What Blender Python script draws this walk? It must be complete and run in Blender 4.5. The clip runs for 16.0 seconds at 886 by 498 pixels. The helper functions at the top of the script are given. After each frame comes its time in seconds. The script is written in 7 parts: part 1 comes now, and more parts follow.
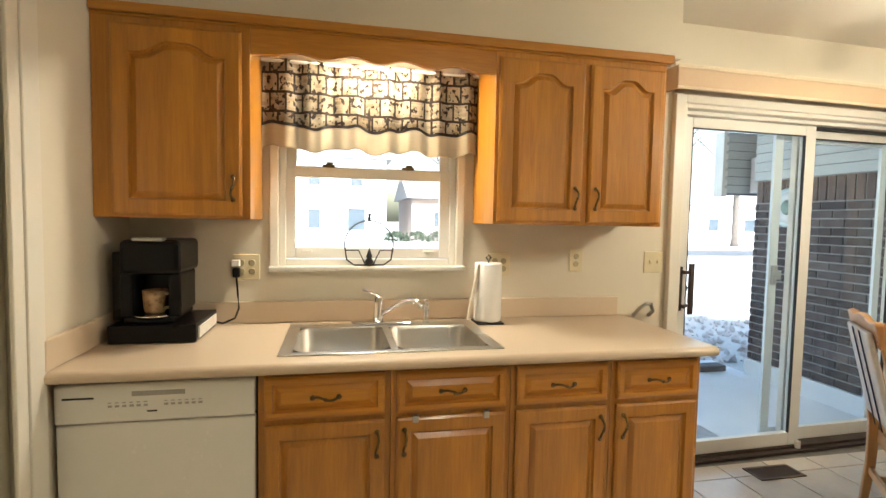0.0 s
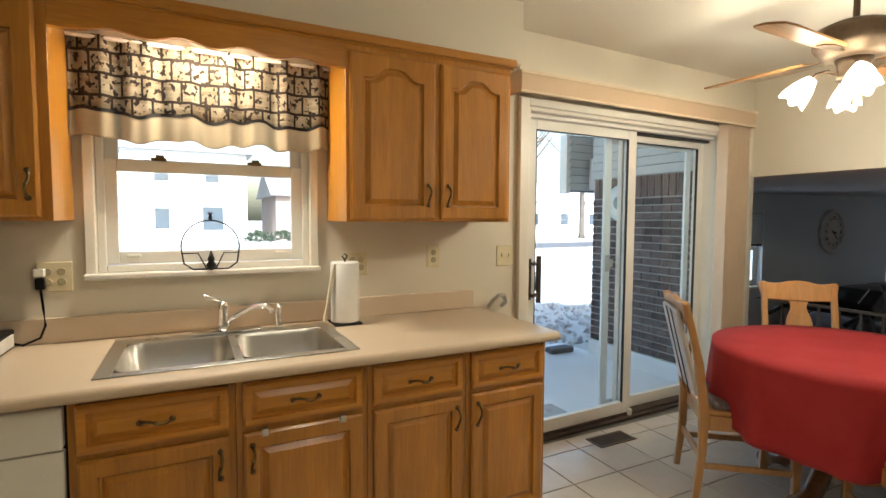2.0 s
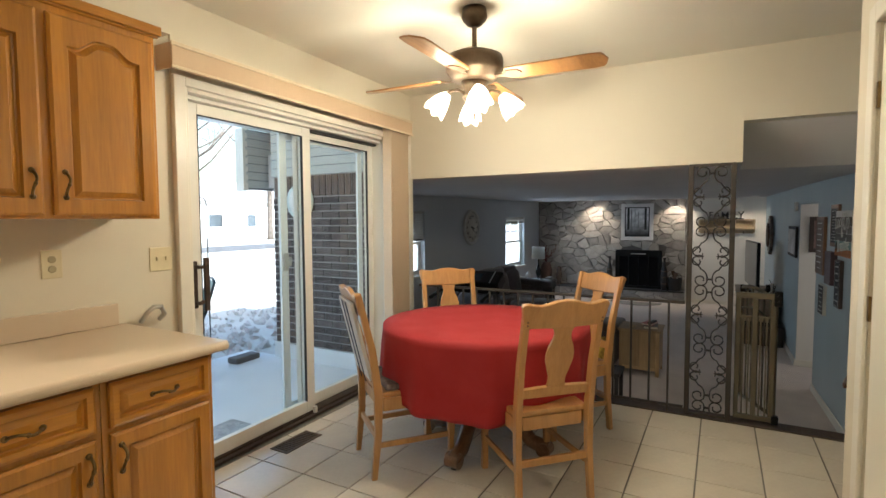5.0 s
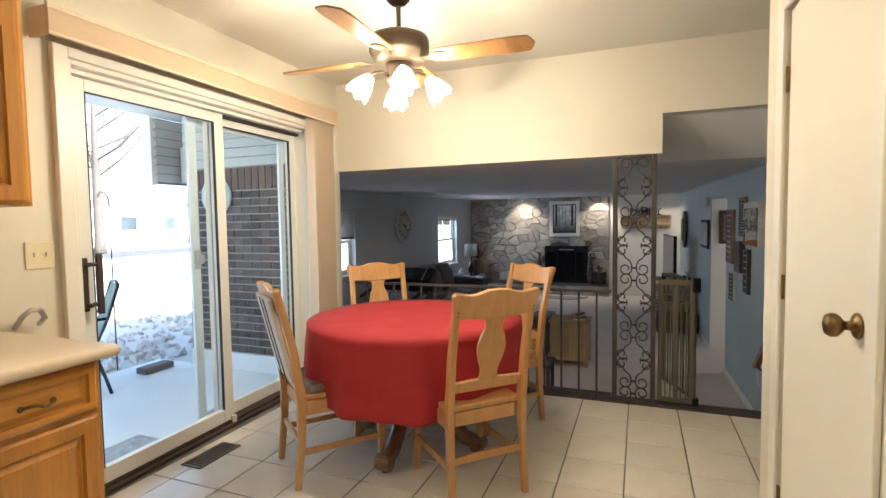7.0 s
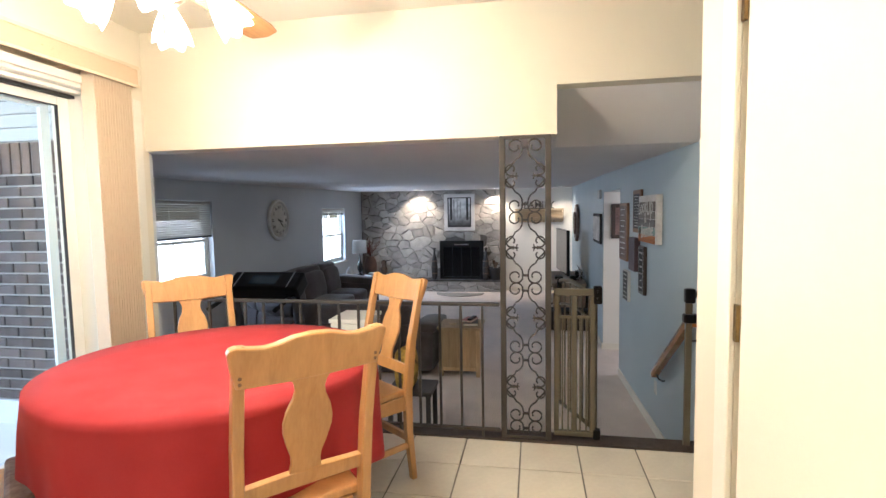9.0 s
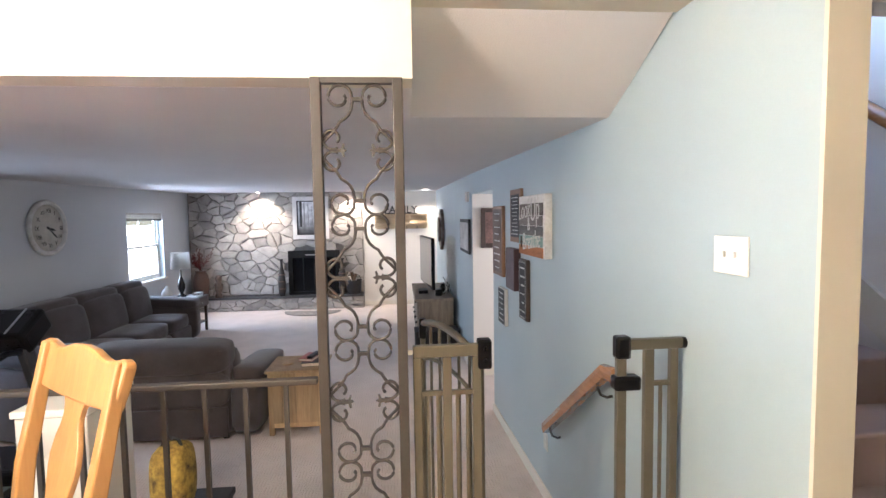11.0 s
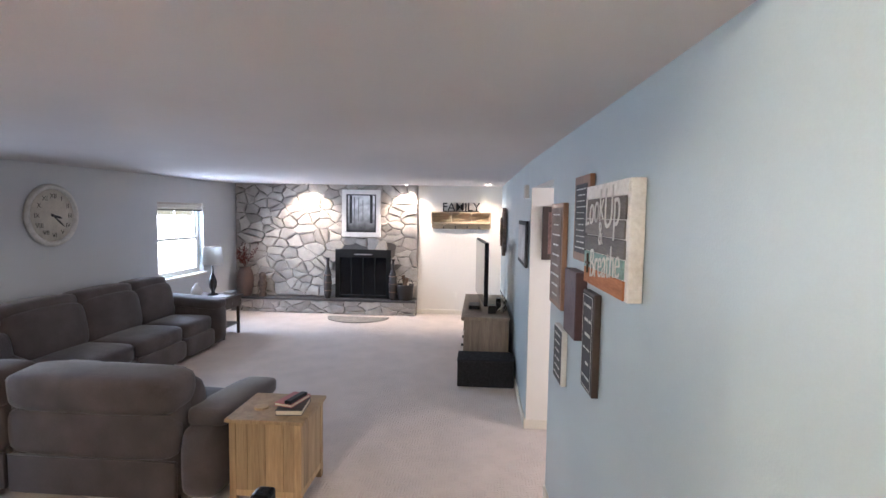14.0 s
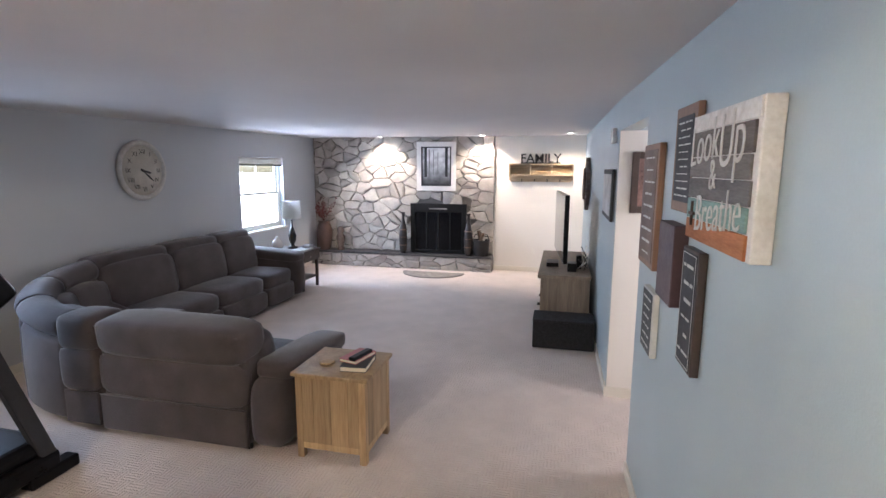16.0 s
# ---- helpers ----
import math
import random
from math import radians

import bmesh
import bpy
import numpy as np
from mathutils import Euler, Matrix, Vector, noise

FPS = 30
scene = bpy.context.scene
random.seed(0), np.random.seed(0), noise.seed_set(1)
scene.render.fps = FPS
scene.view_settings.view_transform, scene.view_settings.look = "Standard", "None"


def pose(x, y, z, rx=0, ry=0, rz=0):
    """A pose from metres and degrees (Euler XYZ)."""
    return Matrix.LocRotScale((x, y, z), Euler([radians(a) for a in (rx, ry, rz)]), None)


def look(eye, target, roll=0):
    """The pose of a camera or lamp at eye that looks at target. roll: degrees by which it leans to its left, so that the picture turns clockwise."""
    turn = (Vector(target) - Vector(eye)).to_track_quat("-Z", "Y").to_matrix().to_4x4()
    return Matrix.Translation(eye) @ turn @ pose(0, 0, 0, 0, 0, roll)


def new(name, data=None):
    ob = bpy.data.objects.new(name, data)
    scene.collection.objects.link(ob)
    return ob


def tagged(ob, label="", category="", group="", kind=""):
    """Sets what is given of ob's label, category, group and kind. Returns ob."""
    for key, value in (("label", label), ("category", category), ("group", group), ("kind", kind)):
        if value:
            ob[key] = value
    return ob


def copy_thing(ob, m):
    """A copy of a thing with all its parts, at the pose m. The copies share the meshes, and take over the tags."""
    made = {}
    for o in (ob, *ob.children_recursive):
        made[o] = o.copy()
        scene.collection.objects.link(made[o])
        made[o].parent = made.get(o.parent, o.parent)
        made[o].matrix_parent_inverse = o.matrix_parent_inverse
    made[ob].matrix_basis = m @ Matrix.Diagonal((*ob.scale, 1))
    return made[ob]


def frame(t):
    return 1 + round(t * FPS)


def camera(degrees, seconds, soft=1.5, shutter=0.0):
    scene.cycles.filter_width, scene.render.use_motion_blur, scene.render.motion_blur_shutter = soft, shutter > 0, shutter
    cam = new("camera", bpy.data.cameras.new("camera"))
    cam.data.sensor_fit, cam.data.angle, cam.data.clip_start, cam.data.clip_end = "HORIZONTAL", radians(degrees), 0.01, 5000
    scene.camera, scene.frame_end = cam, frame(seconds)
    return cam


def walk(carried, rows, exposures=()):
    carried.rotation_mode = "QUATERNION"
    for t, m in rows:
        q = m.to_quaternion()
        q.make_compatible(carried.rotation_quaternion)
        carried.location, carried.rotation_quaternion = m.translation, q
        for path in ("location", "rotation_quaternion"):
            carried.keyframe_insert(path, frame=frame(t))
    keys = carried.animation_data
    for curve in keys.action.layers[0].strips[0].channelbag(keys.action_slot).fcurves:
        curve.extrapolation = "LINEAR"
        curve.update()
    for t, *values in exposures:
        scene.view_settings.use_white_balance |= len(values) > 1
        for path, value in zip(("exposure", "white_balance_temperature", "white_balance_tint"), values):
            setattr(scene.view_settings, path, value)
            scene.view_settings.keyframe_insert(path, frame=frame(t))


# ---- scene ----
cam = camera(83.0, 16.0)
PATH = [
    (0, (0.017, -0.038, 1.396), (0.434, 1.915, 1.282), 1.1),
    (0.5, (0.026, -0.039, 1.397), (0.517, 1.896, 1.277), 1.0),
    (1, (0.037, -0.036, 1.398), (0.622, 1.872, 1.274), 0.9),
    (1.5, (0.062, -0.03, 1.4), (0.793, 1.828, 1.279), 0.7),
    (2, (0.095, -0.026, 1.398), (0.992, 1.757, 1.279), 0.3),
    (2.5, (0.138, -0.02, 1.398), (1.202, 1.669, 1.279), 0.0),
    (3, (0.169, -0.005, 1.401), (1.41, 1.558, 1.277), -0.2),
    (3.5, (0.187, 0.002, 1.404), (1.591, 1.42, 1.275), -0.3),
    (4, (0.218, 0.013, 1.393), (1.754, 1.288, 1.269), -0.4),
    (4.5, (0.233, 0.006, 1.388), (1.882, 1.132, 1.267), -0.3),
    (5, (0.242, 0.001, 1.372), (1.989, 0.968, 1.258), -0.3),
    (7.5, (0.473, 0.034, 1.309), (2.353, 0.705, 1.181), -1.0),
    (8, (0.725, 0.04, 1.32), (2.635, 0.615, 1.175), -1.1),
    (8.5, (0.967, 0.023, 1.33), (2.905, 0.495, 1.182), -1.1),
    (11, (2.48, -0.066, 1.313), (4.468, -0.239, 1.18), -0.9),
    (11.5, (2.766, -0.133, 1.321), (4.742, -0.418, 1.197), -1.4),
    (12, (3.06, -0.222, 1.341), (5.03, -0.541, 1.22), -1.5),
    (12.5, (3.29, -0.304, 1.337), (5.264, -0.604, 1.223), -1.3),
    (13, (3.524, -0.371, 1.33), (5.511, -0.564, 1.215), -0.6),
    (13.5, (3.691, -0.418, 1.312), (5.687, -0.458, 1.193), 0.0),
    (14, (3.841, -0.479, 1.311), (5.831, -0.331, 1.174), 0.9),
    (14.5, (3.968, -0.516, 1.295), (5.934, -0.185, 1.135), 1.4),
    (15, (4.032, -0.509, 1.28), (5.977, -0.091, 1.077), 1.4),
    (15.5, (4.097, -0.504, 1.267), (6.027, -0.048, 1.005), 0.6),
    (16, (4.141, -0.504, 1.262), (6.063, -0.048, 0.947), 0.2),
]
EXPOSURES = [(0, 2.03, 5800, 11), (1.5, 1.64, 5750, 12), (2.5, 1.62, 5800, 11), (3.5, 1.74, 5800, 11), (5, 1.84, 5850, 11), (7.5, 2.42, 5700, 14), (8.5, 2.80, 5550, 15), (11, 3.72, 5650, 20), (12.5, 3.81, 5700, 21), (14.5, 3.80, 5750, 22), (16, 3.75, 5750, 22)]
walk(cam, [(t, look(eye, target, roll)) for t, eye, target, roll in PATH],
     EXPOSURES)

# ---- world, daylight and lamps ----
SUN_EL, SUN_ROT = radians(40), radians(185)
world = bpy.data.worlds.new("overcast_sky")
scene.world = world
world.use_nodes = True
wn = world.node_tree
wn.nodes.clear()
sky = wn.nodes.new("ShaderNodeTexSky")
sky.sky_type = "NISHITA"
sky.sun_disc = False
sky.sun_elevation, sky.sun_rotation = SUN_EL, SUN_ROT
sky.air_density, sky.dust_density = 1.6, 4.0
wbg = wn.nodes.new("ShaderNodeBackground")
wbg.inputs["Strength"].default_value = 0.15
wout = wn.nodes.new("ShaderNodeOutputWorld")
wn.links.new(sky.outputs[0], wbg.inputs[0])
wn.links.new(wbg.outputs[0], wout.inputs[0])


def lamp(name, kind, m, power, color, size=0.1, size_y=None, spot=None):
    d = bpy.data.lights.new(name, kind)
    d.energy, d.color = power, color
    if kind == "AREA":
        d.size = size
        if size_y:
            d.shape, d.size_y = "RECTANGLE", size_y
    elif kind == "SUN":
        d.angle = size
    else:
        d.shadow_soft_size = size
    if spot:
        d.spot_size, d.spot_blend = radians(spot), 0.7
    ob = new(name, d)
    ob.matrix_world = m
    return ob


lamp("sun", "SUN", look((0, -31, 30), (3, 4, 0)), 5.0, (1.0, 0.97, 0.93), radians(2))
DAY = (0.74, 0.88, 1.0)
lamp("family_window_daylight", "AREA", look((11.5, 4.6, 0.85), (11.0, 0, 0.1)), 8.2, DAY, 0.95, 0.95)
lamp("near_window_daylight", "AREA", look((6.6, 4.6, 0.9), (7.6, 0, 0.2)), 4.7, DAY, 1.25, 0.95)
lamp("hall_daylight", "AREA", look((7.65, -2.6, 1.2), (7.75, 0, 0)), 1.7, (1.0, 0.95, 0.88), 0.7, 0.7)

# ---- materials ----
MATS = {}


def mat(name, color, rough=0.5, metal=0.0, vary=0.12, scale=6.0, fine=60.0, bump=0.05, color2=None, stretch=None, spec=0.5, coat=0.0, sheen=0.0, rand=0.0, rv=0.15):
    """Colour with variation at two scales, roughness variation and fine relief."""
    m = bpy.data.materials.new(name)
    m.use_nodes = True
    n, l = m.node_tree.nodes, m.node_tree.links
    b = n["Principled BSDF"]
    b.inputs["Metallic"].default_value = metal
    b.inputs["Specular IOR Level"].default_value = spec
    b.inputs["Coat Weight"].default_value = coat
    b.inputs["Coat Roughness"].default_value = 0.15
    b.inputs["Sheen Weight"].default_value = sheen
    tc = n.new("ShaderNodeTexCoord")
    mp = n.new("ShaderNodeMapping")
    l.new(tc.outputs["Object"], mp.inputs[0])
    if stretch:
        mp.inputs["Scale"].default_value = stretch
    big = n.new("ShaderNodeTexNoise")
    big.inputs["Scale"].default_value = scale
    big.inputs["Detail"].default_value = 5
    small = n.new("ShaderNodeTexNoise")
    small.inputs["Scale"].default_value = fine
    small.inputs["Detail"].default_value = 4
    l.new(mp.outputs[0], big.inputs[0])
    l.new(mp.outputs[0], small.inputs[0])
    mixn = n.new("ShaderNodeMath")
    mixn.operation = "MULTIPLY_ADD"
    l.new(big.outputs[0], mixn.inputs[0])
    mixn.inputs[1].default_value = 0.6
    half = n.new("ShaderNodeMath")
    half.operation = "MULTIPLY"
    l.new(small.outputs[0], half.inputs[0])
    half.inputs[1].default_value = 0.4
    l.new(half.outputs[0], mixn.inputs[2])
    ramp = n.new("ShaderNodeValToRGB")
    c = Vector(color)
    c2 = Vector(color2) if color2 else c * (1 - 2 * vary)
    ramp.color_ramp.elements[0].position, ramp.color_ramp.elements[1].position = 0.32, 0.68
    ramp.color_ramp.elements[0].color = (*c2, 1)
    ramp.color_ramp.elements[1].color = (*c, 1)
    l.new(mixn.outputs[0], ramp.inputs[0])
    out = ramp.outputs[0]
    if rand:
        oi = n.new("ShaderNodeObjectInfo")
        hsv = n.new("ShaderNodeHueSaturation")
        mr = n.new("ShaderNodeMapRange")
        l.new(oi.outputs["Random"], mr.inputs[0])
        mr.inputs[3].default_value, mr.inputs[4].default_value = 1 - rand, 1 + rand
        l.new(mr.outputs[0], hsv.inputs["Value"])
        l.new(out, hsv.inputs["Color"])
        out = hsv.outputs[0]
    l.new(out, b.inputs["Base Color"])
    rr = n.new("ShaderNodeMapRange")
    l.new(mixn.outputs[0], rr.inputs[0])
    rr.inputs[1].default_value, rr.inputs[2].default_value = 0.3, 0.7
    rr.inputs[3].default_value, rr.inputs[4].default_value = min(1, rough * (1 + rv)), rough * (1 - rv)
    l.new(rr.outputs[0], b.inputs["Roughness"])
    if bump:
        bp = n.new("ShaderNodeBump")
        bp.inputs["Strength"].default_value = min(1, bump * 4)
        bp.inputs["Distance"].default_value = 0.004
        l.new(small.outputs[0], bp.inputs["Height"])
        l.new(bp.outputs[0], b.inputs["Normal"])
    MATS[name] = m
    return m


def glass(name, tint=(0.95, 0.98, 0.98), rough=0.0):
    m = bpy.data.materials.new(name)
    m.use_nodes = True
    n, l = m.node_tree.nodes, m.node_tree.links
    n.remove(n["Principled BSDF"])
    tr = n.new("ShaderNodeBsdfTransparent")
    tr.inputs[0].default_value = (*tint, 1)
    gl = n.new("ShaderNodeBsdfGlossy")
    gl.inputs["Roughness"].default_value = rough
    lw = n.new("ShaderNodeLayerWeight")
    lw.inputs[0].default_value = 0.5
    pw = n.new("ShaderNodeMath")
    pw.operation = "POWER"
    pw.inputs[1].default_value = 4.5
    l.new(lw.outputs["Facing"], pw.inputs[0])
    fr = n.new("ShaderNodeMath")
    fr.operation = "MULTIPLY_ADD"
    fr.inputs[1].default_value, fr.inputs[2].default_value = 0.85, 0.035
    l.new(pw.outputs[0], fr.inputs[0])
    mx = n.new("ShaderNodeMixShader")
    l.new(fr.outputs[0], mx.inputs[0])
    l.new(tr.outputs[0], mx.inputs[1])
    l.new(gl.outputs[0], mx.inputs[2])
    l.new(mx.outputs[0], n["Material Output"].inputs[0])
    return m


def emit(name, color, strength):
    m = bpy.data.materials.new(name)
    m.use_nodes = True
    b = m.node_tree.nodes["Principled BSDF"]
    b.inputs["Base Color"].default_value = (*color, 1)
    b.inputs["Emission Color"].default_value = (*color, 1)
    b.inputs["Emission Strength"].default_value = strength
    return m


def oak(name, light, dark, along, rough=0.35, grain=1.0, coat=0.6, rand=0.0, stave=0.0):
    """Wood with long grain along one axis: streaks, cathedral bands and pores."""
    m = bpy.data.materials.new(name)
    m.use_nodes = True
    n, l = m.node_tree.nodes, m.node_tree.links
    b = n["Principled BSDF"]
    b.inputs["Roughness"].default_value = rough
    b.inputs["Coat Weight"].default_value = coat
    b.inputs["Coat Roughness"].default_value = 0.08
    tc = n.new("ShaderNodeTexCoord")
    mp = n.new("ShaderNodeMapping")
    s = [9.0 * grain] * 3
    s[along] = 0.7 * grain
    mp.inputs["Scale"].default_value = s
    l.new(tc.outputs["Object"], mp.inputs[0])
    a = n.new("ShaderNodeTexNoise")
    a.inputs["Scale"].default_value, a.inputs["Detail"].default_value = 1.6, 6
    a.inputs["Distortion"].default_value = 1.2
    l.new(mp.outputs[0], a.inputs[0])
    w = n.new("ShaderNodeTexNoise")
    w.inputs["Scale"].default_value, w.inputs["Detail"].default_value = 14.0, 3
    l.new(mp.outputs[0], w.inputs[0])
    mx = n.new("ShaderNodeMath")
    mx.operation = "MULTIPLY_ADD"
    mx.inputs[1].default_value = 0.35
    l.new(w.outputs[0], mx.inputs[0])
    hf = n.new("ShaderNodeMath")
    hf.operation = "MULTIPLY"
    hf.inputs[1].default_value = 0.65
    l.new(a.outputs[0], hf.inputs[0])
    l.new(hf.outputs[0], mx.inputs[2])
    r = n.new("ShaderNodeValToRGB")
    r.color_ramp.elements[0].position, r.color_ramp.elements[1].position = 0.34, 0.64
    r.color_ramp.elements[0].color, r.color_ramp.elements[1].color = (*dark, 1), (*light, 1)
    l.new(mx.outputs[0], r.inputs[0])
    out = r.outputs[0]
    if stave:
        # boards glued edge to edge, each of its own tone
        sx = n.new("ShaderNodeSeparateXYZ")
        l.new(tc.outputs["Object"], sx.inputs[0])
        snap = n.new("ShaderNodeMath")
        snap.operation = "SNAP"
        snap.inputs[1].default_value = stave
        l.new(sx.outputs[0 if along == 2 else 2], snap.inputs[0])
        wn1 = n.new("ShaderNodeTexWhiteNoise")
        wn1.noise_dimensions = "1D"
        l.new(snap.outputs[0], wn1.inputs["W"])
        tone = n.new("ShaderNodeMapRange")
        tone.inputs[3].default_value, tone.inputs[4].default_value = 0.88, 1.10
        l.new(wn1.outputs["Value"], tone.inputs[0])
        shade = n.new("ShaderNodeHueSaturation")
        l.new(tone.outputs[0], shade.inputs["Value"])
        l.new(out, shade.inputs["Color"])
        out = shade.outputs[0]
    if rand:
        oi = n.new("ShaderNodeObjectInfo")
        hsv = n.new("ShaderNodeHueSaturation")
        mr = n.new("ShaderNodeMapRange")
        l.new(oi.outputs["Random"], mr.inputs[0])
        mr.inputs[3].default_value, mr.inputs[4].default_value = 1 - rand, 1 + rand
        l.new(mr.outputs[0], hsv.inputs["Value"])
        l.new(out, hsv.inputs["Color"])
        out = hsv.outputs[0]
    l.new(out, b.inputs["Base Color"])
    bp = n.new("ShaderNodeBump")
    bp.inputs["Strength"].default_value, bp.inputs["Distance"].default_value = 0.15, 0.002
    l.new(w.outputs[0], bp.inputs["Height"])
    l.new(bp.outputs[0], b.inputs["Normal"])
    return m


CREAM = mat("cream_paint", (0.67, 0.61, 0.49), 0.55, vary=0.015, scale=1.5, fine=220, bump=0.02)
CEIL = mat("kitchen_ceiling_paint", (0.70, 0.66, 0.56), 0.8, vary=0.02, scale=2, fine=150, bump=0.06)
BLUE = mat("pale_blue_paint", (0.395, 0.475, 0.50), 0.42, vary=0.03, scale=1.2, fine=160, bump=0.03)
GREY = mat("grey_paint", (0.50, 0.52, 0.54), 0.6, vary=0.02, scale=1.5, fine=180, bump=0.03)
WARMW = mat("warm_white_paint", (0.74, 0.71, 0.66), 0.6, vary=0.02, scale=1.5, fine=180, bump=0.03)
FCEIL = mat("family_ceiling_paint", (0.66, 0.63, 0.62), 0.85, vary=0.02, scale=2, fine=170, bump=0.08)
TRIM = mat("white_trim_paint", (0.72, 0.68, 0.59), 0.35, vary=0.02, scale=3, fine=90, bump=0.01)
VINYL = mat("white_vinyl", (0.72, 0.70, 0.64), 0.35, vary=0.02, scale=3, fine=90, bump=0.01)
DOORP = mat("cream_door_paint", (0.72, 0.67, 0.55), 0.4, vary=0.015, scale=2, fine=120, bump=0.015)
OAKZ = oak("honey_oak_upright", (0.52, 0.222, 0.018), (0.37, 0.142, 0.010), 2, 0.30, rand=0.07, stave=0.075)
OAKX = oak("honey_oak_level", (0.52, 0.222, 0.018), (0.37, 0.142, 0.010), 0, 0.30, rand=0.09)
LAM = mat("beige_laminate", (0.60, 0.48, 0.345), 0.28, vary=0.012, scale=40, fine=400, bump=0.0, spec=0.5, rv=0.02)
STEEL = mat("brushed_steel", (0.62, 0.60, 0.56), 0.30, 1.0, vary=0.05, scale=8, fine=200, bump=0.0)
CHROME = mat("chrome", (0.85, 0.85, 0.85), 0.08, 1.0, vary=0.01, bump=0)
ENAMEL = mat("white_enamel", (0.78, 0.76, 0.70), 0.25, vary=0.01, bump=0.005)
BLACK = mat("black_plastic", (0.005, 0.0045, 0.005), 0.3, spec=0.2, vary=0.1, bump=0.005)
MATTEB = mat("matte_black", (0.015, 0.014, 0.014), 0.6, vary=0.15, bump=0.02)
BRASS = mat("antique_brass", (0.22, 0.145, 0.06), 0.35, 1.0, vary=0.2, scale=40, bump=0.02)
BRONZE = mat("bronze_iron_paint", (0.050, 0.040, 0.033), 0.5, 0.0, vary=0.12, scale=15, fine=120, bump=0.03)
TILE = mat("cream_floor_tile", (0.66, 0.60, 0.50), 0.16, vary=0.06, scale=5, fine=45, bump=0.01, rand=0.05)
GROUT = mat("grey_grout", (0.20, 0.185, 0.16), 0.9, vary=0.15, scale=20, fine=150, bump=0.1)
CARPET = mat("pale_carpet", (0.66, 0.56, 0.49), 0.95, vary=0.09, scale=4, fine=120, bump=0.5, sheen=0.2)


def basket_pile(m):
    """Loop pile in small squares of ridges, turned square by square."""
    n, l = m.node_tree.nodes, m.node_tree.links
    tc = n.new("ShaderNodeTexCoord")
    ck = n.new("ShaderNodeTexChecker")
    ck.inputs["Scale"].default_value = 11.0
    l.new(tc.outputs["Object"], ck.inputs[0])
    mix = n.new("ShaderNodeMix")
    l.new(ck.outputs["Fac"], mix.inputs[0])
    for k, axis in enumerate("XY"):
        w = n.new("ShaderNodeTexWave")
        w.bands_direction = axis
        w.inputs["Scale"].default_value = 14.0
        w.inputs["Distortion"].default_value = 2.5
        w.inputs["Detail Scale"].default_value = 6.0
        l.new(tc.outputs["Object"], w.inputs[0])
        l.new(w.outputs["Fac"], mix.inputs[2 + k])
    bp = n.new("ShaderNodeBump")
    bp.inputs["Strength"].default_value, bp.inputs["Distance"].default_value = 0.6, 0.007
    l.new(mix.outputs[0], bp.inputs["Height"])
    b = n["Principled BSDF"]
    for link in list(b.inputs["Normal"].links):
        l.new(bp.outputs[0], link.from_node.inputs["Normal"])


basket_pile(CARPET)
PLATE = mat("ivory_plate", (0.66, 0.58, 0.38), 0.35, vary=0.02, bump=0)
GLASS = glass("window_glass")
WOODD = mat("dark_threshold", (0.06, 0.04, 0.03), 0.45, vary=0.2, scale=12, bump=0.03)
CONC = mat("patio_concrete", (0.72, 0.74, 0.76), 0.8, vary=0.06, scale=3, fine=90, bump=0.1)


# ---- shaping helpers ----
def root_loc(ob):
    v = Vector((0, 0, 0))
    while ob:
        v += ob.location
        ob = ob.parent
    return v


def part(name, bm, material, parent=None, label="", smooth=False):
    me = bpy.data.meshes.new(name)
    if parent:
        bm.transform(Matrix.Translation(-root_loc(parent)))
    if smooth:
        for f in bm.faces:
            f.smooth = True
    bm.to_mesh(me)
    bm.free()
    me.materials.append(material)
    ob = new(name, me)
    if parent:
        ob.parent = parent
    return tagged(ob, label)


def thing(name, at, label, category, group=""):
    ob = new(name)
    ob.empty_display_size = 0.05
    ob.location = at
    return tagged(ob, label, category, group)


def add_box(bm, x0, x1, y0, y1, z0, z1, m=None, bevel=0.0, seg=2):
    r = bmesh.ops.create_cube(bm, size=1.0)
    vs = r["verts"]
    M = Matrix.Translation(((x0 + x1) / 2, (y0 + y1) / 2, (z0 + z1) / 2)) @ Matrix.Diagonal((abs(x1 - x0), abs(y1 - y0), abs(z1 - z0), 1))
    bmesh.ops.transform(bm, matrix=(m @ M) if m else M, verts=vs)
    if bevel:
        es = list({e for v in vs for e in v.link_edges})
        bmesh.ops.bevel(bm, geom=es, offset=bevel, segments=seg, affect="EDGES", profile=0.5)
    return bm


def box(x0, x1, y0, y1, z0, z1, bevel=0.0, m=None, seg=2):
    return add_box(bmesh.new(), x0, x1, y0, y1, z0, z1, m, bevel, seg)


def boxes(*bs, bevel=0.0):
    bm = bmesh.new()
    for b in bs:
        add_box(bm, *b, bevel=bevel)
    return bm


def add_cyl(bm, p, q, r, r2=None, seg=12):
    p, q = Vector(p), Vector(q)
    d = q - p
    M = Matrix.Translation((p + q) / 2) @ d.to_track_quat("Z", "Y").to_matrix().to_4x4()
    bmesh.ops.create_cone(bm, cap_ends=True, segments=seg, radius1=r, radius2=r if r2 is None else r2, depth=d.length, matrix=M)
    return bm


def cyl(p, q, r, r2=None, seg=12):
    return add_cyl(bmesh.new(), p, q, r, r2, seg)


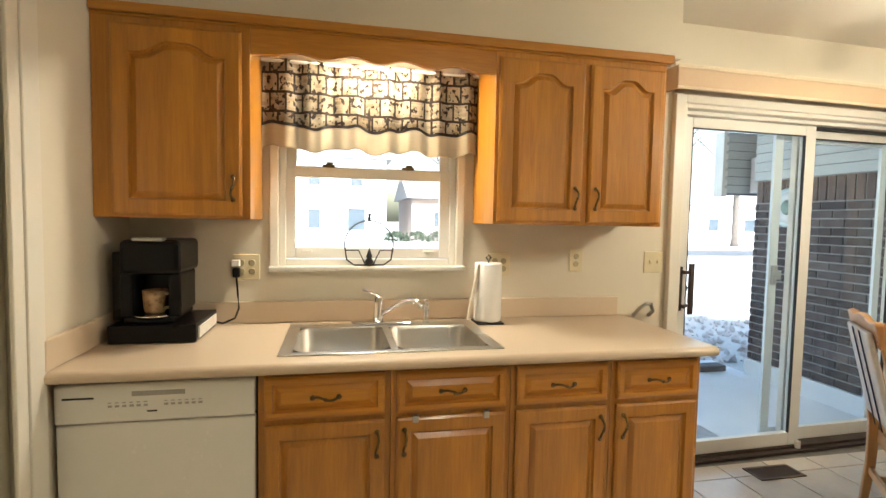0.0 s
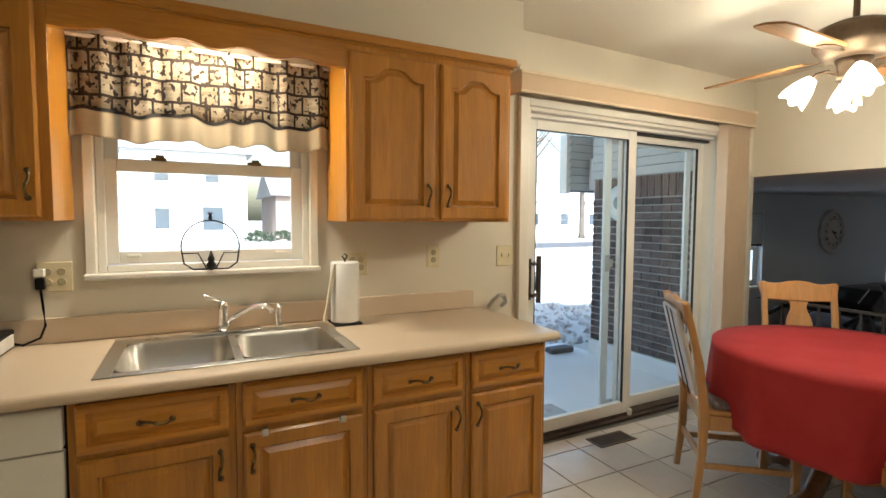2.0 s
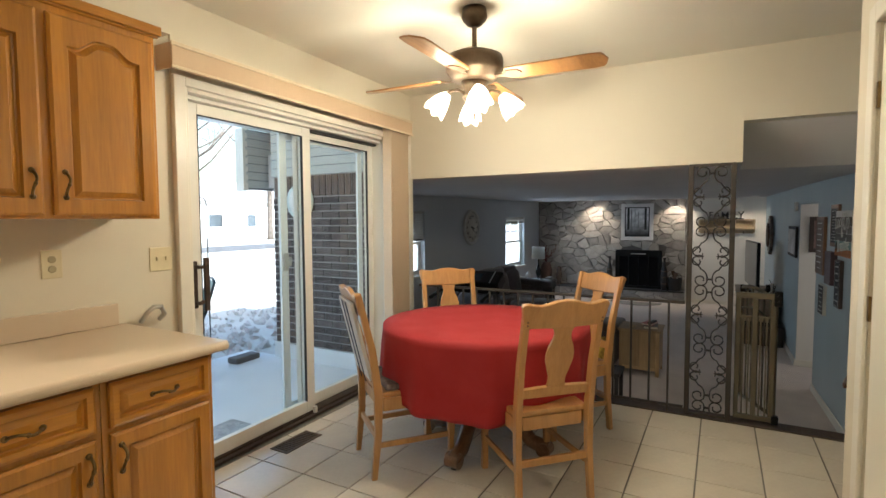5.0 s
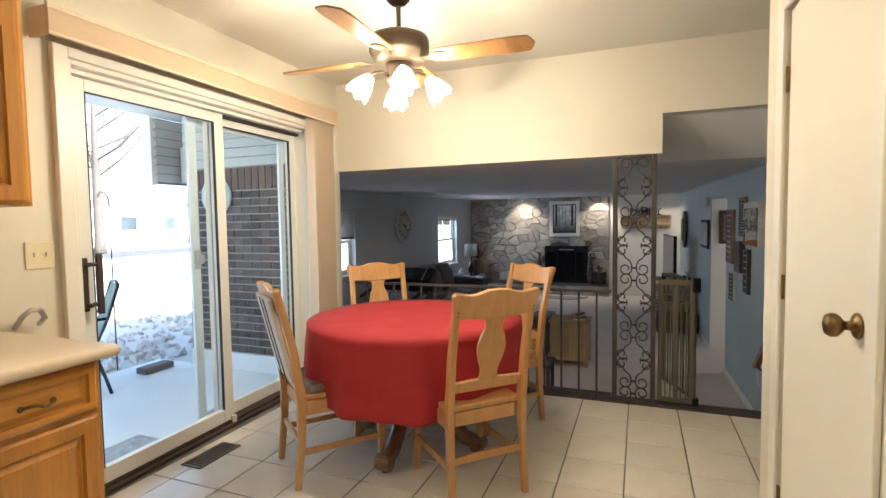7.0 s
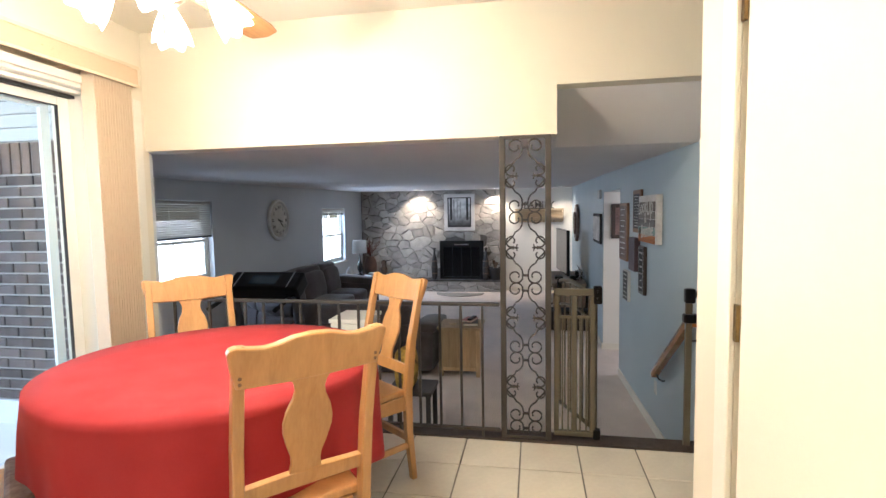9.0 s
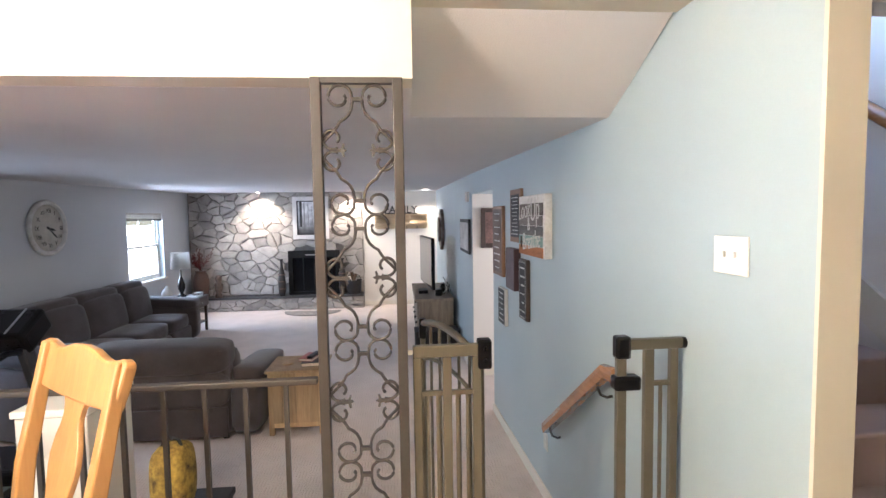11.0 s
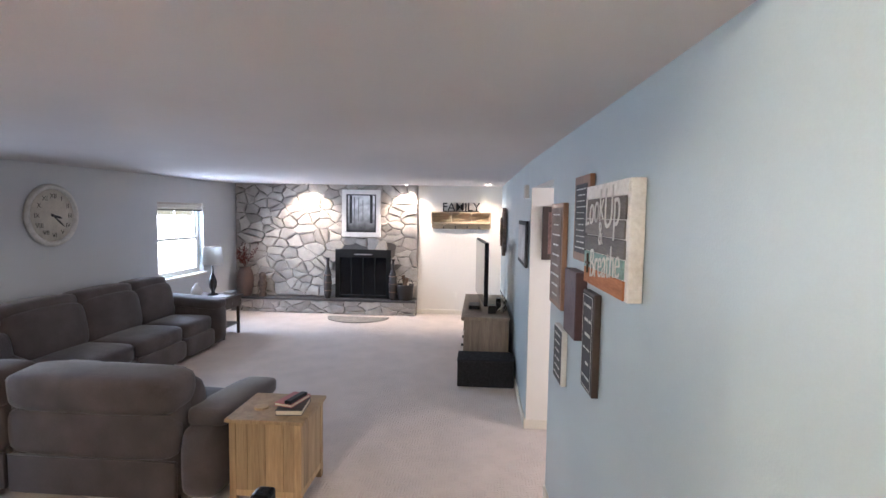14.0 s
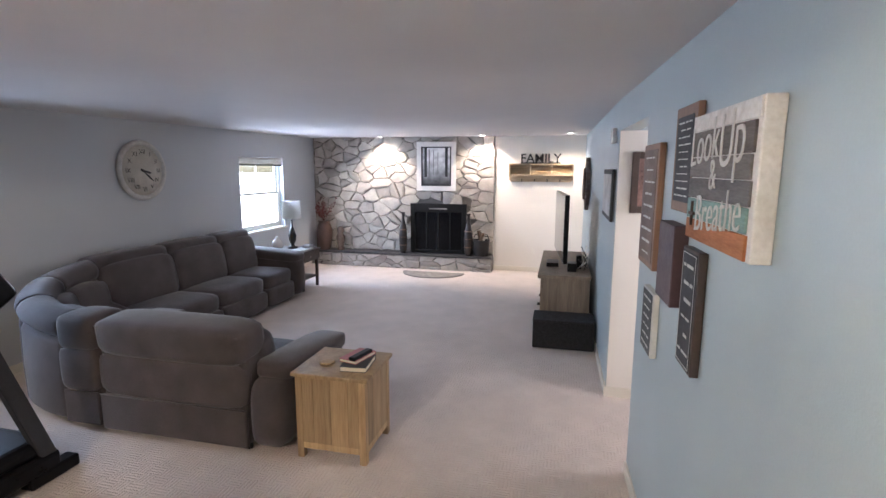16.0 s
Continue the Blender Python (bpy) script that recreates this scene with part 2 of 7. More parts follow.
def lathe(profile, center=(0, 0, 0), seg=24, bm=None, m=None):
    """Turned solid from (radius, height) pairs."""
    bm = bm or bmesh.new()
    M = m or Matrix.Translation(center)
    rings = []
    for r, z in profile:
        rings.append([bm.verts.new(M @ Vector((r * math.cos(2 * math.pi * k / seg), r * math.sin(2 * math.pi * k / seg), z))) for k in range(seg)])
    for a, b in zip(rings, rings[1:]):
        for k in range(seg):
            f = bm.faces.new((a[k], a[(k + 1) % seg], b[(k + 1) % seg], b[k]))
            f.smooth = True
    bm.faces.new(rings[0][::-1])
    bm.faces.new(rings[-1])
    return bm


def tube(points, r, seg=8, bm=None, flat=1.0, closed=False):
    """A rod along points; flat squeezes the section."""
    bm = bm or bmesh.new()
    pts = [Vector(p) for p in points]
    rings = []
    up = Vector((0, 0, 1))
    n = len(pts)
    for i, p in enumerate(pts):
        d = (pts[min(i + 1, n - 1)] - pts[max(i - 1, 0)]).normalized()
        side = d.cross(up)
        if side.length < 0.05:
            side = d.cross(Vector((1, 0, 0)))
        side.normalize()
        nrm = side.cross(d).normalized()
        rings.append([bm.verts.new(p + side * math.cos(2 * math.pi * k / seg) * r * flat + nrm * math.sin(2 * math.pi * k / seg) * r) for k in range(seg)])
    for a, b in zip(rings, rings[1:]):
        for k in range(seg):
            f = bm.faces.new((a[k], a[(k + 1) % seg], b[(k + 1) % seg], b[k]))
            f.smooth = True
    bm.faces.new(rings[0][::-1])
    bm.faces.new(rings[-1])
    return bm


def prism(outline, depth, m, bm=None):
    """An outline of (u, v) pushed out along local z by depth, then placed by m."""
    bm = bm or bmesh.new()
    a = [bm.verts.new(m @ Vector((u, v, 0))) for u, v in outline]
    b = [bm.verts.new(m @ Vector((u, v, depth))) for u, v in outline]
    n = len(a)
    bm.faces.new(a[::-1])
    bm.faces.new(b)
    for k in range(n):
        bm.faces.new((a[k], a[(k + 1) % n], b[(k + 1) % n], b[k]))
    bmesh.ops.recalc_face_normals(bm, faces=bm.faces)
    return bm


def struct(name, bm, material, label=""):
    return tagged(part(name, bm, material), label, kind="structure")


# ---- the structure ----
W, CZ, HX, FF, FC = 2.40, 2.48, 4.09, -0.58, 1.95
# the door end of the kitchen wall and the stair wall stand slightly askew
NW = Matrix.Translation((1.70, 2.385, 0)) @ Matrix.Rotation(radians(1.7), 4, "Z") @ Matrix.Translation((-1.70, -2.40, 0))
SW = Matrix.Translation((4.10, -1.055, 0)) @ Matrix.Rotation(radians(2.0), 4, "Z") @ Matrix.Translation((-4.10, 1.04, 0))


def askew(ob, m):
    """Turns a finished thing with its wall."""
    ob.matrix_basis = m @ ob.matrix_basis
    return ob


struct("floor", box(-1.0, 4.12, -2.3, 2.56, -0.2, -0.008), GROUT, "grey grout bed of the tiled kitchen floor")
bm = boxes((-1.0, -0.245, W, 2.58, 0, CZ), (0.60, 1.80, W, 2.58, 0, CZ), (-0.245, 0.60, W, 2.58, 0, 1.17), (-0.245, 0.60, W, 2.58, 2.08, CZ))
for x0, x1, z0 in ((1.795, 1.85, 0), (1.85, 3.72, 2.09), (3.72, 4.12, 0)):
    add_box(bm, x0, x1, W, 2.58, z0, CZ, NW)
struct("wall_north", bm, CREAM, "cream painted kitchen wall with window and sliding door openings")
struct("wall_west", boxes((-1.0, -0.87, 1.62, W, 0, CZ), (-1.0, -0.87, 0.75, 1.62, 2.05, CZ), (-1.0, -0.87, -2.3, 0.75, 0, CZ)), CREAM, "cream painted wall beside the counter")
struct("wall_south", boxes((-0.87, 1.45, -2.3, -2.18, 0, CZ), (1.45, 1.57, -2.18, -0.47, 0, CZ), (1.57, 1.76, -0.59, -0.47, 0, CZ), (1.76, 2.53, -0.59, -0.47, 2.05, CZ), (2.53, 2.82, -0.59, -0.47, 0, CZ),
       (2.70, 2.82, -2.18, -0.59, 0, CZ), (1.57, 2.70, -1.2, -1.1, 0, CZ)), CREAM, "cream painted wall around the closet door")
struct("ceiling", box(-1.0, 4.10, -2.3, 2.58, CZ, CZ + 0.1), CEIL, "cream kitchen ceiling")
struct("soffit", box(-0.87, 1.60, 2.085, W, 2.175, CZ - 0.002), CREAM, "cream boxed soffit above the wall cabinets")
struct("wall_header", boxes((HX, HX + 0.12, -0.118, 2.52, 1.745, CZ), (HX, HX + 0.12, -2.2, -0.118, 2.012, CZ)), CREAM, "cream header wall above the open railing")
# wall with light switch and picture signs, running down beside the lower stairs
bm = box(3.60, 7.15, -1.14, -1.04, FF, CZ, m=SW)
prism([(7.149, -0.949), (8.24, -0.91), (8.24, -1.05), (7.149, -1.05)], FC - 1.555, Matrix.Translation((0, 0, 1.555)), bm)
prism([(8.24, -0.91), (13.3, -0.87), (13.3, -1.16), (8.24, -1.16)], FC - FF, Matrix.Translation((0, 0, FF)), bm)
struct("wall_blue", bm, BLUE, "pale blue painted wall beside the stairs")
struct("wall_end_cap", box(3.588, 3.60, -1.145, -1.035, 0, CZ, m=SW), CREAM, "cream painted end of the stair wall")
struct("hall_wall", boxes((8.235, 8.37, -2.8, -0.915, FF, 1.555), (7.02, 7.14, -2.8, -1.06, FF, FC), (7.02, 8.62, -2.92, -2.8, FF, FC), (8.245, 8.37, -2.8, -1.05, 1.555, FC)), WARMW, "warm white wall of the side hall")
struct("wall_family_north", boxes((4.62, 6.0, 4.25, 4.41, FF, FC), (4.62, 4.74, 4.10, 4.25, FF, FC), (6.0, 7.3, 4.25, 4.41, FF, 0.48), (6.0, 7.3, 4.25, 4.41, 1.52, FC), (7.3, 10.86, 4.25, 4.41, FF, FC),
       (10.86, 12.08, 4.25, 4.41, FF, 0.27), (10.86, 12.08, 4.25, 4.41, 1.44, FC), (12.08, 13.5, 4.25, 4.41, FF, FC)), GREY, "grey painted family room wall with two windows")
struct("wall_family_east", boxes((13.25, 13.4, -1.16, 0.70, FF, FC), (13.30, 13.4, 0.70, 4.25, FF, FC)), WARMW, "pale warm wall at the end of the family room")
struct("wall_family_west", boxes((4.10, 4.22, 2.52, 4.10, FF, FC), (4.22, 4.74, 3.98, 4.10, FF, FC), (4.10, 4.22, -1.04, 2.52, FF, -0.03)), GREY, "grey family room wall below the railing")
# the family room ceiling rises a little towards the stone wall
FZ = lambda x: 1.744 + 0.0115 * (x - 4.22)
TX = Matrix(((1, 0, 0, 0), (0, 0, -1, 0), (0, 1, 0, 0), (0, 0, 0, 1)))
bm = prism([(4.21, FZ(4.21)), (13.4, FZ(13.4)), (13.4, 2.1), (4.21, 2.1)], 4.53, Matrix.Translation((0, 4.41, 0)) @ TX)
prism([(4.735, FZ(4.735)), (13.4, FZ(13.4)), (13.4, 2.1), (4.76, 2.1)], 2.80, Matrix.Translation((0, -0.12, 0)) @ TX, bm)
struct("ceiling_family", bm, FCEIL, "pale family room ceiling")
bm = prism([(4.21, 2.012), (4.735, FZ(4.735)), (4.735, 2.1), (4.21, 2.13)], 0.92, Matrix.Translation((0, -0.12, 0)) @ TX)
struct("stair_soffit", bm, FCEIL, "sloping soffit above the short stairs")
struct("floor_family", box(4.10, 13.4, -2.92, 4.41, FF - 0.1, FF), CARPET, "pale pinkish-beige carpet of the family room")
struct("stairs_down", boxes((4.15, 4.50, -1.04, -0.10, FF, -0.20), (4.50, 4.78, -1.04, -0.10, FF, -0.39)), CARPET, "short carpeted flight down to the family room")
struct("threshold", box(4.06, 4.20, -1.04, 2.44, -0.06, 0.006, 0.004), WOODD, "dark wooden edge where the kitchen floor ends")
struct("floor_landing", box(2.72, 4.10, -3.2, -2.3, -0.2, -0.008), GROUT)
# stairs going up behind the blue wall
bm = bmesh.new()
for k in range(8):
    add_box(bm, 3.50 + 0.26 * k, 3.50 + 0.26 * (k + 1) + (0.6 if k == 7 else 0.0), -2.08, -1.145, 0 if k == 0 else 0.18 * k - 0.1, 0.18 * (k + 1), bevel=0.012)
struct("stairs_up", bm, mat("mauve_carpet", (0.42, 0.31, 0.29), 0.95, vary=0.1, scale=5, fine=400, bump=0.25, sheen=0.3), "mauve carpeted stairs going up")
struct("wall_stairs", boxes((2.72, 6.2, -2.2, -2.08, 0, 3.6), (6.1, 6.2, -2.08, -1.16, 1.9, 3.6), (4.22, 6.2, -2.08, -1.16, 3.5, 3.6)), WARMW, "warm white wall of the upper stairs")

# ---- kitchen: trim, window, sliding door ----
def ring(x0, x1, z0, z1, w, y0, y1, bevel=0.004):
    """A rectangular frame lying in a wall along x."""
    return boxes((x0, x0 + w, y0, y1, z0, z1), (x1 - w, x1, y0, y1, z0, z1), (x0 + w, x1 - w, y0, y1, z0, z0 + w), (x0 + w, x1 - w, y0, y1, z1 - w, z1), bevel=bevel)


def kitchen_window():
    w = thing("window_1", (0.18, W, 1.17), "white vinyl double-hung kitchen window above the sink", "window")
    tagged(w, kind="structure")
    part("casing", boxes((-0.285, -0.245, 2.382, W + 0.002, 1.17, 2.16), (0.60, 0.64, 2.382, W + 0.002, 1.17, 2.16), bevel=0.005), TRIM, w)
    part("window_frame", ring(-0.245, 0.60, 1.172, 2.08, 0.03, 2.41, 2.50), VINYL, w)
    lo = part("lower_sash", ring(-0.223, 0.572, 1.205, 1.638, 0.05, 2.425, 2.455), VINYL, w)
    part("pane", box(-0.173, 0.522, 2.437, 2.443, 1.255, 1.588), GLASS, lo).visible_shadow = False
    up = part("upper_sash", ring(-0.215, 0.57, 1.60, 2.05, 0.045, 2.46, 2.49), VINYL, w)
    part("pane", box(-0.17, 0.525, 2.472, 2.478, 1.645, 2.005), GLASS, up).visible_shadow = False
    for x in (-0.02, 0.36):
        part("sash_lock", boxes((x - 0.03, x + 0.03, 2.418, 2.44, 1.637, 1.651), (x - 0.012, x + 0.02, 2.41, 2.43, 1.649, 1.661), bevel=0.003), BRASS, w, "dark metal sash lock")
    for x in (-0.12, 0.47):
        part("lift_tab", box(x - 0.025, x + 0.025, 2.415, 2.43, 1.232, 1.244, 0.003), VINYL, w)
    part("window_sill", box(-0.285, 0.64, 2.335, W - 0.001, 1.15, 1.173, 0.006), mat("marble_sill", (0.70, 0.67, 0.60), 0.3, vary=0.1, scale=10, bump=0.01), w, "pale marbled window sill")


kitchen_window()


def sliding_door():
    d = thing("door_1", (2.74, W, 0.0), "cream framed sliding glass patio door with brown handle", "sliding door")
    tagged(d, kind="structure")
    part("casing", boxes((1.79, 1.855, 2.375, W + 0.002, 0, 2.10), (3.63, 3.735, 2.375, W + 0.002, 0, 2.10), (1.855, 3.63, 2.377, W + 0.002, 2.055, 2.10), bevel=0.005), TRIM, d)
    part("jamb", boxes((1.851, 1.885, W + 0.003, 2.60, 0.002, 2.06), (3.69, 3.719, W + 0.003, 2.60, 0.002, 2.06), (1.885, 3.69, W + 0.003, 2.475, 2.035, 2.088), bevel=0.003), TRIM, d)
    part("stop_bead", boxes((1.885, 1.915, 2.452, 2.482, 0.03, 2.01), (1.885, 3.69, 2.455, 2.475, 2.012, 2.034), bevel=0.003), VINYL, d)
    part("head_track", boxes((1.885, 3.69, 2.485, 2.60, 2.012, 2.06), bevel=0.002), VINYL, d)
    part("track_slot", box(2.88, 3.69, 2.50, 2.535, 1.994, 2.011), MATTEB, d, "dark slot of the upper track")
    part("sill_track", boxes((1.886, 3.69, 2.475, 2.62, 0.001, 0.030), (1.886, 3.69, 2.44, 2.475, 0.001, 0.016), bevel=0.003), WOODD, d, "dark metal sill track")
    for nm, x0, x1, y in (("sliding_panel", 1.916, 2.875, 2.488), ("fixed_panel", 2.80, 3.70, 2.545)):
        p = part(nm, boxes((x0, x0 + 0.08, y, y + 0.04, 0.031, 2.010), (x1 - 0.08, x1, y, y + 0.04, 0.031, 2.010), (x0 + 0.08, x1 - 0.08, y, y + 0.04, 0.031, 0.112),
                                (x0 + 0.08, x1 - 0.08, y, y + 0.04, 1.948, 2.010), bevel=0.004), VINYL, d)
        part("pane", box(x0 + 0.08, x1 - 0.08, y + 0.017, y + 0.023, 0.112, 1.948), GLASS, p).visible_shadow = False
        part("glazing_gasket", boxes((x0 + 0.078, x0 + 0.083, y - 0.002, y + 0.016, 0.110, 1.950), (x1 - 0.083, x1 - 0.078, y - 0.002, y + 0.016, 0.110, 1.950), (x0 + 0.083, x1 - 0.083, y - 0.002, y + 0.016, 1.945, 1.950)), MATTEB, p, "thin dark glazing gasket")
    h = part("handle", boxes((1.925, 1.952, 2.462, 2.488, 0.905, 1.16), (1.932, 1.948, 2.425, 2.462, 0.925, 0.945), (1.932, 1.948, 2.425, 2.462, 1.12, 1.14), (1.966, 1.995, 2.42, 2.44, 0.89, 1.18), (1.945, 1.985, 2.425, 2.438, 0.93, 0.95), (1.945, 1.985, 2.425, 2.438, 1.12, 1.14), bevel=0.004), mat("brown_handle", (0.055, 0.033, 0.022), 0.45, vary=0.15), d, "dark brown pull handle")
    part("roller_foot", cyl((2.852, 2.47, 0.018), (2.852, 2.47, 0.06), 0.017), VINYL, d)
    # insect screen standing behind the moving panel
    s = part("screen_frame", boxes((2.70, 2.765, 2.605, 2.625, 0.04, 1.99), (3.57, 3.625, 2.605, 2.625, 0.04, 1.99), (2.765, 3.57, 2.605, 2.625, 0.04, 0.10), (2.765, 3.57, 2.605, 2.625, 1.93, 1.99), bevel=0.003), mat("white_aluminium", (0.62, 0.68, 0.72), 0.4, 0.1, vary=0.03, bump=0), d, "white aluminium screen door frame")
    part("latch", boxes((2.715, 2.755, 2.59, 2.605, 1.03, 1.15), (2.755, 2.79, 2.595, 2.605, 1.06, 1.12), bevel=0.004), mat("grey_latch", (0.45, 0.46, 0.46), 0.4, 0.3), s)
    askew(d, NW)


sliding_door()


def pelmet():
    p = thing("blind_valance", (2.87, W, 2.09), "tan vinyl valance box above the sliding door", "valance")
    m = mat("tan_vinyl", (0.56, 0.41, 0.27), 0.32, vary=0.03, scale=3, bump=0.005)
    part("front_board", box(1.715, 3.91, 2.275, 2.285, 2.095, 2.215, 0.003), m, p)
    for x in (1.715, 3.90):
        part("end_board", box(x, x + 0.01, 2.285, W, 2.095, 2.215, 0.003), m, p)
    part("top_board", box(1.725, 3.90, 2.285, W, 2.205, 2.215), m, p)
    part("edge_strip", box(1.71, 3.915, 2.268, 2.275, 2.198, 2.218, 0.003), mat("pale_strip", (0.72, 0.60, 0.42), 0.3), p, "glossy pale edge strip")
    part("bottom_strip", box(1.71, 3.915, 2.269, 2.275, 2.093, 2.108, 0.003), bpy.data.materials["pale_strip"], p, "glossy pale edge strip")
    askew(p, NW)
    b = thing("vertical_blind", (3.74, 2.34, 0.03), "tan vertical blind slats stacked beside the sliding door", "blind")
    sl = mat("tan_blind", (0.60, 0.47, 0.33), 0.45, vary=0.04, scale=3, bump=0.01)
    part("head_rail", box(1.78, 3.895, 2.325, 2.36, 2.15, 2.18, 0.003), VINYL, b)
    for k in range(15):
        x = 3.615 + 0.0185 * k
        part("slat", box(-0.0012, 0.0012, -0.043, 0.043, 0.03, 2.14, m=pose(x, 2.342, 0, 0, 0, -4 + 3 * (k % 3))), sl, b)
    askew(b, NW)


pelmet()
struct("trim_corner", box(3.972, 4.035, 2.37, 2.401, 0.008, 2.05, 0.004, m=NW), TRIM, "white corner casing at the railing opening")
struct("trim_door_west", boxes((-0.872, -0.852, 1.615, 1.70, 0.0, 2.12), (-0.872, -0.858, 1.56, 1.615, 0.0, 2.05), (-0.872, -0.852, 0.68, 0.76, 0, 2.12), (-0.872, -0.852, 0.76, 1.615, 2.05, 2.12), bevel=0.004), TRIM, "white door casing beside the dishwasher")


def flat_door(name, x0, x1, y, z1, label):
    d = thing(name, (x1, y, 0), label, "door")
    tagged(d, kind="structure")
    part("door_leaf", box(x0 + 0.012, x1 - 0.012, y - 0.045, y - 0.006, 0.012, z1 - 0.012, 0.003), DOORP, d)
    part("casing", boxes((x1, x1 + 0.085, y, y + 0.016, 0, z1 + 0.07), (x0 - 0.065, x0, y, y + 0.016, 0, z1 + 0.07), (x0, x1, y, y + 0.016, z1, z1 + 0.07), bevel=0.004), TRIM, d)
    for z in (0.25, 1.05, 1.80):
        part("hinge", boxes((x1 - 0.016, x1 + 0.006, y - 0.004, y + 0.005, z - 0.045, z + 0.045)), BRASS, d, "aged brass hinge")
    k = part("doorknob", lathe([(0.031, 0), (0.033, 0.004), (0.028, 0.010), (0.012, 0.016), (0.011, 0.030), (0.020, 0.036), (0.029, 0.046), (0.030, 0.058), (0.024, 0.068), (0.008, 0.072)], m=pose(x0 + 0.095, y - 0.006, 1.04, -90, 0, 0)), BRASS, d, "aged brass round doorknob")
    part("latch_plate", box(x0 - 0.003, x0 + 0.011, y - 0.004, y + 0.003, 0.99, 1.05), MATTEB, d)
    return d


flat_door("door_2", 1.76, 2.53, -0.47, 2.05, "plain cream flush closet door with brass knob")
wd = thing("door_3", (-0.93, 1.18, 0), "plain white door closed in its casing", "door")
tagged(wd, kind="structure")
part("door_leaf", box(-0.95, -0.91, 0.765, 1.615, 0.01, 2.04, 0.003), DOORP, wd)


# ---- kitchen cabinets ----
def arch(u0, u1, v0, v1, rise, n=18):
    """Panel outline whose top swells in a cathedral arch."""
    pts = [(u0, v0), (u1, v0)]
    for k in range(n + 1):
        s = k / n
        u = u1 + (u0 - u1) * s
        d = abs(2 * s - 1)
        b = 1.0 if d < 0.18 else max(0.0, 0.5 + 0.5 * math.cos(math.pi * min(1, (d - 0.18) / 0.62)))
        pts.append((u, v1 - rise + rise * b))
    return pts


def raised_panel(name, x0, x1, z0, z1, y, parent, arched=False, rail=0.055, grain_x=False, pull=None):
    """A cabinet door or drawer front: frame with a sunk groove and a raised field."""
    matl = OAKX if grain_x else OAKZ
    M = Matrix(((1, 0, 0, 0), (0, 0, -1, y), (0, 1, 0, 0), (0, 0, 0, 1)))
    rise = 0.045 if arched else 0.0
    bm = bmesh.new()
    outer = [(x0, z0), (x1, z0), (x1, z1), (x0, z1)]
    hole = arch(x0 + rail, x1 - rail, z0 + rail, z1 - rail, rise) if arched else [(x0 + rail, z0 + rail), (x1 - rail, z0 + rail), (x1 - rail, z1 - rail), (x0 + rail, z1 - rail)]
    # stiles and rails as an extruded ring with an eased outer edge
    def loop(pts, h, inset=0.0):
        cx, cz = (x0 + x1) / 2, (z0 + z1) / 2
        ku, kv = 1 - inset / ((x1 - x0) / 2 - rail), 1 - inset / ((z1 - z0) / 2 - rail)
        return [bm.verts.new(M @ Vector((cx + (u - cx) * ku, cz + (v - cz) * kv, h))) for u, v in pts]
    n = len(hole)
    def spread(pts):
        """Outer rectangle with as many points as the hole."""
        if len(pts) == n:
            return pts
        top = [(x1 + (x0 - x1) * k / (n - 3), z1) for k in range(n - 2)]
        return [pts[0], pts[1]] + top
    o = spread(outer)
    l0, l1, l2 = loop(o, 0.0), loop(o, 0.014), loop(o, 0.020, 0.007)
    h2, h1 = loop(hole, 0.020), loop(hole, 0.007, 0.004)
    f1 = loop(hole, 0.006, 0.010)
    f2 = loop(hole, 0.019, 0.030)
    for a, b in ((l0, l1), (l1, l2), (l2, h2), (h2, h1), (h1, f1), (f1, f2)):
        for k in range(n):
            bm.faces.new((a[k], a[(k + 1) % n], b[(k + 1) % n], b[k]))
    bm.faces.new(f2)
    bm.faces.new(l0[::-1])
    bmesh.ops.recalc_face_normals(bm, faces=bm.faces)
    p = part(name, bm, matl, parent)
    if pull:
        px, pz, up = pull
        L = 0.045
        ends = [(px, y - 0.022, pz - L), (px, y - 0.022, pz + L)] if up else [(px - L, y - 0.022, pz), (px + L, y - 0.022, pz)]
        a, b = Vector(ends[0]), Vector(ends[1])
        bm = bmesh.new()
        pts = []
        for k in range(9):
            s = k / 8
            pts.append(a.lerp(b, s) + Vector((0, -0.026 * math.sin(math.pi * s), 0)) + ((b - a).normalized().cross(Vector((0, 1, 0))) * 0.006 * math.sin(2 * math.pi * s)))
        tube(pts, 0.0048, 8, bm)
        for e in (a, b):
            lathe([(0.010, 0), (0.010, 0.003), (0.006, 0.006)], bm=bm, seg=10, m=Matrix.Translation(e) @ pose(0, 0.002, 0, 90, 0, 0))
        lathe([(0.004, -0.006), (0.0075, 0), (0.004, 0.006)], bm=bm, seg=10, m=Matrix.Translation((a + b) / 2 + Vector((0, -0.026, 0))))
        part("pull_handle", bm, BRASS, p, "antique brass twisted pull handle")
    return p


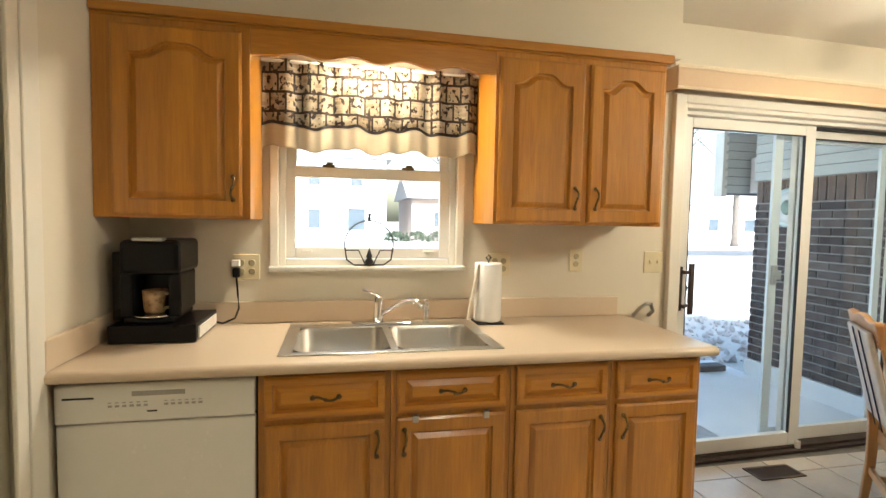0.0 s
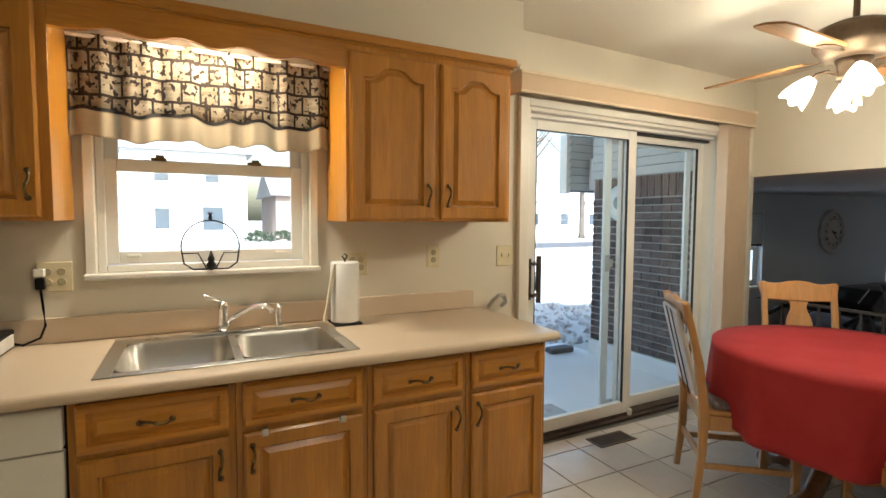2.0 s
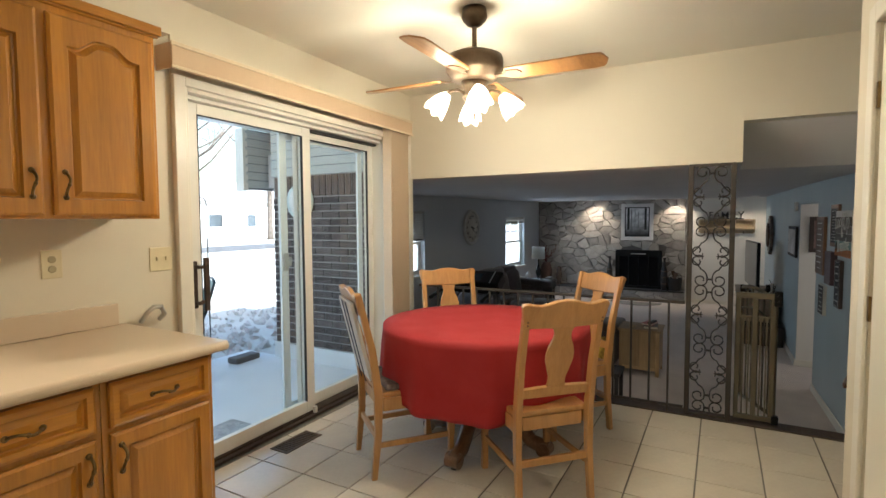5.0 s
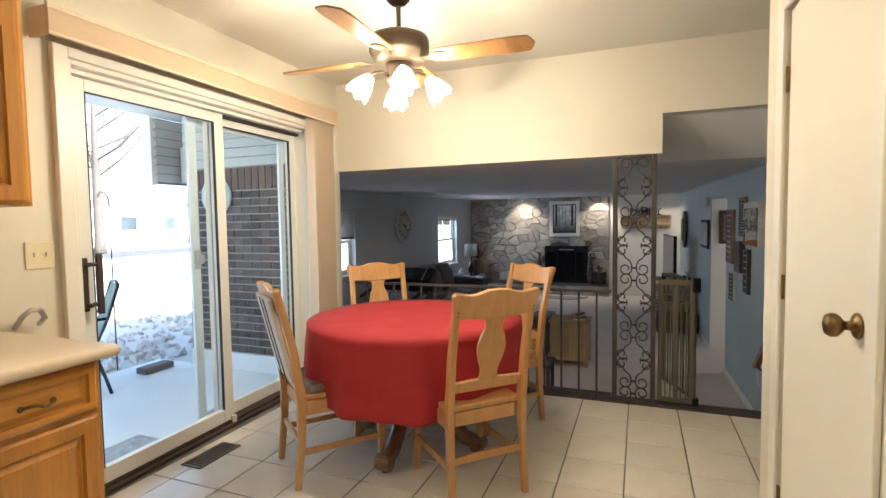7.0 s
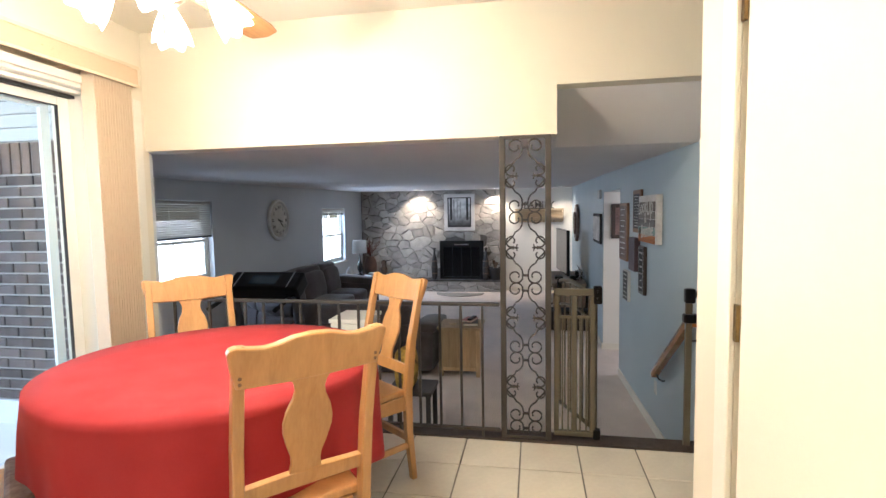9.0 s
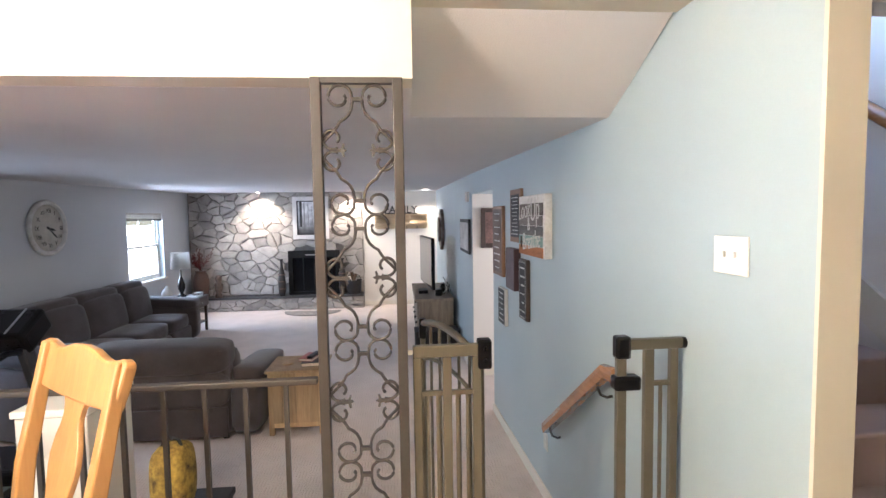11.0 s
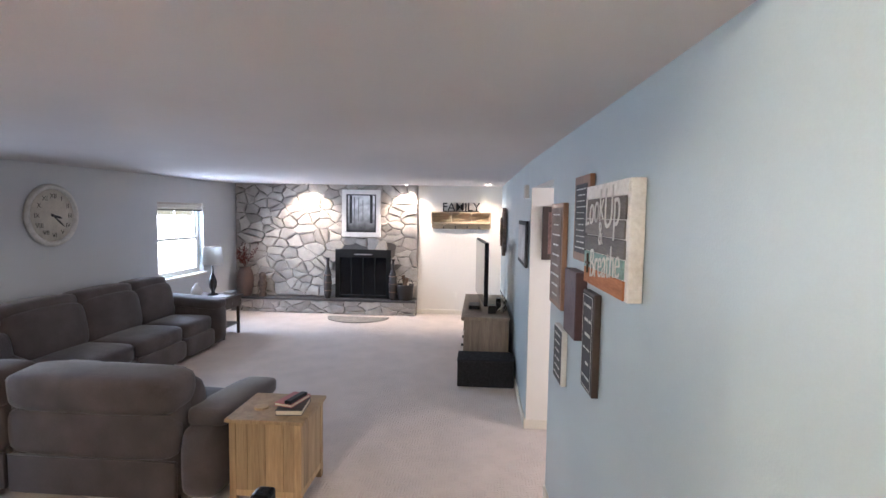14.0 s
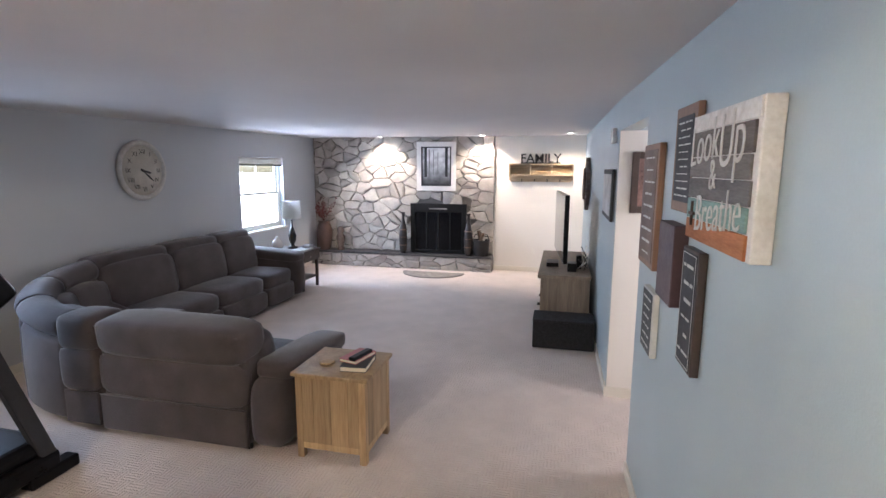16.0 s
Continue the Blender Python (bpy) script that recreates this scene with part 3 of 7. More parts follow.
CF = 1.755   # face of the base cabinets
for x0, x1, name, left in ((-0.245, 0.215, "base cabinet", False), (0.215, 0.675, "sink", True), (0.675, 1.10, "base cabinet", False), (1.10, 1.51, "base cabinet", True)):
    c = thing("base_cabinet", ((x0 + x1) / 2, 2.05, 0), "honey oak base cabinet with drawer and raised panel door", "cabinet", "honey oak base cabinets")
    top = 0.735 if x1 < 0.7 else 0.862
    part("body", boxes((x0 + 0.001, x1 - 0.001, CF + 0.02, 2.395, 0.10, top), (x0 + 0.001, x1 - 0.001, CF + 0.07, 2.395, 0.002, 0.10), bevel=0.001), OAKZ, c)
    part("face_frame", box(x0 + 0.001, x1 - 0.001, CF + 0.001, CF + 0.02, 0.10, 0.862, 0.001), OAKZ, c)
    drawer = raised_panel("drawer_front", x0 + 0.022, x1 - 0.022, 0.693, 0.845, CF, c, rail=0.026, grain_x=True, pull=((x0 + x1) / 2, 0.768, False))
    px = x0 + 0.05 if left else x1 - 0.05
    raised_panel("cabinet_door", x0 + 0.022, x1 - 0.022, 0.115, 0.672, CF, c, rail=0.05, pull=(px, 0.585, True))
    if name == "sink":
        for xx in (x0 + 0.08, x1 - 0.11):
            part("towel_bar_clip", box(xx, xx + 0.022, CF - 0.024, CF - 0.005, 0.655, 0.682, 0.003), STEEL, c, "small metal clip on the door")

UF, UZ0, UZ1 = 2.06, 1.385, 2.135
for x0, x1, doors in ((-0.868, -0.315, ((-0.80, -0.345, -0.375),)), (0.685, 1.51, ((0.70, 1.095, 1.06), (1.125, 1.495, 1.16)))):
    c = thing("wall_cabinet", ((x0 + x1) / 2, 2.22, UZ0), "honey oak wall cabinet with cathedral arched doors", "cabinet", "honey oak wall cabinets")
    part("body", box(x0, x1, UF, 2.395, UZ0, UZ1, 0.002), OAKZ, c)
    for a, b, px in doors:
        raised_panel("cabinet_door", a, b, UZ0 + 0.012, UZ1 - 0.035, UF, c, arched=True, rail=0.058, pull=(px, UZ0 + 0.12, True))
# crown strip and scalloped board between the wall cabinets
v = thing("cabinet_valance", (0.18, UF, 2.03), "honey oak scalloped valance board between wall cabinets", "valance")
pts = [(-0.314, 2.134), (-0.314, 2.028)]
for k in range(41):
    s = k / 40
    pts.append((-0.25 + 0.87 * s, 2.028 + 0.022 * (1 - math.cos(2 * math.pi * s * 4)) / 2 * (0.6 + 0.4 * math.sin(math.pi * s))))
pts += [(0.684, 2.028), (0.684, 2.134)]
part("board", prism(pts, 0.02, Matrix(((1, 0, 0, 0), (0, 0, 1, UF), (0, 1, 0, 0), (0, 0, 0, 1)))), OAKX, v)
part("crown_strip", boxes((-0.868, 1.535, UF - 0.022, UF + 0.02, 2.136, 2.174), (-0.868, 1.525, UF - 0.012, UF + 0.0, 2.125, 2.136), (1.512, 1.535, UF + 0.02, 2.395, 2.136, 2.174), bevel=0.006), OAKX, v)


def worktop():
    w = thing("worktop", (0.3, 2.05, 0.865), "beige laminate kitchen worktop with low upstand", "worktop")
    # slab with a cut-out for the sink
    bm = bmesh.new()
    out, hole = [(-0.868, 1.70), (1.535, 1.70), (1.535, 2.398), (-0.868, 2.398)], [(-0.155, 1.795), (0.635, 1.795), (0.635, 2.275), (-0.155, 2.275)]
    lv = [[[bm.verts.new((x, y, z)) for x, y in loop] for loop in (out, hole)] for z in (0.866, 0.905)]
    for k in range(4):
        j = (k + 1) % 4
        bm.faces.new((lv[1][0][k], lv[1][0][j], lv[1][1][j], lv[1][1][k]))
        bm.faces.new((lv[0][0][k], lv[0][1][k], lv[0][1][j], lv[0][0][j]))
        bm.faces.new((lv[0][0][k], lv[0][0][j], lv[1][0][j], lv[1][0][k]))
        bm.faces.new((lv[0][1][j], lv[0][1][k], lv[1][1][k], lv[1][1][j]))
    part("slab", bm, LAM, w)
    part("front_edge", cyl((-0.868, 1.70, 0.8855), (1.535, 1.70, 0.8855), 0.0195, seg=16), LAM, w)
    part("upstand", boxes((-0.849, 1.50, 2.378, 2.399, 0.906, 1.005), (-0.868, -0.849, 1.69, 2.399, 0.906, 1.005), bevel=0.004), LAM, w)


worktop()


def sink():
    s = thing("kitchen_sink", (0.24, 2.05, 0.905), "double bowl stainless steel drop-in kitchen sink", "sink")
    x0, x1, y0, y1, z = -0.185, 0.655, 1.775, 2.315, 0.911
    part("deck", boxes((x0, -0.135, y0, y1, 0.906, z), (0.605, x1, y0, y1, 0.906, z), (-0.135, 0.605, y0, 1.815, 0.906, z), (-0.135, 0.605, 2.215, y1, 0.906, z), (0.22, 0.25, 1.815, 2.215, 0.906, z), bevel=0.0025), STEEL, s)
    for a, b in ((-0.135, 0.22), (0.25, 0.605)):
        bm = bmesh.new()
        rings = []
        for k, (ins, zz) in enumerate(((0.0, z - 0.002), (0.006, 0.895), (0.012, 0.80), (0.03, 0.755), (0.06, 0.745))):
            r = 0.055
            xa, xb, ya, yb = a + ins, b - ins, 1.815 + ins, 2.215 - ins
            loop = []
            for cx, cy, t0 in ((xb - r, yb - r, 0), (xa + r, yb - r, 90), (xa + r, ya + r, 180), (xb - r, ya + r, 270)):
                for q in range(6):
                    t = radians(t0 + 18 * q)
                    loop.append(bm.verts.new((cx + r * math.cos(t), cy + r * math.sin(t), zz)))
            rings.append(loop)
        for p, q in zip(rings, rings[1:]):
            for k in range(24):
                f = bm.faces.new((p[k], q[k], q[(k + 1) % 24], p[(k + 1) % 24]))
                f.smooth = True
        bm.faces.new(rings[-1])
        bw = part("bowl", bm, STEEL, s)
        part("drain", lathe([(0.045, 0), (0.045, 0.003), (0.03, 0.003), (0.028, 0.001)], ((a + b) / 2, 2.02, 0.7455)), CHROME, bw)
    f = thing("tap", (0.22, 2.27, 0.911), "chrome single lever kitchen tap with side spray", "tap")
    part("base_plate", box(0.09, 0.36, 2.245, 2.295, 0.912, 0.924, 0.006), CHROME, f)
    part("tap_body", lathe([(0.026, 0.924), (0.024, 0.95), (0.021, 1.01), (0.022, 1.03), (0.016, 1.045)], (0.21, 2.27, 0)), CHROME, f)
    part("lever", tube([(0.21, 2.27, 1.04), (0.195, 2.26, 1.055), (0.165, 2.25, 1.065), (0.135, 2.235, 1.078)], 0.007, 8), CHROME, f)
    part("spout", tube([(0.22, 2.26, 0.955), (0.26, 2.23, 0.99), (0.30, 2.20, 1.018), (0.34, 2.17, 1.034), (0.37, 2.145, 1.035), (0.385, 2.13, 1.02), (0.386, 2.128, 1.005)], 0.011, 10), CHROME, f)
    part("side_spray", lathe([(0.018, 0.912), (0.016, 0.925), (0.012, 0.94), (0.014, 0.97), (0.016, 1.0), (0.012, 1.02)], (0.435, 2.28, 0)), CHROME, f)


sink()


def dishwasher():
    d = thing("dishwasher", (-0.55, 2.05, 0.0), "white built-in dishwasher under the worktop", "dishwasher")
    x0, x1 = -0.855, -0.252
    part("body", box(x0, x1, CF + 0.02, 2.38, 0.10, 0.855), MATTEB, d)
    part("door_panel", box(x0, x1, CF - 0.012, CF + 0.02, 0.115, 0.715, 0.006), ENAMEL, d)
    cp = part("control_panel", box(x0, x1, CF - 0.022, CF + 0.02, 0.72, 0.848, 0.008), ENAMEL, d)
    part("handle_recess", boxes((-0.63, -0.47, CF - 0.0235, CF - 0.02, 0.806, 0.822), bevel=0.001), mat("shadow_grey", (0.42, 0.40, 0.36), 0.4), cp)
    part("vent_slot", box(-0.83, -0.74, CF - 0.0235, CF - 0.02, 0.802, 0.808), MATTEB, cp)
    part("badge", box(-0.585, -0.555, CF - 0.0235, CF - 0.02, 0.752, 0.757), MATTEB, cp)
    g = mat("grey_print", (0.45, 0.43, 0.40), 0.5)
    for k in range(12):
        x = -0.70 + 0.021 * k + (0.04 if k > 5 else 0)
        part("button", box(x, x + 0.012, CF - 0.0236, CF - 0.02, 0.772, 0.779), g, cp)
        part("button_label", box(x, x + 0.010, CF - 0.0233, CF - 0.02, 0.785, 0.788), g, cp)
    part("kick_plate", box(x0, x1, CF + 0.05, CF + 0.07, 0.002, 0.11), MATTEB, d)


dishwasher()


# ---- things on the worktop and wall ----
def coffee_maker():
    dr = thing("pod_drawer", (-0.65, 2.2, 0.906), "low black coffee pod storage drawer on the worktop", "drawer")
    part("case", box(-0.82, -0.51, 2.03, 2.37, 0.908, 0.975, 0.004), BLACK, dr)
    part("drawer_side", box(-0.512, -0.504, 2.06, 2.34, 0.918, 0.962, 0.002), mat("white_card", (0.75, 0.72, 0.66), 0.6), dr, "white printed drawer side")
    c = thing("coffee_maker", (-0.68, 2.2, 0.976), "black single-cup coffee maker with a mug", "coffee maker")
    part("base", box(-0.775, -0.60, 2.06, 2.34, 0.977, 1.0, 0.008), BLACK, c)
    part("back_column", box(-0.785, -0.59, 2.20, 2.345, 1.0, 1.17, 0.012), BLACK, c)
    part("brew_head", box(-0.79, -0.575, 2.06, 2.345, 1.165, 1.30, 0.02), BLACK, c)
    part("side_arm", box(-0.79, -0.745, 2.07, 2.20, 1.0, 1.17, 0.008), BLACK, c)
    part("side_arm", box(-0.62, -0.575, 2.07, 2.20, 1.0, 1.17, 0.008), BLACK, c)
    part("lid_handle", box(-0.74, -0.63, 2.05, 2.10, 1.295, 1.31, 0.005), mat("silver_plastic", (0.5, 0.49, 0.46), 0.3, 0.6), c, "silver lid handle")
    part("drip_tray", lathe([(0.075, 1.0), (0.078, 1.006), (0.07, 1.008)], (-0.683, 2.12, 0)), CHROME, c)
    t = part("tank", box(-0.835, -0.795, 2.12, 2.33, 0.98, 1.25, 0.006), glass("smoky_plastic", (0.5, 0.5, 0.5), 0.1), c)
    m = thing("mug", (-0.683, 2.125, 1.009), "patterned brown and cream mug under the coffee spout", "mug")
    part("cup", lathe([(0.034, 1.010), (0.040, 1.02), (0.043, 1.06), (0.046, 1.10), (0.043, 1.10), (0.038, 1.03), (0.01, 1.02)], (-0.683, 2.125, 0)), mat("mug_glaze", (0.55, 0.38, 0.2), 0.3, vary=0.4, scale=30, color2=(0.16, 0.07, 0.03)), m)
    part("handle", tube([(-0.643, 2.11, 1.09), (-0.615, 2.10, 1.085), (-0.608, 2.10, 1.06), (-0.62, 2.10, 1.035), (-0.645, 2.11, 1.03)], 0.006), mat("cream_glaze", (0.6, 0.52, 0.38), 0.3), m)
    cord = thing("power_cord", (-0.45, 2.38, 1.0), "black power cord plugged into the wall outlet", "cord")
    part("cable", tube([(-0.51, 2.34, 0.925), (-0.48, 2.345, 0.915), (-0.43, 2.36, 0.935), (-0.415, 2.37, 0.98), (-0.42, 2.372, 1.04), (-0.424, 2.37, 1.10), (-0.425, 2.365, 1.13)], 0.0045), BLACK, cord)
    part("plug", box(-0.44, -0.41, 2.352, 2.385, 1.12, 1.165, 0.006), BLACK, cord)
    part("adapter", box(-0.445, -0.41, 2.35, 2.386, 1.17, 1.20, 0.004), ENAMEL, cord)


coffee_maker()


def wall_plate(x, z, w, label, y=W, kind="outlet"):
    p = thing("wall_outlet" if kind == "outlet" else "light_switch", (x, y, z), label, "outlet" if kind == "outlet" else "switch")
    part("plate", box(x - w / 2, x + w / 2, y - 0.007, y - 0.0005, z - 0.058, z + 0.058, 0.003), PLATE, p)
    n = max(1, round(w / 0.07))
    for k in range(n):
        xx = x + (k - (n - 1) / 2) * 0.046
        if kind == "outlet":
            for dz in (-0.02, 0.02):
                part("socket", lathe([(0.015, 0), (0.015, 0.003), (0.013, 0.004)], m=pose(xx, y - 0.0065, z + dz, 90, 0, 0), seg=14), mat("ivory_dark", (0.42, 0.36, 0.22), 0.4), p)
        else:
            part("toggle", box(xx - 0.005, xx + 0.005, y - 0.016, y - 0.007, z - 0.006, z + 0.012, 0.002), PLATE, p)
    return p


wall_plate(-0.385, 1.165, 0.115, "ivory double outlet plate above the worktop")
wall_plate(0.83, 1.175, 0.115, "ivory outlet plate behind the paper towels")
wall_plate(1.255, 1.20, 0.075, "ivory outlet plate above the worktop")
wall_plate(1.715, 1.19, 0.115, "ivory double switch plate beside the patio door", kind="switch")


def paper_towel():
    p = thing("paper_towel_holder", (0.735, 2.27, 0.906), "white paper towel roll on a dark wire holder", "paper towels")
    x, y = 0.735, 2.27
    bm = boxes((x - 0.065, x + 0.065, y - 0.065, y + 0.065, 0.907, 0.915), bevel=0.002)
    part("base", bm, MATTEB, p)
    part("post", tube([(x, y, 0.915), (x, y, 1.205), (x + 0.012, y, 1.222), (x, y, 1.235), (x - 0.012, y, 1.222), (x, y, 1.207)], 0.004), MATTEB, p)
    part("roll", lathe([(0.022, 0.918), (0.064, 0.918), (0.066, 0.925), (0.066, 1.19), (0.063, 1.196), (0.022, 1.196)], (x, y, 0), seg=32), mat("paper", (0.80, 0.78, 0.74), 0.9, vary=0.03, scale=20, fine=200, bump=0.15), p)
    bm = bmesh.new()
    prism([(-0.11, 0.93), (-0.10, 0.93), (-0.045, 1.19), (-0.062, 1.19)], 0.02, Matrix(((1, 0, 0, x), (0, 0, 1, y - 0.04), (0, 1, 0, 0), (0, 0, 0, 1))), bm)
    part("loose_sheet", bm, mat("paper_shade", (0.74, 0.66, 0.52), 0.9), p, "loose cream paper end")


paper_towel()


def wire_basket():
    b = thing("wire_napkin_holder", (0.17, 2.36, 1.172), "black wire holder with a small tree ornament on the sill", "holder")
    x, y, z = 0.17, 2.365, 1.173
    ringpts = [(x + 0.115 * math.cos(t), y, z + 0.10 + 0.115 * math.sin(t)) for t in [math.pi * k / 20 for k in range(21)]]
    part("hoop", tube(ringpts, 0.004, 6), MATTEB, b)
    part("lower_rail", tube([(x - 0.115, y, z + 0.10), (x - 0.105, y, z + 0.03), (x - 0.07, y, z + 0.004), (x + 0.07, y, z + 0.004), (x + 0.105, y, z + 0.03), (x + 0.115, y, z + 0.10)], 0.004, 6), MATTEB, b)
    part("upper_rail", tube([(x - 0.115, y - 0.02, z + 0.075), (x - 0.05, y - 0.02, z + 0.075), (x - 0.02, y - 0.02, z + 0.01), (x + 0.02, y - 0.02, z + 0.01), (x + 0.05, y - 0.02, z + 0.075), (x + 0.115, y - 0.02, z + 0.075)], 0.0035, 6), MATTEB, b)
    part("tree_ornament", lathe([(0.004, 0.0), (0.022, 0.02), (0.010, 0.04), (0.015, 0.045), (0.002, 0.085)], (x, y - 0.02, z), seg=8), MATTEB, b)
    part("finial", lathe([(0.003, 0.215), (0.010, 0.225), (0.004, 0.235), (0.012, 0.245), (0.002, 0.25)], (x, y, z), seg=8), MATTEB, b)


wire_basket()


def curtain_material():
    """Printed cotton: rows of label-like blocks in brown and black, a dark braid and a plain hem."""
    m = bpy.data.materials.new("printed_valance_cotton")
    m.use_nodes = True
    n, l = m.node_tree.nodes, m.node_tree.links
    b = n["Principled BSDF"]
    b.inputs["Roughness"].default_value = 0.9
    tc = n.new("ShaderNodeTexCoord")
    uv = n.new("ShaderNodeMapping")
    l.new(tc.outputs["UV"], uv.inputs[0])
    br = n.new("ShaderNodeTexBrick")
    br.inputs["Scale"].default_value = 1.0
    br.inputs["Brick Width"].default_value, br.inputs["Row Height"].default_value = 0.095, 0.085
    br.inputs["Mortar Size"].default_value = 0.006
    br.inputs["Color1"].default_value = (0.62, 0.53, 0.38, 1)
    br.inputs["Color2"].default_value = (0.36, 0.27, 0.17, 1)
    br.inputs["Mortar"].default_value = (0.05, 0.035, 0.025, 1)
    l.new(uv.outputs[0], br.inputs[0])
    br2 = n.new("ShaderNodeTexBrick")
    br2.inputs["Scale"].default_value = 1.0
    br2.inputs["Brick Width"].default_value, br2.inputs["Row Height"].default_value = 0.048, 0.0215
    br2.inputs["Mortar Size"].default_value = 0.003
    br2.inputs["Color1"].default_value = (1, 1, 1, 1)
    br2.inputs["Color2"].default_value = (0.35, 0.28, 0.2, 1)
    br2.inputs["Mortar"].default_value = (0.9, 0.85, 0.75, 1)
    l.new(uv.outputs[0], br2.inputs[0])
    vor = n.new("ShaderNodeTexNoise")
    vor.inputs["Scale"].default_value, vor.inputs["Detail"].default_value = 38.0, 3
    l.new(uv.outputs[0], vor.inputs[0])
    st = n.new("ShaderNodeMath")
    st.operation = "GREATER_THAN"
    st.inputs[1].default_value = 0.56
    l.new(vor.outputs[0], st.inputs[0])
    mul = n.new("ShaderNodeMixRGB")
    mul.blend_type = "MULTIPLY"
    mul.inputs[0].default_value = 0.55
    l.new(br.outputs[0], mul.inputs[1])
    l.new(br2.outputs[0], mul.inputs[2])
    ink = n.new("ShaderNodeMixRGB")
    ink.inputs[2].default_value = (0.05, 0.035, 0.025, 1)
    l.new(st.outputs[0], ink.inputs[0])
    l.new(mul.outputs[0], ink.inputs[1])
    l.new(ink.outputs[0], b.inputs["Base Color"])
    tl = n.new("ShaderNodeBsdfTranslucent")
    l.new(ink.outputs[0], tl.inputs[0])
    mx = n.new("ShaderNodeMixShader")
    mx.inputs[0].default_value = 0.5
    l.new(b.outputs[0], mx.inputs[1])
    l.new(tl.outputs[0], mx.inputs[2])
    l.new(mx.outputs[0], n["Material Output"].inputs[0])
    return m


def cloth_plain(name, color, t=0.45):
    m = mat(name, color, 0.9, vary=0.04, scale=12, fine=300, bump=0.05)
    n, l = m.node_tree.nodes, m.node_tree.links
    tl = n.new("ShaderNodeBsdfTranslucent")
    tl.inputs[0].default_value = (*color, 1)
    mx = n.new("ShaderNodeMixShader")
    mx.inputs[0].default_value = t
    l.new(n["Principled BSDF"].outputs[0], mx.inputs[1])
    l.new(tl.outputs[0], mx.inputs[2])
    l.new(mx.outputs[0], n["Material Output"].inputs[0])
    return m


def valance_cloth():
    v = thing("curtain_valance", (0.18, 2.34, 1.7), "gathered printed cotton valance in brown and cream", "curtain")

    def strip(name, z0, z1, off, material):
        bm = bmesh.new()
        uvl = bm.loops.layers.uv.new("UVMap")
        nx, nz = 150, 10
        x0, x1 = -0.312, 0.682
        g = []
        for i in range(nx + 1):
            s = i / nx
            col = []
            for j in range(nz + 1):
                tz = j / nz
                z = z0(s) + (z1(s) - z0(s)) * tz
                amp = 0.016 * (1.15 - 0.5 * (z - 1.7) / 0.4)
                y = 2.335 + amp * (math.sin(s * 44 + 0.8 * math.sin(s * 9)) + 0.5 * math.sin(s * 83 + 1.0)) - off
                col.append((bm.verts.new((x0 + (x1 - x0) * s, y, z)), (s * 1.35, z)))
            g.append(col)
        for i in range(nx):
            for j in range(nz):
                q = (g[i][j], g[i + 1][j], g[i + 1][j + 1], g[i][j + 1])
                f = bm.faces.new([a[0] for a in q])
                f.smooth = True
                for lp, a in zip(f.loops, q):
                    lp[uvl].uv = a[1]
        bmesh.ops.solidify(bm, geom=bm.faces[:], thickness=0.0015)
        part(name, bm, material, v)
    wave = lambda s: 0.010 * math.sin(s * 21) + 0.006 * math.sin(s * 47)
    strip("printed_cloth", lambda s: 1.815 + wave(s), lambda s: 2.10, 0, curtain_material())
    strip("braid", lambda s: 1.803 + wave(s), lambda s: 1.817 + wave(s), 0.002, mat("dark_braid", (0.03, 0.022, 0.018), 0.8))
    strip("hem", lambda s: 1.705 + wave(s), lambda s: 1.805 + wave(s), 0, cloth_plain("plain_cream_hem", (0.58, 0.48, 0.32)))
    part("rod", cyl((-0.314, 2.335, 2.09), (0.684, 2.335, 2.09), 0.008), VINYL, v)


valance_cloth()
sl = thing("sink_light", (0.18, 2.22, 2.17), "small fluorescent light hidden above the sink", "light")
part("housing", box(-0.02, 0.38, 2.16, 2.28, 2.13, 2.174, 0.004), ENAMEL, sl)
part("diffuser", box(0.0, 0.36, 2.175, 2.265, 2.118, 2.13, 0.003), emit("warm_diffuser", (1.0, 0.86, 0.64), 6.0), sl)
lamp("sink_lamp", "AREA", look((0.18, 2.22, 2.112), (0.18, 2.23, 0.9)), 5.3, (1.0, 0.87, 0.62), 0.34, 0.08)
st = thing("dish_towel_bar", (1.60, 2.36, 0.93), "chrome wire towel loop at the worktop's end", "rack")
part("loop", tube([(1.60, 2.385, 0.90), (1.60, 2.33, 0.95), (1.62, 2.31, 0.975), (1.66, 2.32, 0.97), (1.69, 2.345, 0.93), (1.69, 2.385, 0.90)], 0.011), STEEL, st)


def floor_vent():
    v = thing("floor_vent", (2.46, 2.275, 0.0), "brown metal floor register set in the tiles", "vent")
    m = mat("brown_register", (0.16, 0.11, 0.07), 0.45, 0.5, vary=0.15, scale=20)
    x0, x1, y0, y1 = 2.31, 2.61, 2.205, 2.345
    part("frame", boxes((x0, x1, y0, y0 + 0.018, 0.001, 0.007), (x0, x1, y1 - 0.018, y1, 0.001, 0.007), (x0, x0 + 0.018, y0 + 0.018, y1 - 0.018, 0.001, 0.007), (x1 - 0.018, x1, y0 + 0.018, y1 - 0.018, 0.001, 0.007), bevel=0.002), m, v)
    part("duct", box(x0 + 0.018, x1 - 0.018, y0 + 0.018, y1 - 0.018, 0.0005, 0.0015), MATTEB, v)
    for k in range(13):
        x = x0 + 0.03 + k * 0.02
        part("slat", box(x, x + 0.008, y0 + 0.018, y1 - 0.018, 0.0015, 0.0055), m, v)


floor_vent()


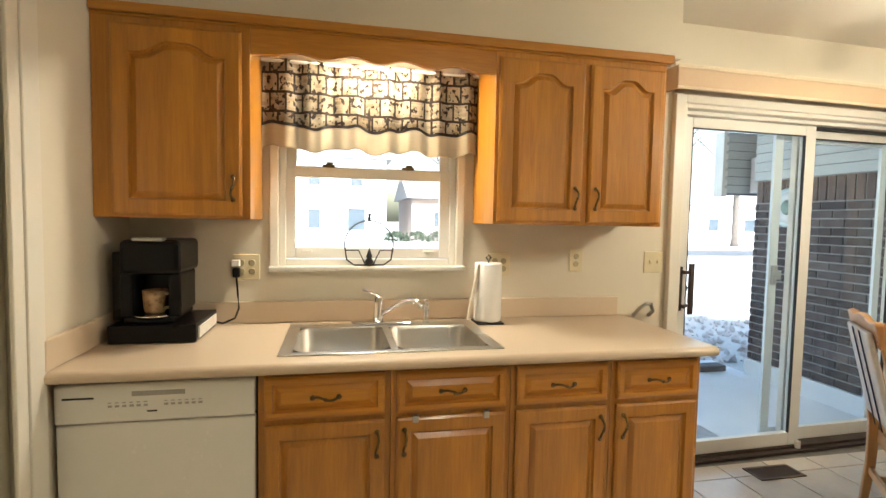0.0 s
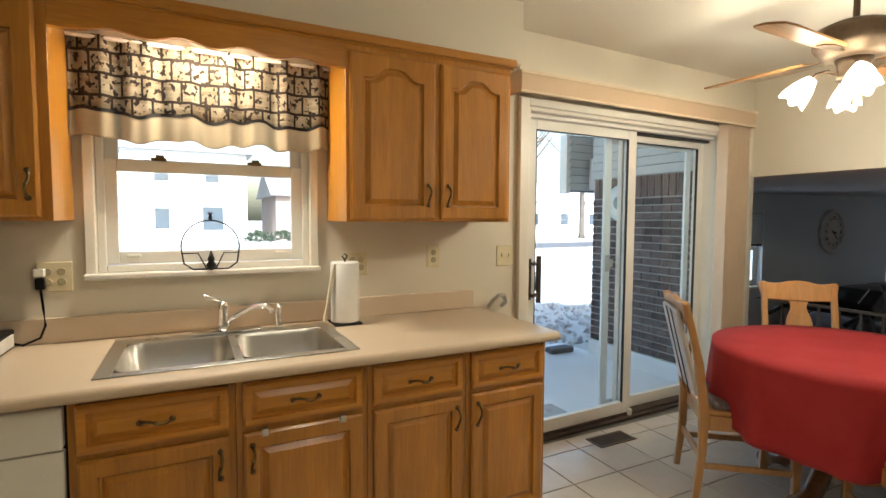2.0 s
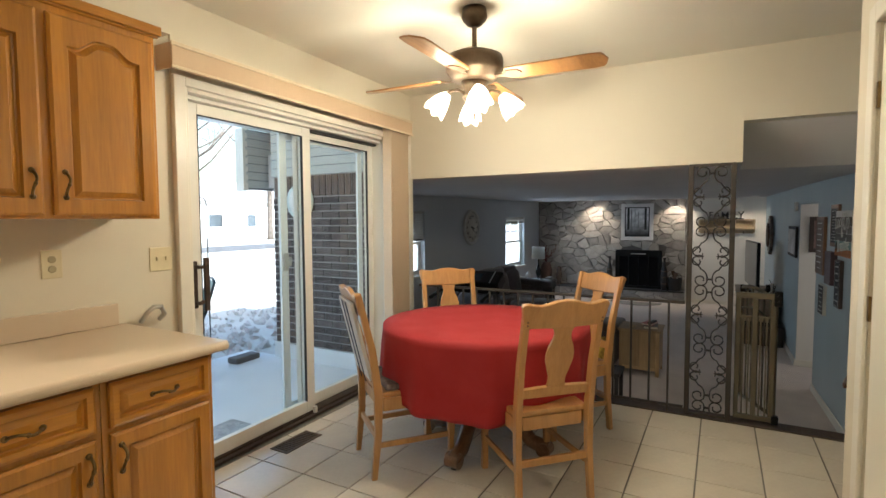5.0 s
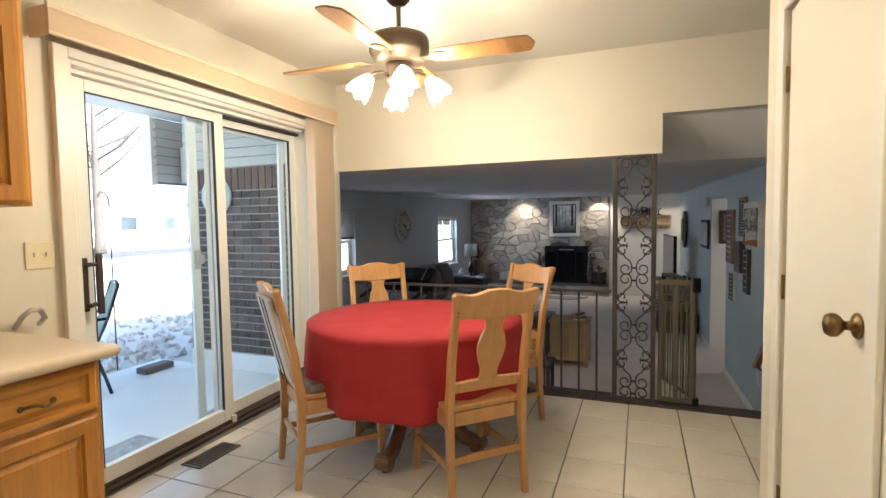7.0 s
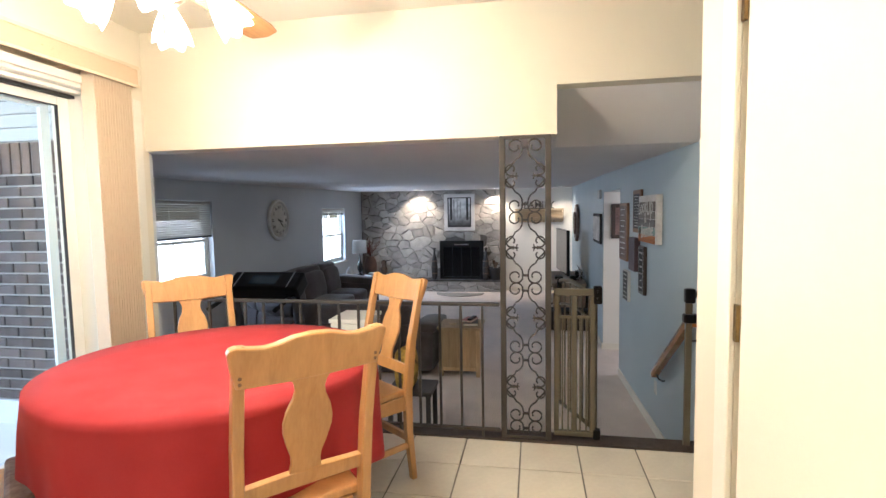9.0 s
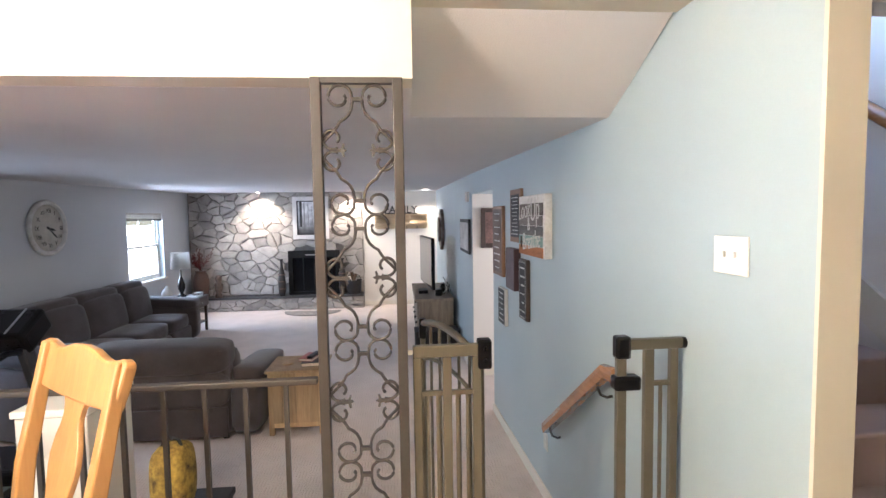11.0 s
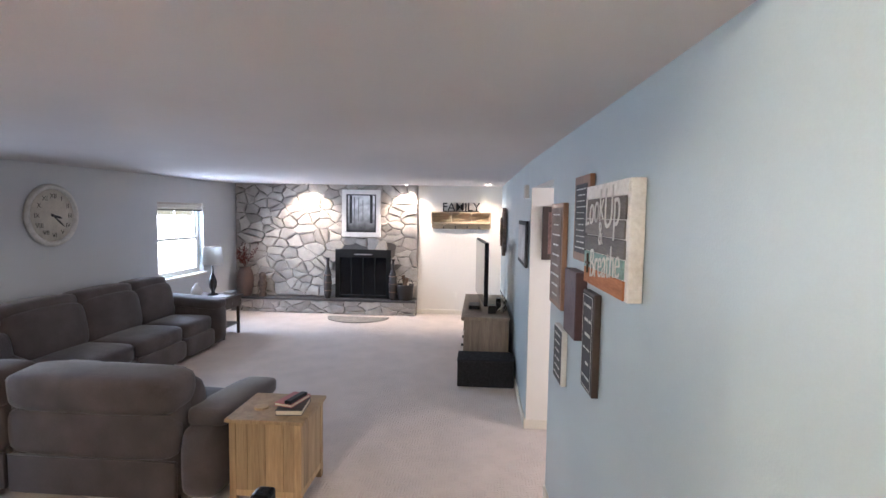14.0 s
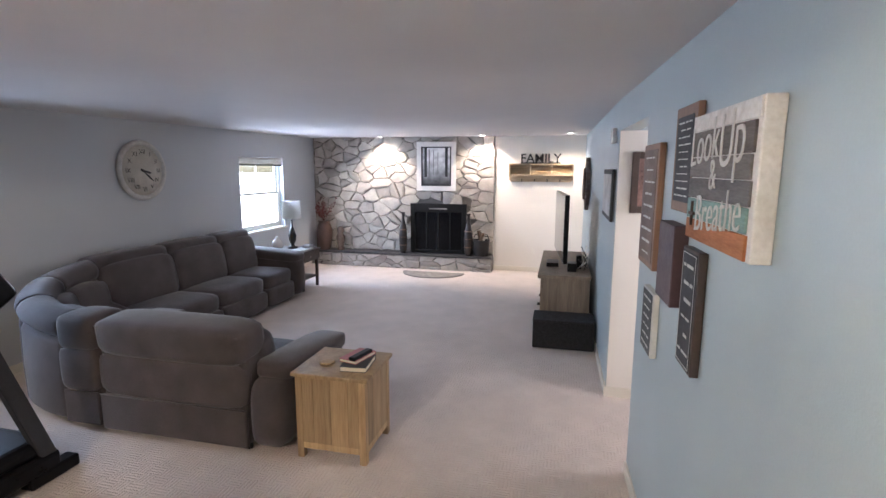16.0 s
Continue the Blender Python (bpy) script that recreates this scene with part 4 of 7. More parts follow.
# ---- dining: ceiling fan, table, chairs ----
def ceiling_fan():
    cx, cy = 2.68, 1.155
    f = thing("ceiling_fan", (cx, cy, CZ), "bronze ceiling fan with four oak blades and tulip lights", "ceiling fan")
    AB = mat("aged_bronze", (0.14, 0.10, 0.065), 0.38, 0.85, vary=0.15, scale=20, bump=0.02)
    part("canopy", lathe([(0.063, CZ + 0.023), (0.065, CZ - 0.001), (0.068, CZ - 0.02), (0.06, CZ - 0.04), (0.035, CZ - 0.065), (0.018, CZ - 0.07)], (cx, cy, 0)), AB, f)
    part("downrod", cyl((cx, cy, CZ - 0.07), (cx, cy, 2.27), 0.0125), AB, f)
    part("motor_housing", lathe([(0.03, 2.285), (0.10, 2.275), (0.145, 2.255), (0.152, 2.235), (0.152, 2.185), (0.14, 2.165), (0.125, 2.155), (0.12, 2.135), (0.07, 2.125)], (cx, cy, 0), 40), AB, f)
    part("switch_cup", lathe([(0.07, 2.125), (0.06, 2.10), (0.055, 2.06), (0.065, 2.045), (0.05, 2.03), (0.015, 2.02)], (cx, cy, 0)), AB, f)
    BL = oak("fan_blade_oak", (0.40, 0.20, 0.07), (0.24, 0.11, 0.035), 0, 0.3)
    for k, ang in enumerate((2, 92, 182, 272)):
        M = pose(cx, cy, 2.145, 0, 0, ang) @ pose(0, 0, 0, -11, 0, 0)
        pts = [(0.18, -0.048), (0.20, -0.058), (0.60, -0.068), (0.655, -0.06), (0.668, -0.035), (0.68, 0.0), (0.668, 0.035), (0.655, 0.06), (0.60, 0.068), (0.20, 0.058), (0.18, 0.048)]
        b = part("blade", prism(pts, 0.008, M), BL, f)
        bm = bmesh.new()
        prism([(0.10, -0.018), (0.16, -0.014), (0.19, -0.04), (0.245, -0.035), (0.262, 0.0), (0.245, 0.035), (0.19, 0.04), (0.16, 0.014), (0.10, 0.018)], -0.005, M, bm)
        part("blade_iron", bm, AB, b)
    gl = bpy.data.materials.new("frosted_glass_shade")
    gl.use_nodes = True
    gb = gl.node_tree.nodes["Principled BSDF"]
    gb.inputs["Base Color"].default_value = (0.9, 0.86, 0.78, 1)
    gb.inputs["Roughness"].default_value = 0.35
    gb.inputs["Transmission Weight"].default_value = 0.75
    gb.inputs["Emission Color"].default_value = (1.0, 0.82, 0.55, 1)
    gb.inputs["Emission Strength"].default_value = 0.7
    bulb = emit("lit_bulb", (1.0, 0.84, 0.6), 14)
    for ang in (212, 122, 32, 302):
        d = Vector((math.cos(radians(ang)), math.sin(radians(ang)), 0))
        c0 = Vector((cx, cy, 2.065))
        part("light_arm", tube([c0 + d * 0.05, c0 + d * 0.09 + Vector((0, 0, 0.02)), c0 + d * 0.13 + Vector((0, 0, 0.012)), c0 + d * 0.15 - Vector((0, 0, 0.01))], 0.008), AB, f)
        axis = (d * 0.62 - Vector((0, 0, 0.78))).normalized()
        M = Matrix.Translation(c0 + d * 0.145 - Vector((0, 0, 0.005))) @ axis.to_track_quat("Z", "Y").to_matrix().to_4x4()
        bm = bmesh.new()
        prof = [(0.022, 0.0), (0.032, 0.02), (0.045, 0.05), (0.055, 0.085), (0.060, 0.115)]
        rings = []
        for r, z in prof:
            rings.append([bm.verts.new(M @ Vector(((r + (0.006 * math.cos(6 * t) * z / 0.1)) * math.cos(t), (r + 0.006 * math.cos(6 * t) * z / 0.1) * math.sin(t), z + 0.008 * math.cos(6 * t) * (z > 0.1)))) for t in [2 * math.pi * q / 36 for q in range(36)]])
        for a, b in zip(rings, rings[1:]):
            for q in range(36):
                fc = bm.faces.new((a[q], a[(q + 1) % 36], b[(q + 1) % 36], b[q]))
                fc.smooth = True
        bmesh.ops.solidify(bm, geom=bm.faces[:], thickness=0.003)
        sh = part("shade", bm, gl, f, "frosted glass tulip shade")
        sh.visible_shadow = False
        part("bulb", lathe([(0.010, 0.02), (0.022, 0.045), (0.026, 0.065), (0.018, 0.085), (0.004, 0.092)], m=M, seg=14), bulb, sh).visible_shadow = False
        p = M @ Vector((0, 0, 0.07))
        lamp("fan_bulb_light", "POINT", Matrix.Translation(p - Vector((0, 0, 0.025))), 3.4, (1.0, 0.87, 0.60), 0.03)
    part("pull_chain", cyl((cx, cy, 2.02), (cx, cy, 1.93), 0.006), AB, f)


ceiling_fan()
bpy.data.objects["ceiling_fan"].location.z -= 0.025

TC = (3.0, 1.24)
CHW = oak("oak_chair", (0.48, 0.25, 0.082), (0.375, 0.182, 0.056), 2, 0.30)


def dining_table():
    t = thing("dining_table", (*TC, 0), "round oak pedestal dining table with clawed feet", "table")
    part("tabletop", lathe([(0.57, 0.715), (0.60, 0.72), (0.605, 0.735), (0.60, 0.75), (0.3, 0.752)], (*TC, 0), 48), CHW, t)
    part("pedestal", lathe([(0.17, 0.16), (0.16, 0.20), (0.10, 0.24), (0.085, 0.32), (0.11, 0.40), (0.12, 0.48), (0.09, 0.58), (0.14, 0.66), (0.22, 0.715)], (*TC, 0), 24), CHW, t)
    dark = oak("dark_oak_foot", (0.20, 0.10, 0.045), (0.10, 0.05, 0.02), 0, 0.35)
    for k in range(4):
        a = radians(178 + 90 * k)
        d = Vector((math.cos(a), math.sin(a), 0))
        c = Vector((*TC, 0))
        bm = tube([c + d * 0.06 + Vector((0, 0, 0.30)), c + d * 0.16 + Vector((0, 0, 0.25)), c + d * 0.24 + Vector((0, 0, 0.15)), c + d * 0.30 + Vector((0, 0, 0.085)), c + d * 0.36 + Vector((0, 0, 0.07)), c + d * 0.405 + Vector((0, 0, 0.06))], 0.042, 12)
        add_cyl(bm, c + d * 0.385 + Vector((-0.04 * d.y, 0.04 * d.x, 0.056)), c + d * 0.385 + Vector((0.04 * d.y, -0.04 * d.x, 0.056)), 0.042, seg=16)
        leg = part("leg", bm, dark, t, "carved dark oak scroll foot")
        part("caster", cyl(c + d * 0.385 + Vector((-0.012 * d.y, 0.012 * d.x, 0.014)), c + d * 0.385 + Vector((0.012 * d.y, -0.012 * d.x, 0.014)), 0.0135), MATTEB, leg)
    c = thing("tablecloth", (*TC, 0.757), "red round tablecloth hanging in folds", "tablecloth")
    bm = bmesh.new()
    n = 220
    rings = []
    for k in range(0, 6):
        r = 0.612 * k / 5
        rings.append((r, 0.0, 0.757))
    rows = []
    for r, w, z in rings[1:]:
        rows.append([bm.verts.new((TC[0] + r * math.cos(2 * math.pi * q / n), TC[1] + r * math.sin(2 * math.pi * q / n), z)) for q in range(n)])
    drop = 14
    for j in range(1, drop + 1):
        s = j / drop
        row = []
        for q in range(n):
            t = 2 * math.pi * q / n
            fold = math.sin(13 * t + 0.9 * math.sin(3 * t)) + 0.45 * math.sin(21 * t + 1.3)
            r = 0.612 + 0.008 * min(1, s * 4) + 0.004 * s + 0.022 * (s ** 1.2) * fold
            z = 0.757 - 0.012 * min(1, s * 5) - 0.37 * s - 0.012 * s * math.sin(4 * t + 0.5)
            row.append(bm.verts.new((TC[0] + r * math.cos(t), TC[1] + r * math.sin(t), z)))
        rows.append(row)
    mid = bm.verts.new((*TC, 0.757))
    for q in range(n):
        bm.faces.new((mid, rows[0][q], rows[0][(q + 1) % n]))
    for a, b in zip(rows, rows[1:]):
        for q in range(n):
            bm.faces.new((a[q], b[q], b[(q + 1) % n], a[(q + 1) % n]))
    for f in bm.faces:
        f.smooth = True
    bmesh.ops.recalc_face_normals(bm, faces=bm.faces)
    bmesh.ops.solidify(bm, geom=bm.faces[:], thickness=-0.002)
    part("cloth", bm, mat("red_cotton", (0.33, 0.014, 0.016), 0.85, vary=0.06, scale=6, fine=500, bump=0.05), c)


dining_table()


def dining_chair():
    """Facing +x, origin on the floor under the seat's middle."""
    c = thing("dining_chair", (0, 0, 0), "oak T-back dining chair with urn-shaped splat at the table", "chair", "oak chairs round the table")
    # saddled seat, broader in front
    seat = [(-0.20, -0.19), (0.16, -0.222), (0.215, -0.212), (0.232, -0.17), (0.238, 0.0), (0.232, 0.17), (0.215, 0.212), (0.16, 0.222), (-0.20, 0.19)]
    bm = prism(seat, 0.028, Matrix.Translation((0, 0, 0.435)))
    bmesh.ops.bevel(bm, geom=bm.edges[:], offset=0.007, segments=2, affect="EDGES", profile=0.5)
    part("seat", bm, CHW, c)
    for s, nm in ((-1, "apron_side"), (1, "apron_side")):
        part(nm, box(-0.19, 0.20, s * 0.195 - 0.01, s * 0.195 + 0.01, 0.365, 0.434, 0.003), CHW, c)
    part("apron_front", box(0.19, 0.21, -0.185, 0.185, 0.365, 0.434, 0.003), CHW, c)
    part("apron_back", box(-0.205, -0.185, -0.16, 0.16, 0.37, 0.434, 0.003), CHW, c)
    eased = lambda bm, o=0.005: (bmesh.ops.bevel(bm, geom=[e for e in bm.edges if e.is_manifold and e.calc_face_angle(0) > 0.6], offset=o, segments=2, affect="EDGES", profile=0.5), bm)[1]

    def bent(y0, y1):
        """A back post: leg splayed back below, raked back above."""
        prof = [(-0.225, 0.0), (-0.196, 0.25), (-0.19, 0.45), (-0.225, 0.70), (-0.30, 1.0)]
        w = [0.030, 0.038, 0.046, 0.040, 0.030]
        pts = [(x, z) for x, z in prof] + [(x - ww, z) for (x, z), ww in zip(prof[::-1], w[::-1])]
        return eased(prism(pts, y1 - y0, Matrix(((1, 0, 0, 0), (0, 0, 1, y0), (0, 1, 0, 0), (0, 0, 0, 1)))))
    for s in (-1, 1):
        part("back_post", bent(s * 0.192 - 0.016, s * 0.192 + 0.016), CHW, c)
        bm = bmesh.new()
        prism([(0.185, 0.435), (0.225, 0.435), (0.23, 0.30), (0.215, 0.12), (0.228, 0.03), (0.225, 0.0), (0.19, 0.0), (0.185, 0.03), (0.188, 0.12), (0.18, 0.30)], 0.034, Matrix(((1, 0, 0, 0), (0, 0, 1, s * 0.19 - 0.017), (0, 1, 0, 0), (0, 0, 0, 1))), bm)
        part("front_leg", eased(bm), CHW, c)
        part("stretcher", box(-0.205, 0.20, s * 0.19 - 0.008, s * 0.19 + 0.008, 0.165, 0.195, 0.003), CHW, c)
    part("cross_stretcher", box(-0.225, -0.205, -0.178, 0.178, 0.20, 0.235, 0.003), CHW, c)
    # raked back plane
    R = Matrix.Translation((-0.212, 0, 0.58)) @ pose(0, 0, 0, 0, -13.5, 0)
    Y = R @ Matrix(((0, 0, 1, -0.026), (1, 0, 0, 0), (0, 1, 0, 0), (0, 0, 0, 1)))
    crest = [(-0.20, 0.318), (-0.06, 0.312), (0.06, 0.312), (0.20, 0.318), (0.212, 0.36), (0.222, 0.42), (0.218, 0.432), (0.20, 0.437), (0.17, 0.430), (0.13, 0.424), (0.10, 0.428), (0.05, 0.442), (0.0, 0.446), (-0.05, 0.442), (-0.10, 0.428), (-0.13, 0.424), (-0.17, 0.430), (-0.20, 0.437), (-0.218, 0.432), (-0.222, 0.42), (-0.212, 0.36)]
    part("crest_rail", eased(prism(crest, 0.028, Y), 0.006), CHW, c)
    splat = [(0.050, 0.0), (0.044, 0.035), (0.046, 0.06), (0.060, 0.10), (0.072, 0.145), (0.073, 0.175), (0.064, 0.215), (0.048, 0.25), (0.043, 0.275), (0.047, 0.295), (0.060, 0.316)]
    part("splat", eased(prism(splat + [(-u, v) for u, v in splat[::-1]], 0.014, Y @ Matrix.Translation((0, 0, 0.006))), 0.003), CHW, c)
    part("lower_rail", eased(prism([(-0.18, -0.045), (0.18, -0.045), (0.18, 0.002), (0.05, 0.008), (-0.05, 0.008), (-0.18, 0.002)], 0.022, Y @ Matrix.Translation((0, 0, 0.003))), 0.003), CHW, c)
    for s in (-1, 1):
        for v in (0.335, 0.352):
            part("peg", cyl(Y @ Vector((s * 0.192, v, -0.002)), Y @ Vector((s * 0.192, v, 0.004)), 0.005, seg=8), bpy.data.materials["dark_oak_foot"], c, "dark wooden peg end")
    return c


ch = dining_chair()
ch.matrix_basis = pose(2.712, 0.835, 0.0, 0, 0, 46)
chairs = [ch, copy_thing(ch, pose(2.63, 1.575, 0, 0, 0, -39)), copy_thing(ch, pose(3.38, 1.60, 0, 0, 0, 225)), copy_thing(ch, pose(3.51, 0.905, 0, 0, 0, 142))]
cu = thing("seat_cushion", (2.63, 1.60, 0.463), "grey and brown patterned cushion on a dining chair", "cushion")
part("pad", box(-0.17, 0.19, -0.19, 0.19, 0.463, 0.50, 0.016, m=pose(2.63, 1.575, 0, 0, 0, -39)), mat("plaid_cushion", (0.24, 0.20, 0.18), 0.9, vary=0.4, scale=14, color2=(0.08, 0.05, 0.05), bump=0.15), cu)
cl = thing("hanging_cloth", (2.45, 1.75, 0.5), "white cloth with dark stripes hung on a chair back", "cloth")
M = pose(2.63, 1.575, 0, 0, 0, -39) @ Matrix.Translation((-0.212, 0, 0.58)) @ pose(0, 0, 0, 0, -13.5, 0)
part("cloth", box(-0.050, -0.0275, -0.165, 0.165, -0.05, 0.385, 0.008, m=M), mat("striped_cloth", (0.62, 0.60, 0.58), 0.9, vary=0.1, scale=6, bump=0.1), cl)
for k in (-1, 1):
    part("stripe", box(-0.0545, -0.0518, 0.05 * k - 0.008, 0.05 * k + 0.008, -0.08, 0.38, m=M), mat("navy_stripe", (0.02, 0.025, 0.06), 0.9), cl)


# ---- kitchen ceiling light behind the walker ----
def dome_light(x, y):
    t = thing("ceiling_light", (x, y, CZ), "round frosted glass dome light on the kitchen ceiling", "ceiling light")
    part("base", lathe([(0.01, CZ - 0.002), (0.17, CZ - 0.002), (0.175, CZ - 0.03), (0.165, CZ - 0.034), (0.01, CZ - 0.034)], (x, y, 0), 32), VINYL, t)
    part("dome", lathe([(0.16, CZ - 0.036), (0.15, CZ - 0.07), (0.11, CZ - 0.10), (0.05, CZ - 0.115), (0.002, CZ - 0.118)], (x, y, 0), 32), emit("dome_glow", (1.0, 0.87, 0.6), 3), t)
    lamp("dome_lamp", "AREA", look((x, y, CZ - 0.13), (x, y + 0.001, 0)), 1.8, (1.0, 0.87, 0.62), 0.30, 0.30)


dome_light(0.85, 0.0)

# ---- railing, iron screen and safety gate ----
GY0, GY1 = -0.070, 0.182


YZ = Matrix(((0, 0, 1, 0), (1, 0, 0, 0), (0, 1, 0, 0), (0, 0, 0, 1)))


def iron_screen():
    g = thing("iron_screen", (4.085, 0.06, 0), "bronze wrought-iron screen panel with scrollwork from floor to header", "iron screen")
    x = 4.085
    for y in (GY0, GY1):
        part("post", box(x - 0.016, x + 0.016, y - 0.016, y + 0.016, 0.007, 1.744, 0.003), BRONZE, g)
    for z, t in ((0.022, 0.008), (1.735, 0.009)):
        part("cross_bar", box(x - 0.013, x + 0.013, GY0 + 0.016, GY1 - 0.016, z - t, z + t), BRONZE, g)
    c, half = (GY0 + GY1) / 2, (GY1 - GY0) / 2 - 0.019

    def strip(pts, r=0.0052):
        return tube([(x, c + u, z) for u, z in pts], r, 6, flat=1.0)

    P = 0.402
    centres = [1.722 - P * k for k in range(5)]
    for z0 in centres:
        for up in (1, -1):
            zc = z0 + up * 0.044
            if not 0.04 < zc < 1.72:
                continue
            part("collar", box(x - 0.009, x + 0.009, c - 0.016, c + 0.016, zc - 0.006, zc + 0.006, 0.002), BRONZE, g)
            for s in (-1, 1):
                # from the post, in by a small step to the collar, then round into a closed curl
                bar = [(half, 0.132), (half - 0.012, 0.118), (half - 0.030, 0.101), (0.064, 0.084), (0.055, 0.068), (0.041, 0.060), (0.028, 0.048), (0.019, 0.030), (0.0155, 0.008)]
                pts = [(u, zc + up * v) for u, v in bar]
                cu, cz = 0.052, zc - up * 0.008
                for k in range(1, 21):
                    a = radians(180 + 385 * k / 20)
                    rr = 0.0365 * (1 if k < 11 else 1 - 0.66 * (k - 10) / 10)
                    pts.append((cu + rr * math.cos(a), cz + up * rr * math.sin(a)))
                part("scroll", strip([(s * u, min(z, 1.722)) for u, z in pts if z > 0.034]), BRONZE, g)
    for z0 in centres[:4]:
        zm = z0 - P / 2
        for s in (-1, 1):
            for up in (1, -1):
                cu, cz, pts = half - 0.029, zm + up * 0.033, []
                for k in range(19):
                    a = radians(215 - 335 * k / 18)
                    rr = 0.030 * (1 if k > 7 else 0.42 + 0.58 * k / 7)
                    pts.append((s * (cu + rr * math.cos(a)), cz + up * rr * math.sin(a)))
                part("side_scroll", strip(pts, 0.0052), BRONZE, g)
            tip = half - 0.072
            leaf = [(tip, 0), (tip + 0.010, 0.005), (tip + 0.007, 0.019), (tip + 0.013, 0.021), (tip + 0.018, 0.006), (tip + 0.034, 0.004)]
            leaf += [(u, -v) for u, v in leaf[:0:-1]]
            part("leaf_finial", prism([(c + s * u, zm + v) for u, v in leaf], 0.010, Matrix.Translation((x - 0.005, 0, 0)) @ YZ), BRONZE, g)


iron_screen()


def railing():
    r = thing("railing", (4.085, 1.28, 0), "low bronze iron railing along the open kitchen edge", "railing")
    x = 4.085
    part("top_rail", box(x - 0.016, x + 0.016, 0.204, 2.37, 0.782, 0.802, 0.004), BRONZE, r)
    part("bottom_rail", box(x - 0.012, x + 0.012, 0.204, 2.37, 0.045, 0.060, 0.003), BRONZE, r)
    for k in range(17):
        y = 0.305 + 0.125 * k
        part("baluster", box(x - 0.007, x + 0.007, y - 0.007, y + 0.007, 0.06 if k % 4 else 0.007, 0.782), BRONZE, r)


railing()


def safety_gate():
    GT = mat("taupe_gate_paint", (0.115, 0.097, 0.066), 0.4, 0.2, vary=0.06, scale=10, bump=0.01)
    g = thing("safety_gate", (4.15, -0.2, 0), "taupe metal safety gate standing open over the stairs", "gate")
    x = 4.115
    # short fixed leaf at the iron screen
    part("fixed_top_bar", box(x - 0.014, x + 0.014, -0.325, -0.102, 0.845, 0.885, 0.004), GT, g)
    part("fixed_bottom_bar", box(x - 0.014, x + 0.014, -0.325, -0.102, 0.03, 0.06, 0.004), GT, g)
    part("fixed_mid_bar", box(x - 0.008, x + 0.008, -0.325, -0.102, 0.715, 0.73), GT, g)
    for y, w in ((-0.116, 0.014), (-0.215, 0.015), (-0.315, 0.015)):
        part("upright", box(x - 0.012, x + 0.012, y - w, y + w, 0.06, 0.845, 0.003), GT, g)
    for y in (-0.150, -0.182, -0.248, -0.282):
        part("thin_bar", box(x - 0.005, x + 0.005, y - 0.005, y + 0.005, 0.06, 0.715), GT, g)
    part("hinge_block", boxes((x - 0.022, x + 0.025, -0.365, -0.318, 0.80, 0.90), (x - 0.026, x - 0.022, -0.348, -0.335, 0.865, 0.88), (x - 0.026, x - 0.022, -0.348, -0.335, 0.825, 0.84), bevel=0.008), BLACK, g, "black plastic hinge block")
    part("hinge_foot", box(x - 0.02, x + 0.025, -0.36, -0.318, 0.02, 0.075, 0.006), BLACK, g)
    part("wall_screw", boxes((x - 0.008, x + 0.008, -0.104, -0.082, 0.857, 0.873)), STEEL, g)
    # arched swinging leaf, opened down the stairs
    a, b = Vector((4.145, -0.335, 0)), Vector((4.555, -0.155, 0))
    d = (b - a).normalized()
    top = []
    for k in range(13):
        s = k / 12
        top.append(a + (b - a) * s + Vector((0, 0, 0.815 + 0.07 * math.sin(math.pi * s * 0.75))))
    part("arched_top_bar", tube(top, 0.014, 8), GT, g)
    mid = [p - Vector((0, 0, 0.15)) for p in top[2:]]
    part("arched_mid_bar", tube(mid, 0.008, 8), GT, g)
    part("leaf_bottom_bar", tube([a + Vector((0, 0, 0.06)), b + Vector((0, 0, 0.06))], 0.012, 8), GT, g)
    for k in range(0, 13, 2):
        p = top[k]
        r = 0.011 if k in (0, 12) else 0.006
        part("leaf_bar", cyl((p.x, p.y, 0.06), (p.x, p.y, p.z), r, seg=8), GT, g)
    part("latch_cap", box(4.54, 4.575, -0.17, -0.14, 0.80, 0.885, 0.006), BLACK, g)
    # catch side fixed to the blue wall
    c = thing("gate_catch", (4.09, -0.9, 0), "taupe metal gate catch frame screwed to the wall", "gate")
    x = 4.13
    part("top_bar", box(x - 0.014, x + 0.014, -1.015, -0.80, 0.875, 0.912, 0.004), GT, c)
    for y, w in ((-0.795, 0.017), (-0.895, 0.017), (-0.985, 0.014)):
        part("upright", box(x - 0.012, x + 0.012, y - w, y + w, 0.044, 0.876, 0.003), GT, c)
    part("mid_bar", box(x - 0.008, x + 0.008, -0.985, -0.895, 0.745, 0.76), GT, c)
    part("thin_bar", box(x - 0.005, x + 0.005, -0.945, -0.935, 0.02, 0.745), GT, c)
    part("end_cap", boxes((x - 0.024, x + 0.024, -0.825, -0.772, 0.845, 0.925), bevel=0.01), BLACK, c, "black plastic end cap")
    part("lock_block", box(x - 0.028, x + 0.024, -0.86, -0.765, 0.735, 0.785, 0.010), BLACK, c, "black plastic lock")
    part("wall_cup", cyl((x, -1.039, 0.893), (x, -1.012, 0.893), 0.020, seg=14), BLACK, c)
    c.location += Vector((0, -0.028, -0.036))


safety_gate()


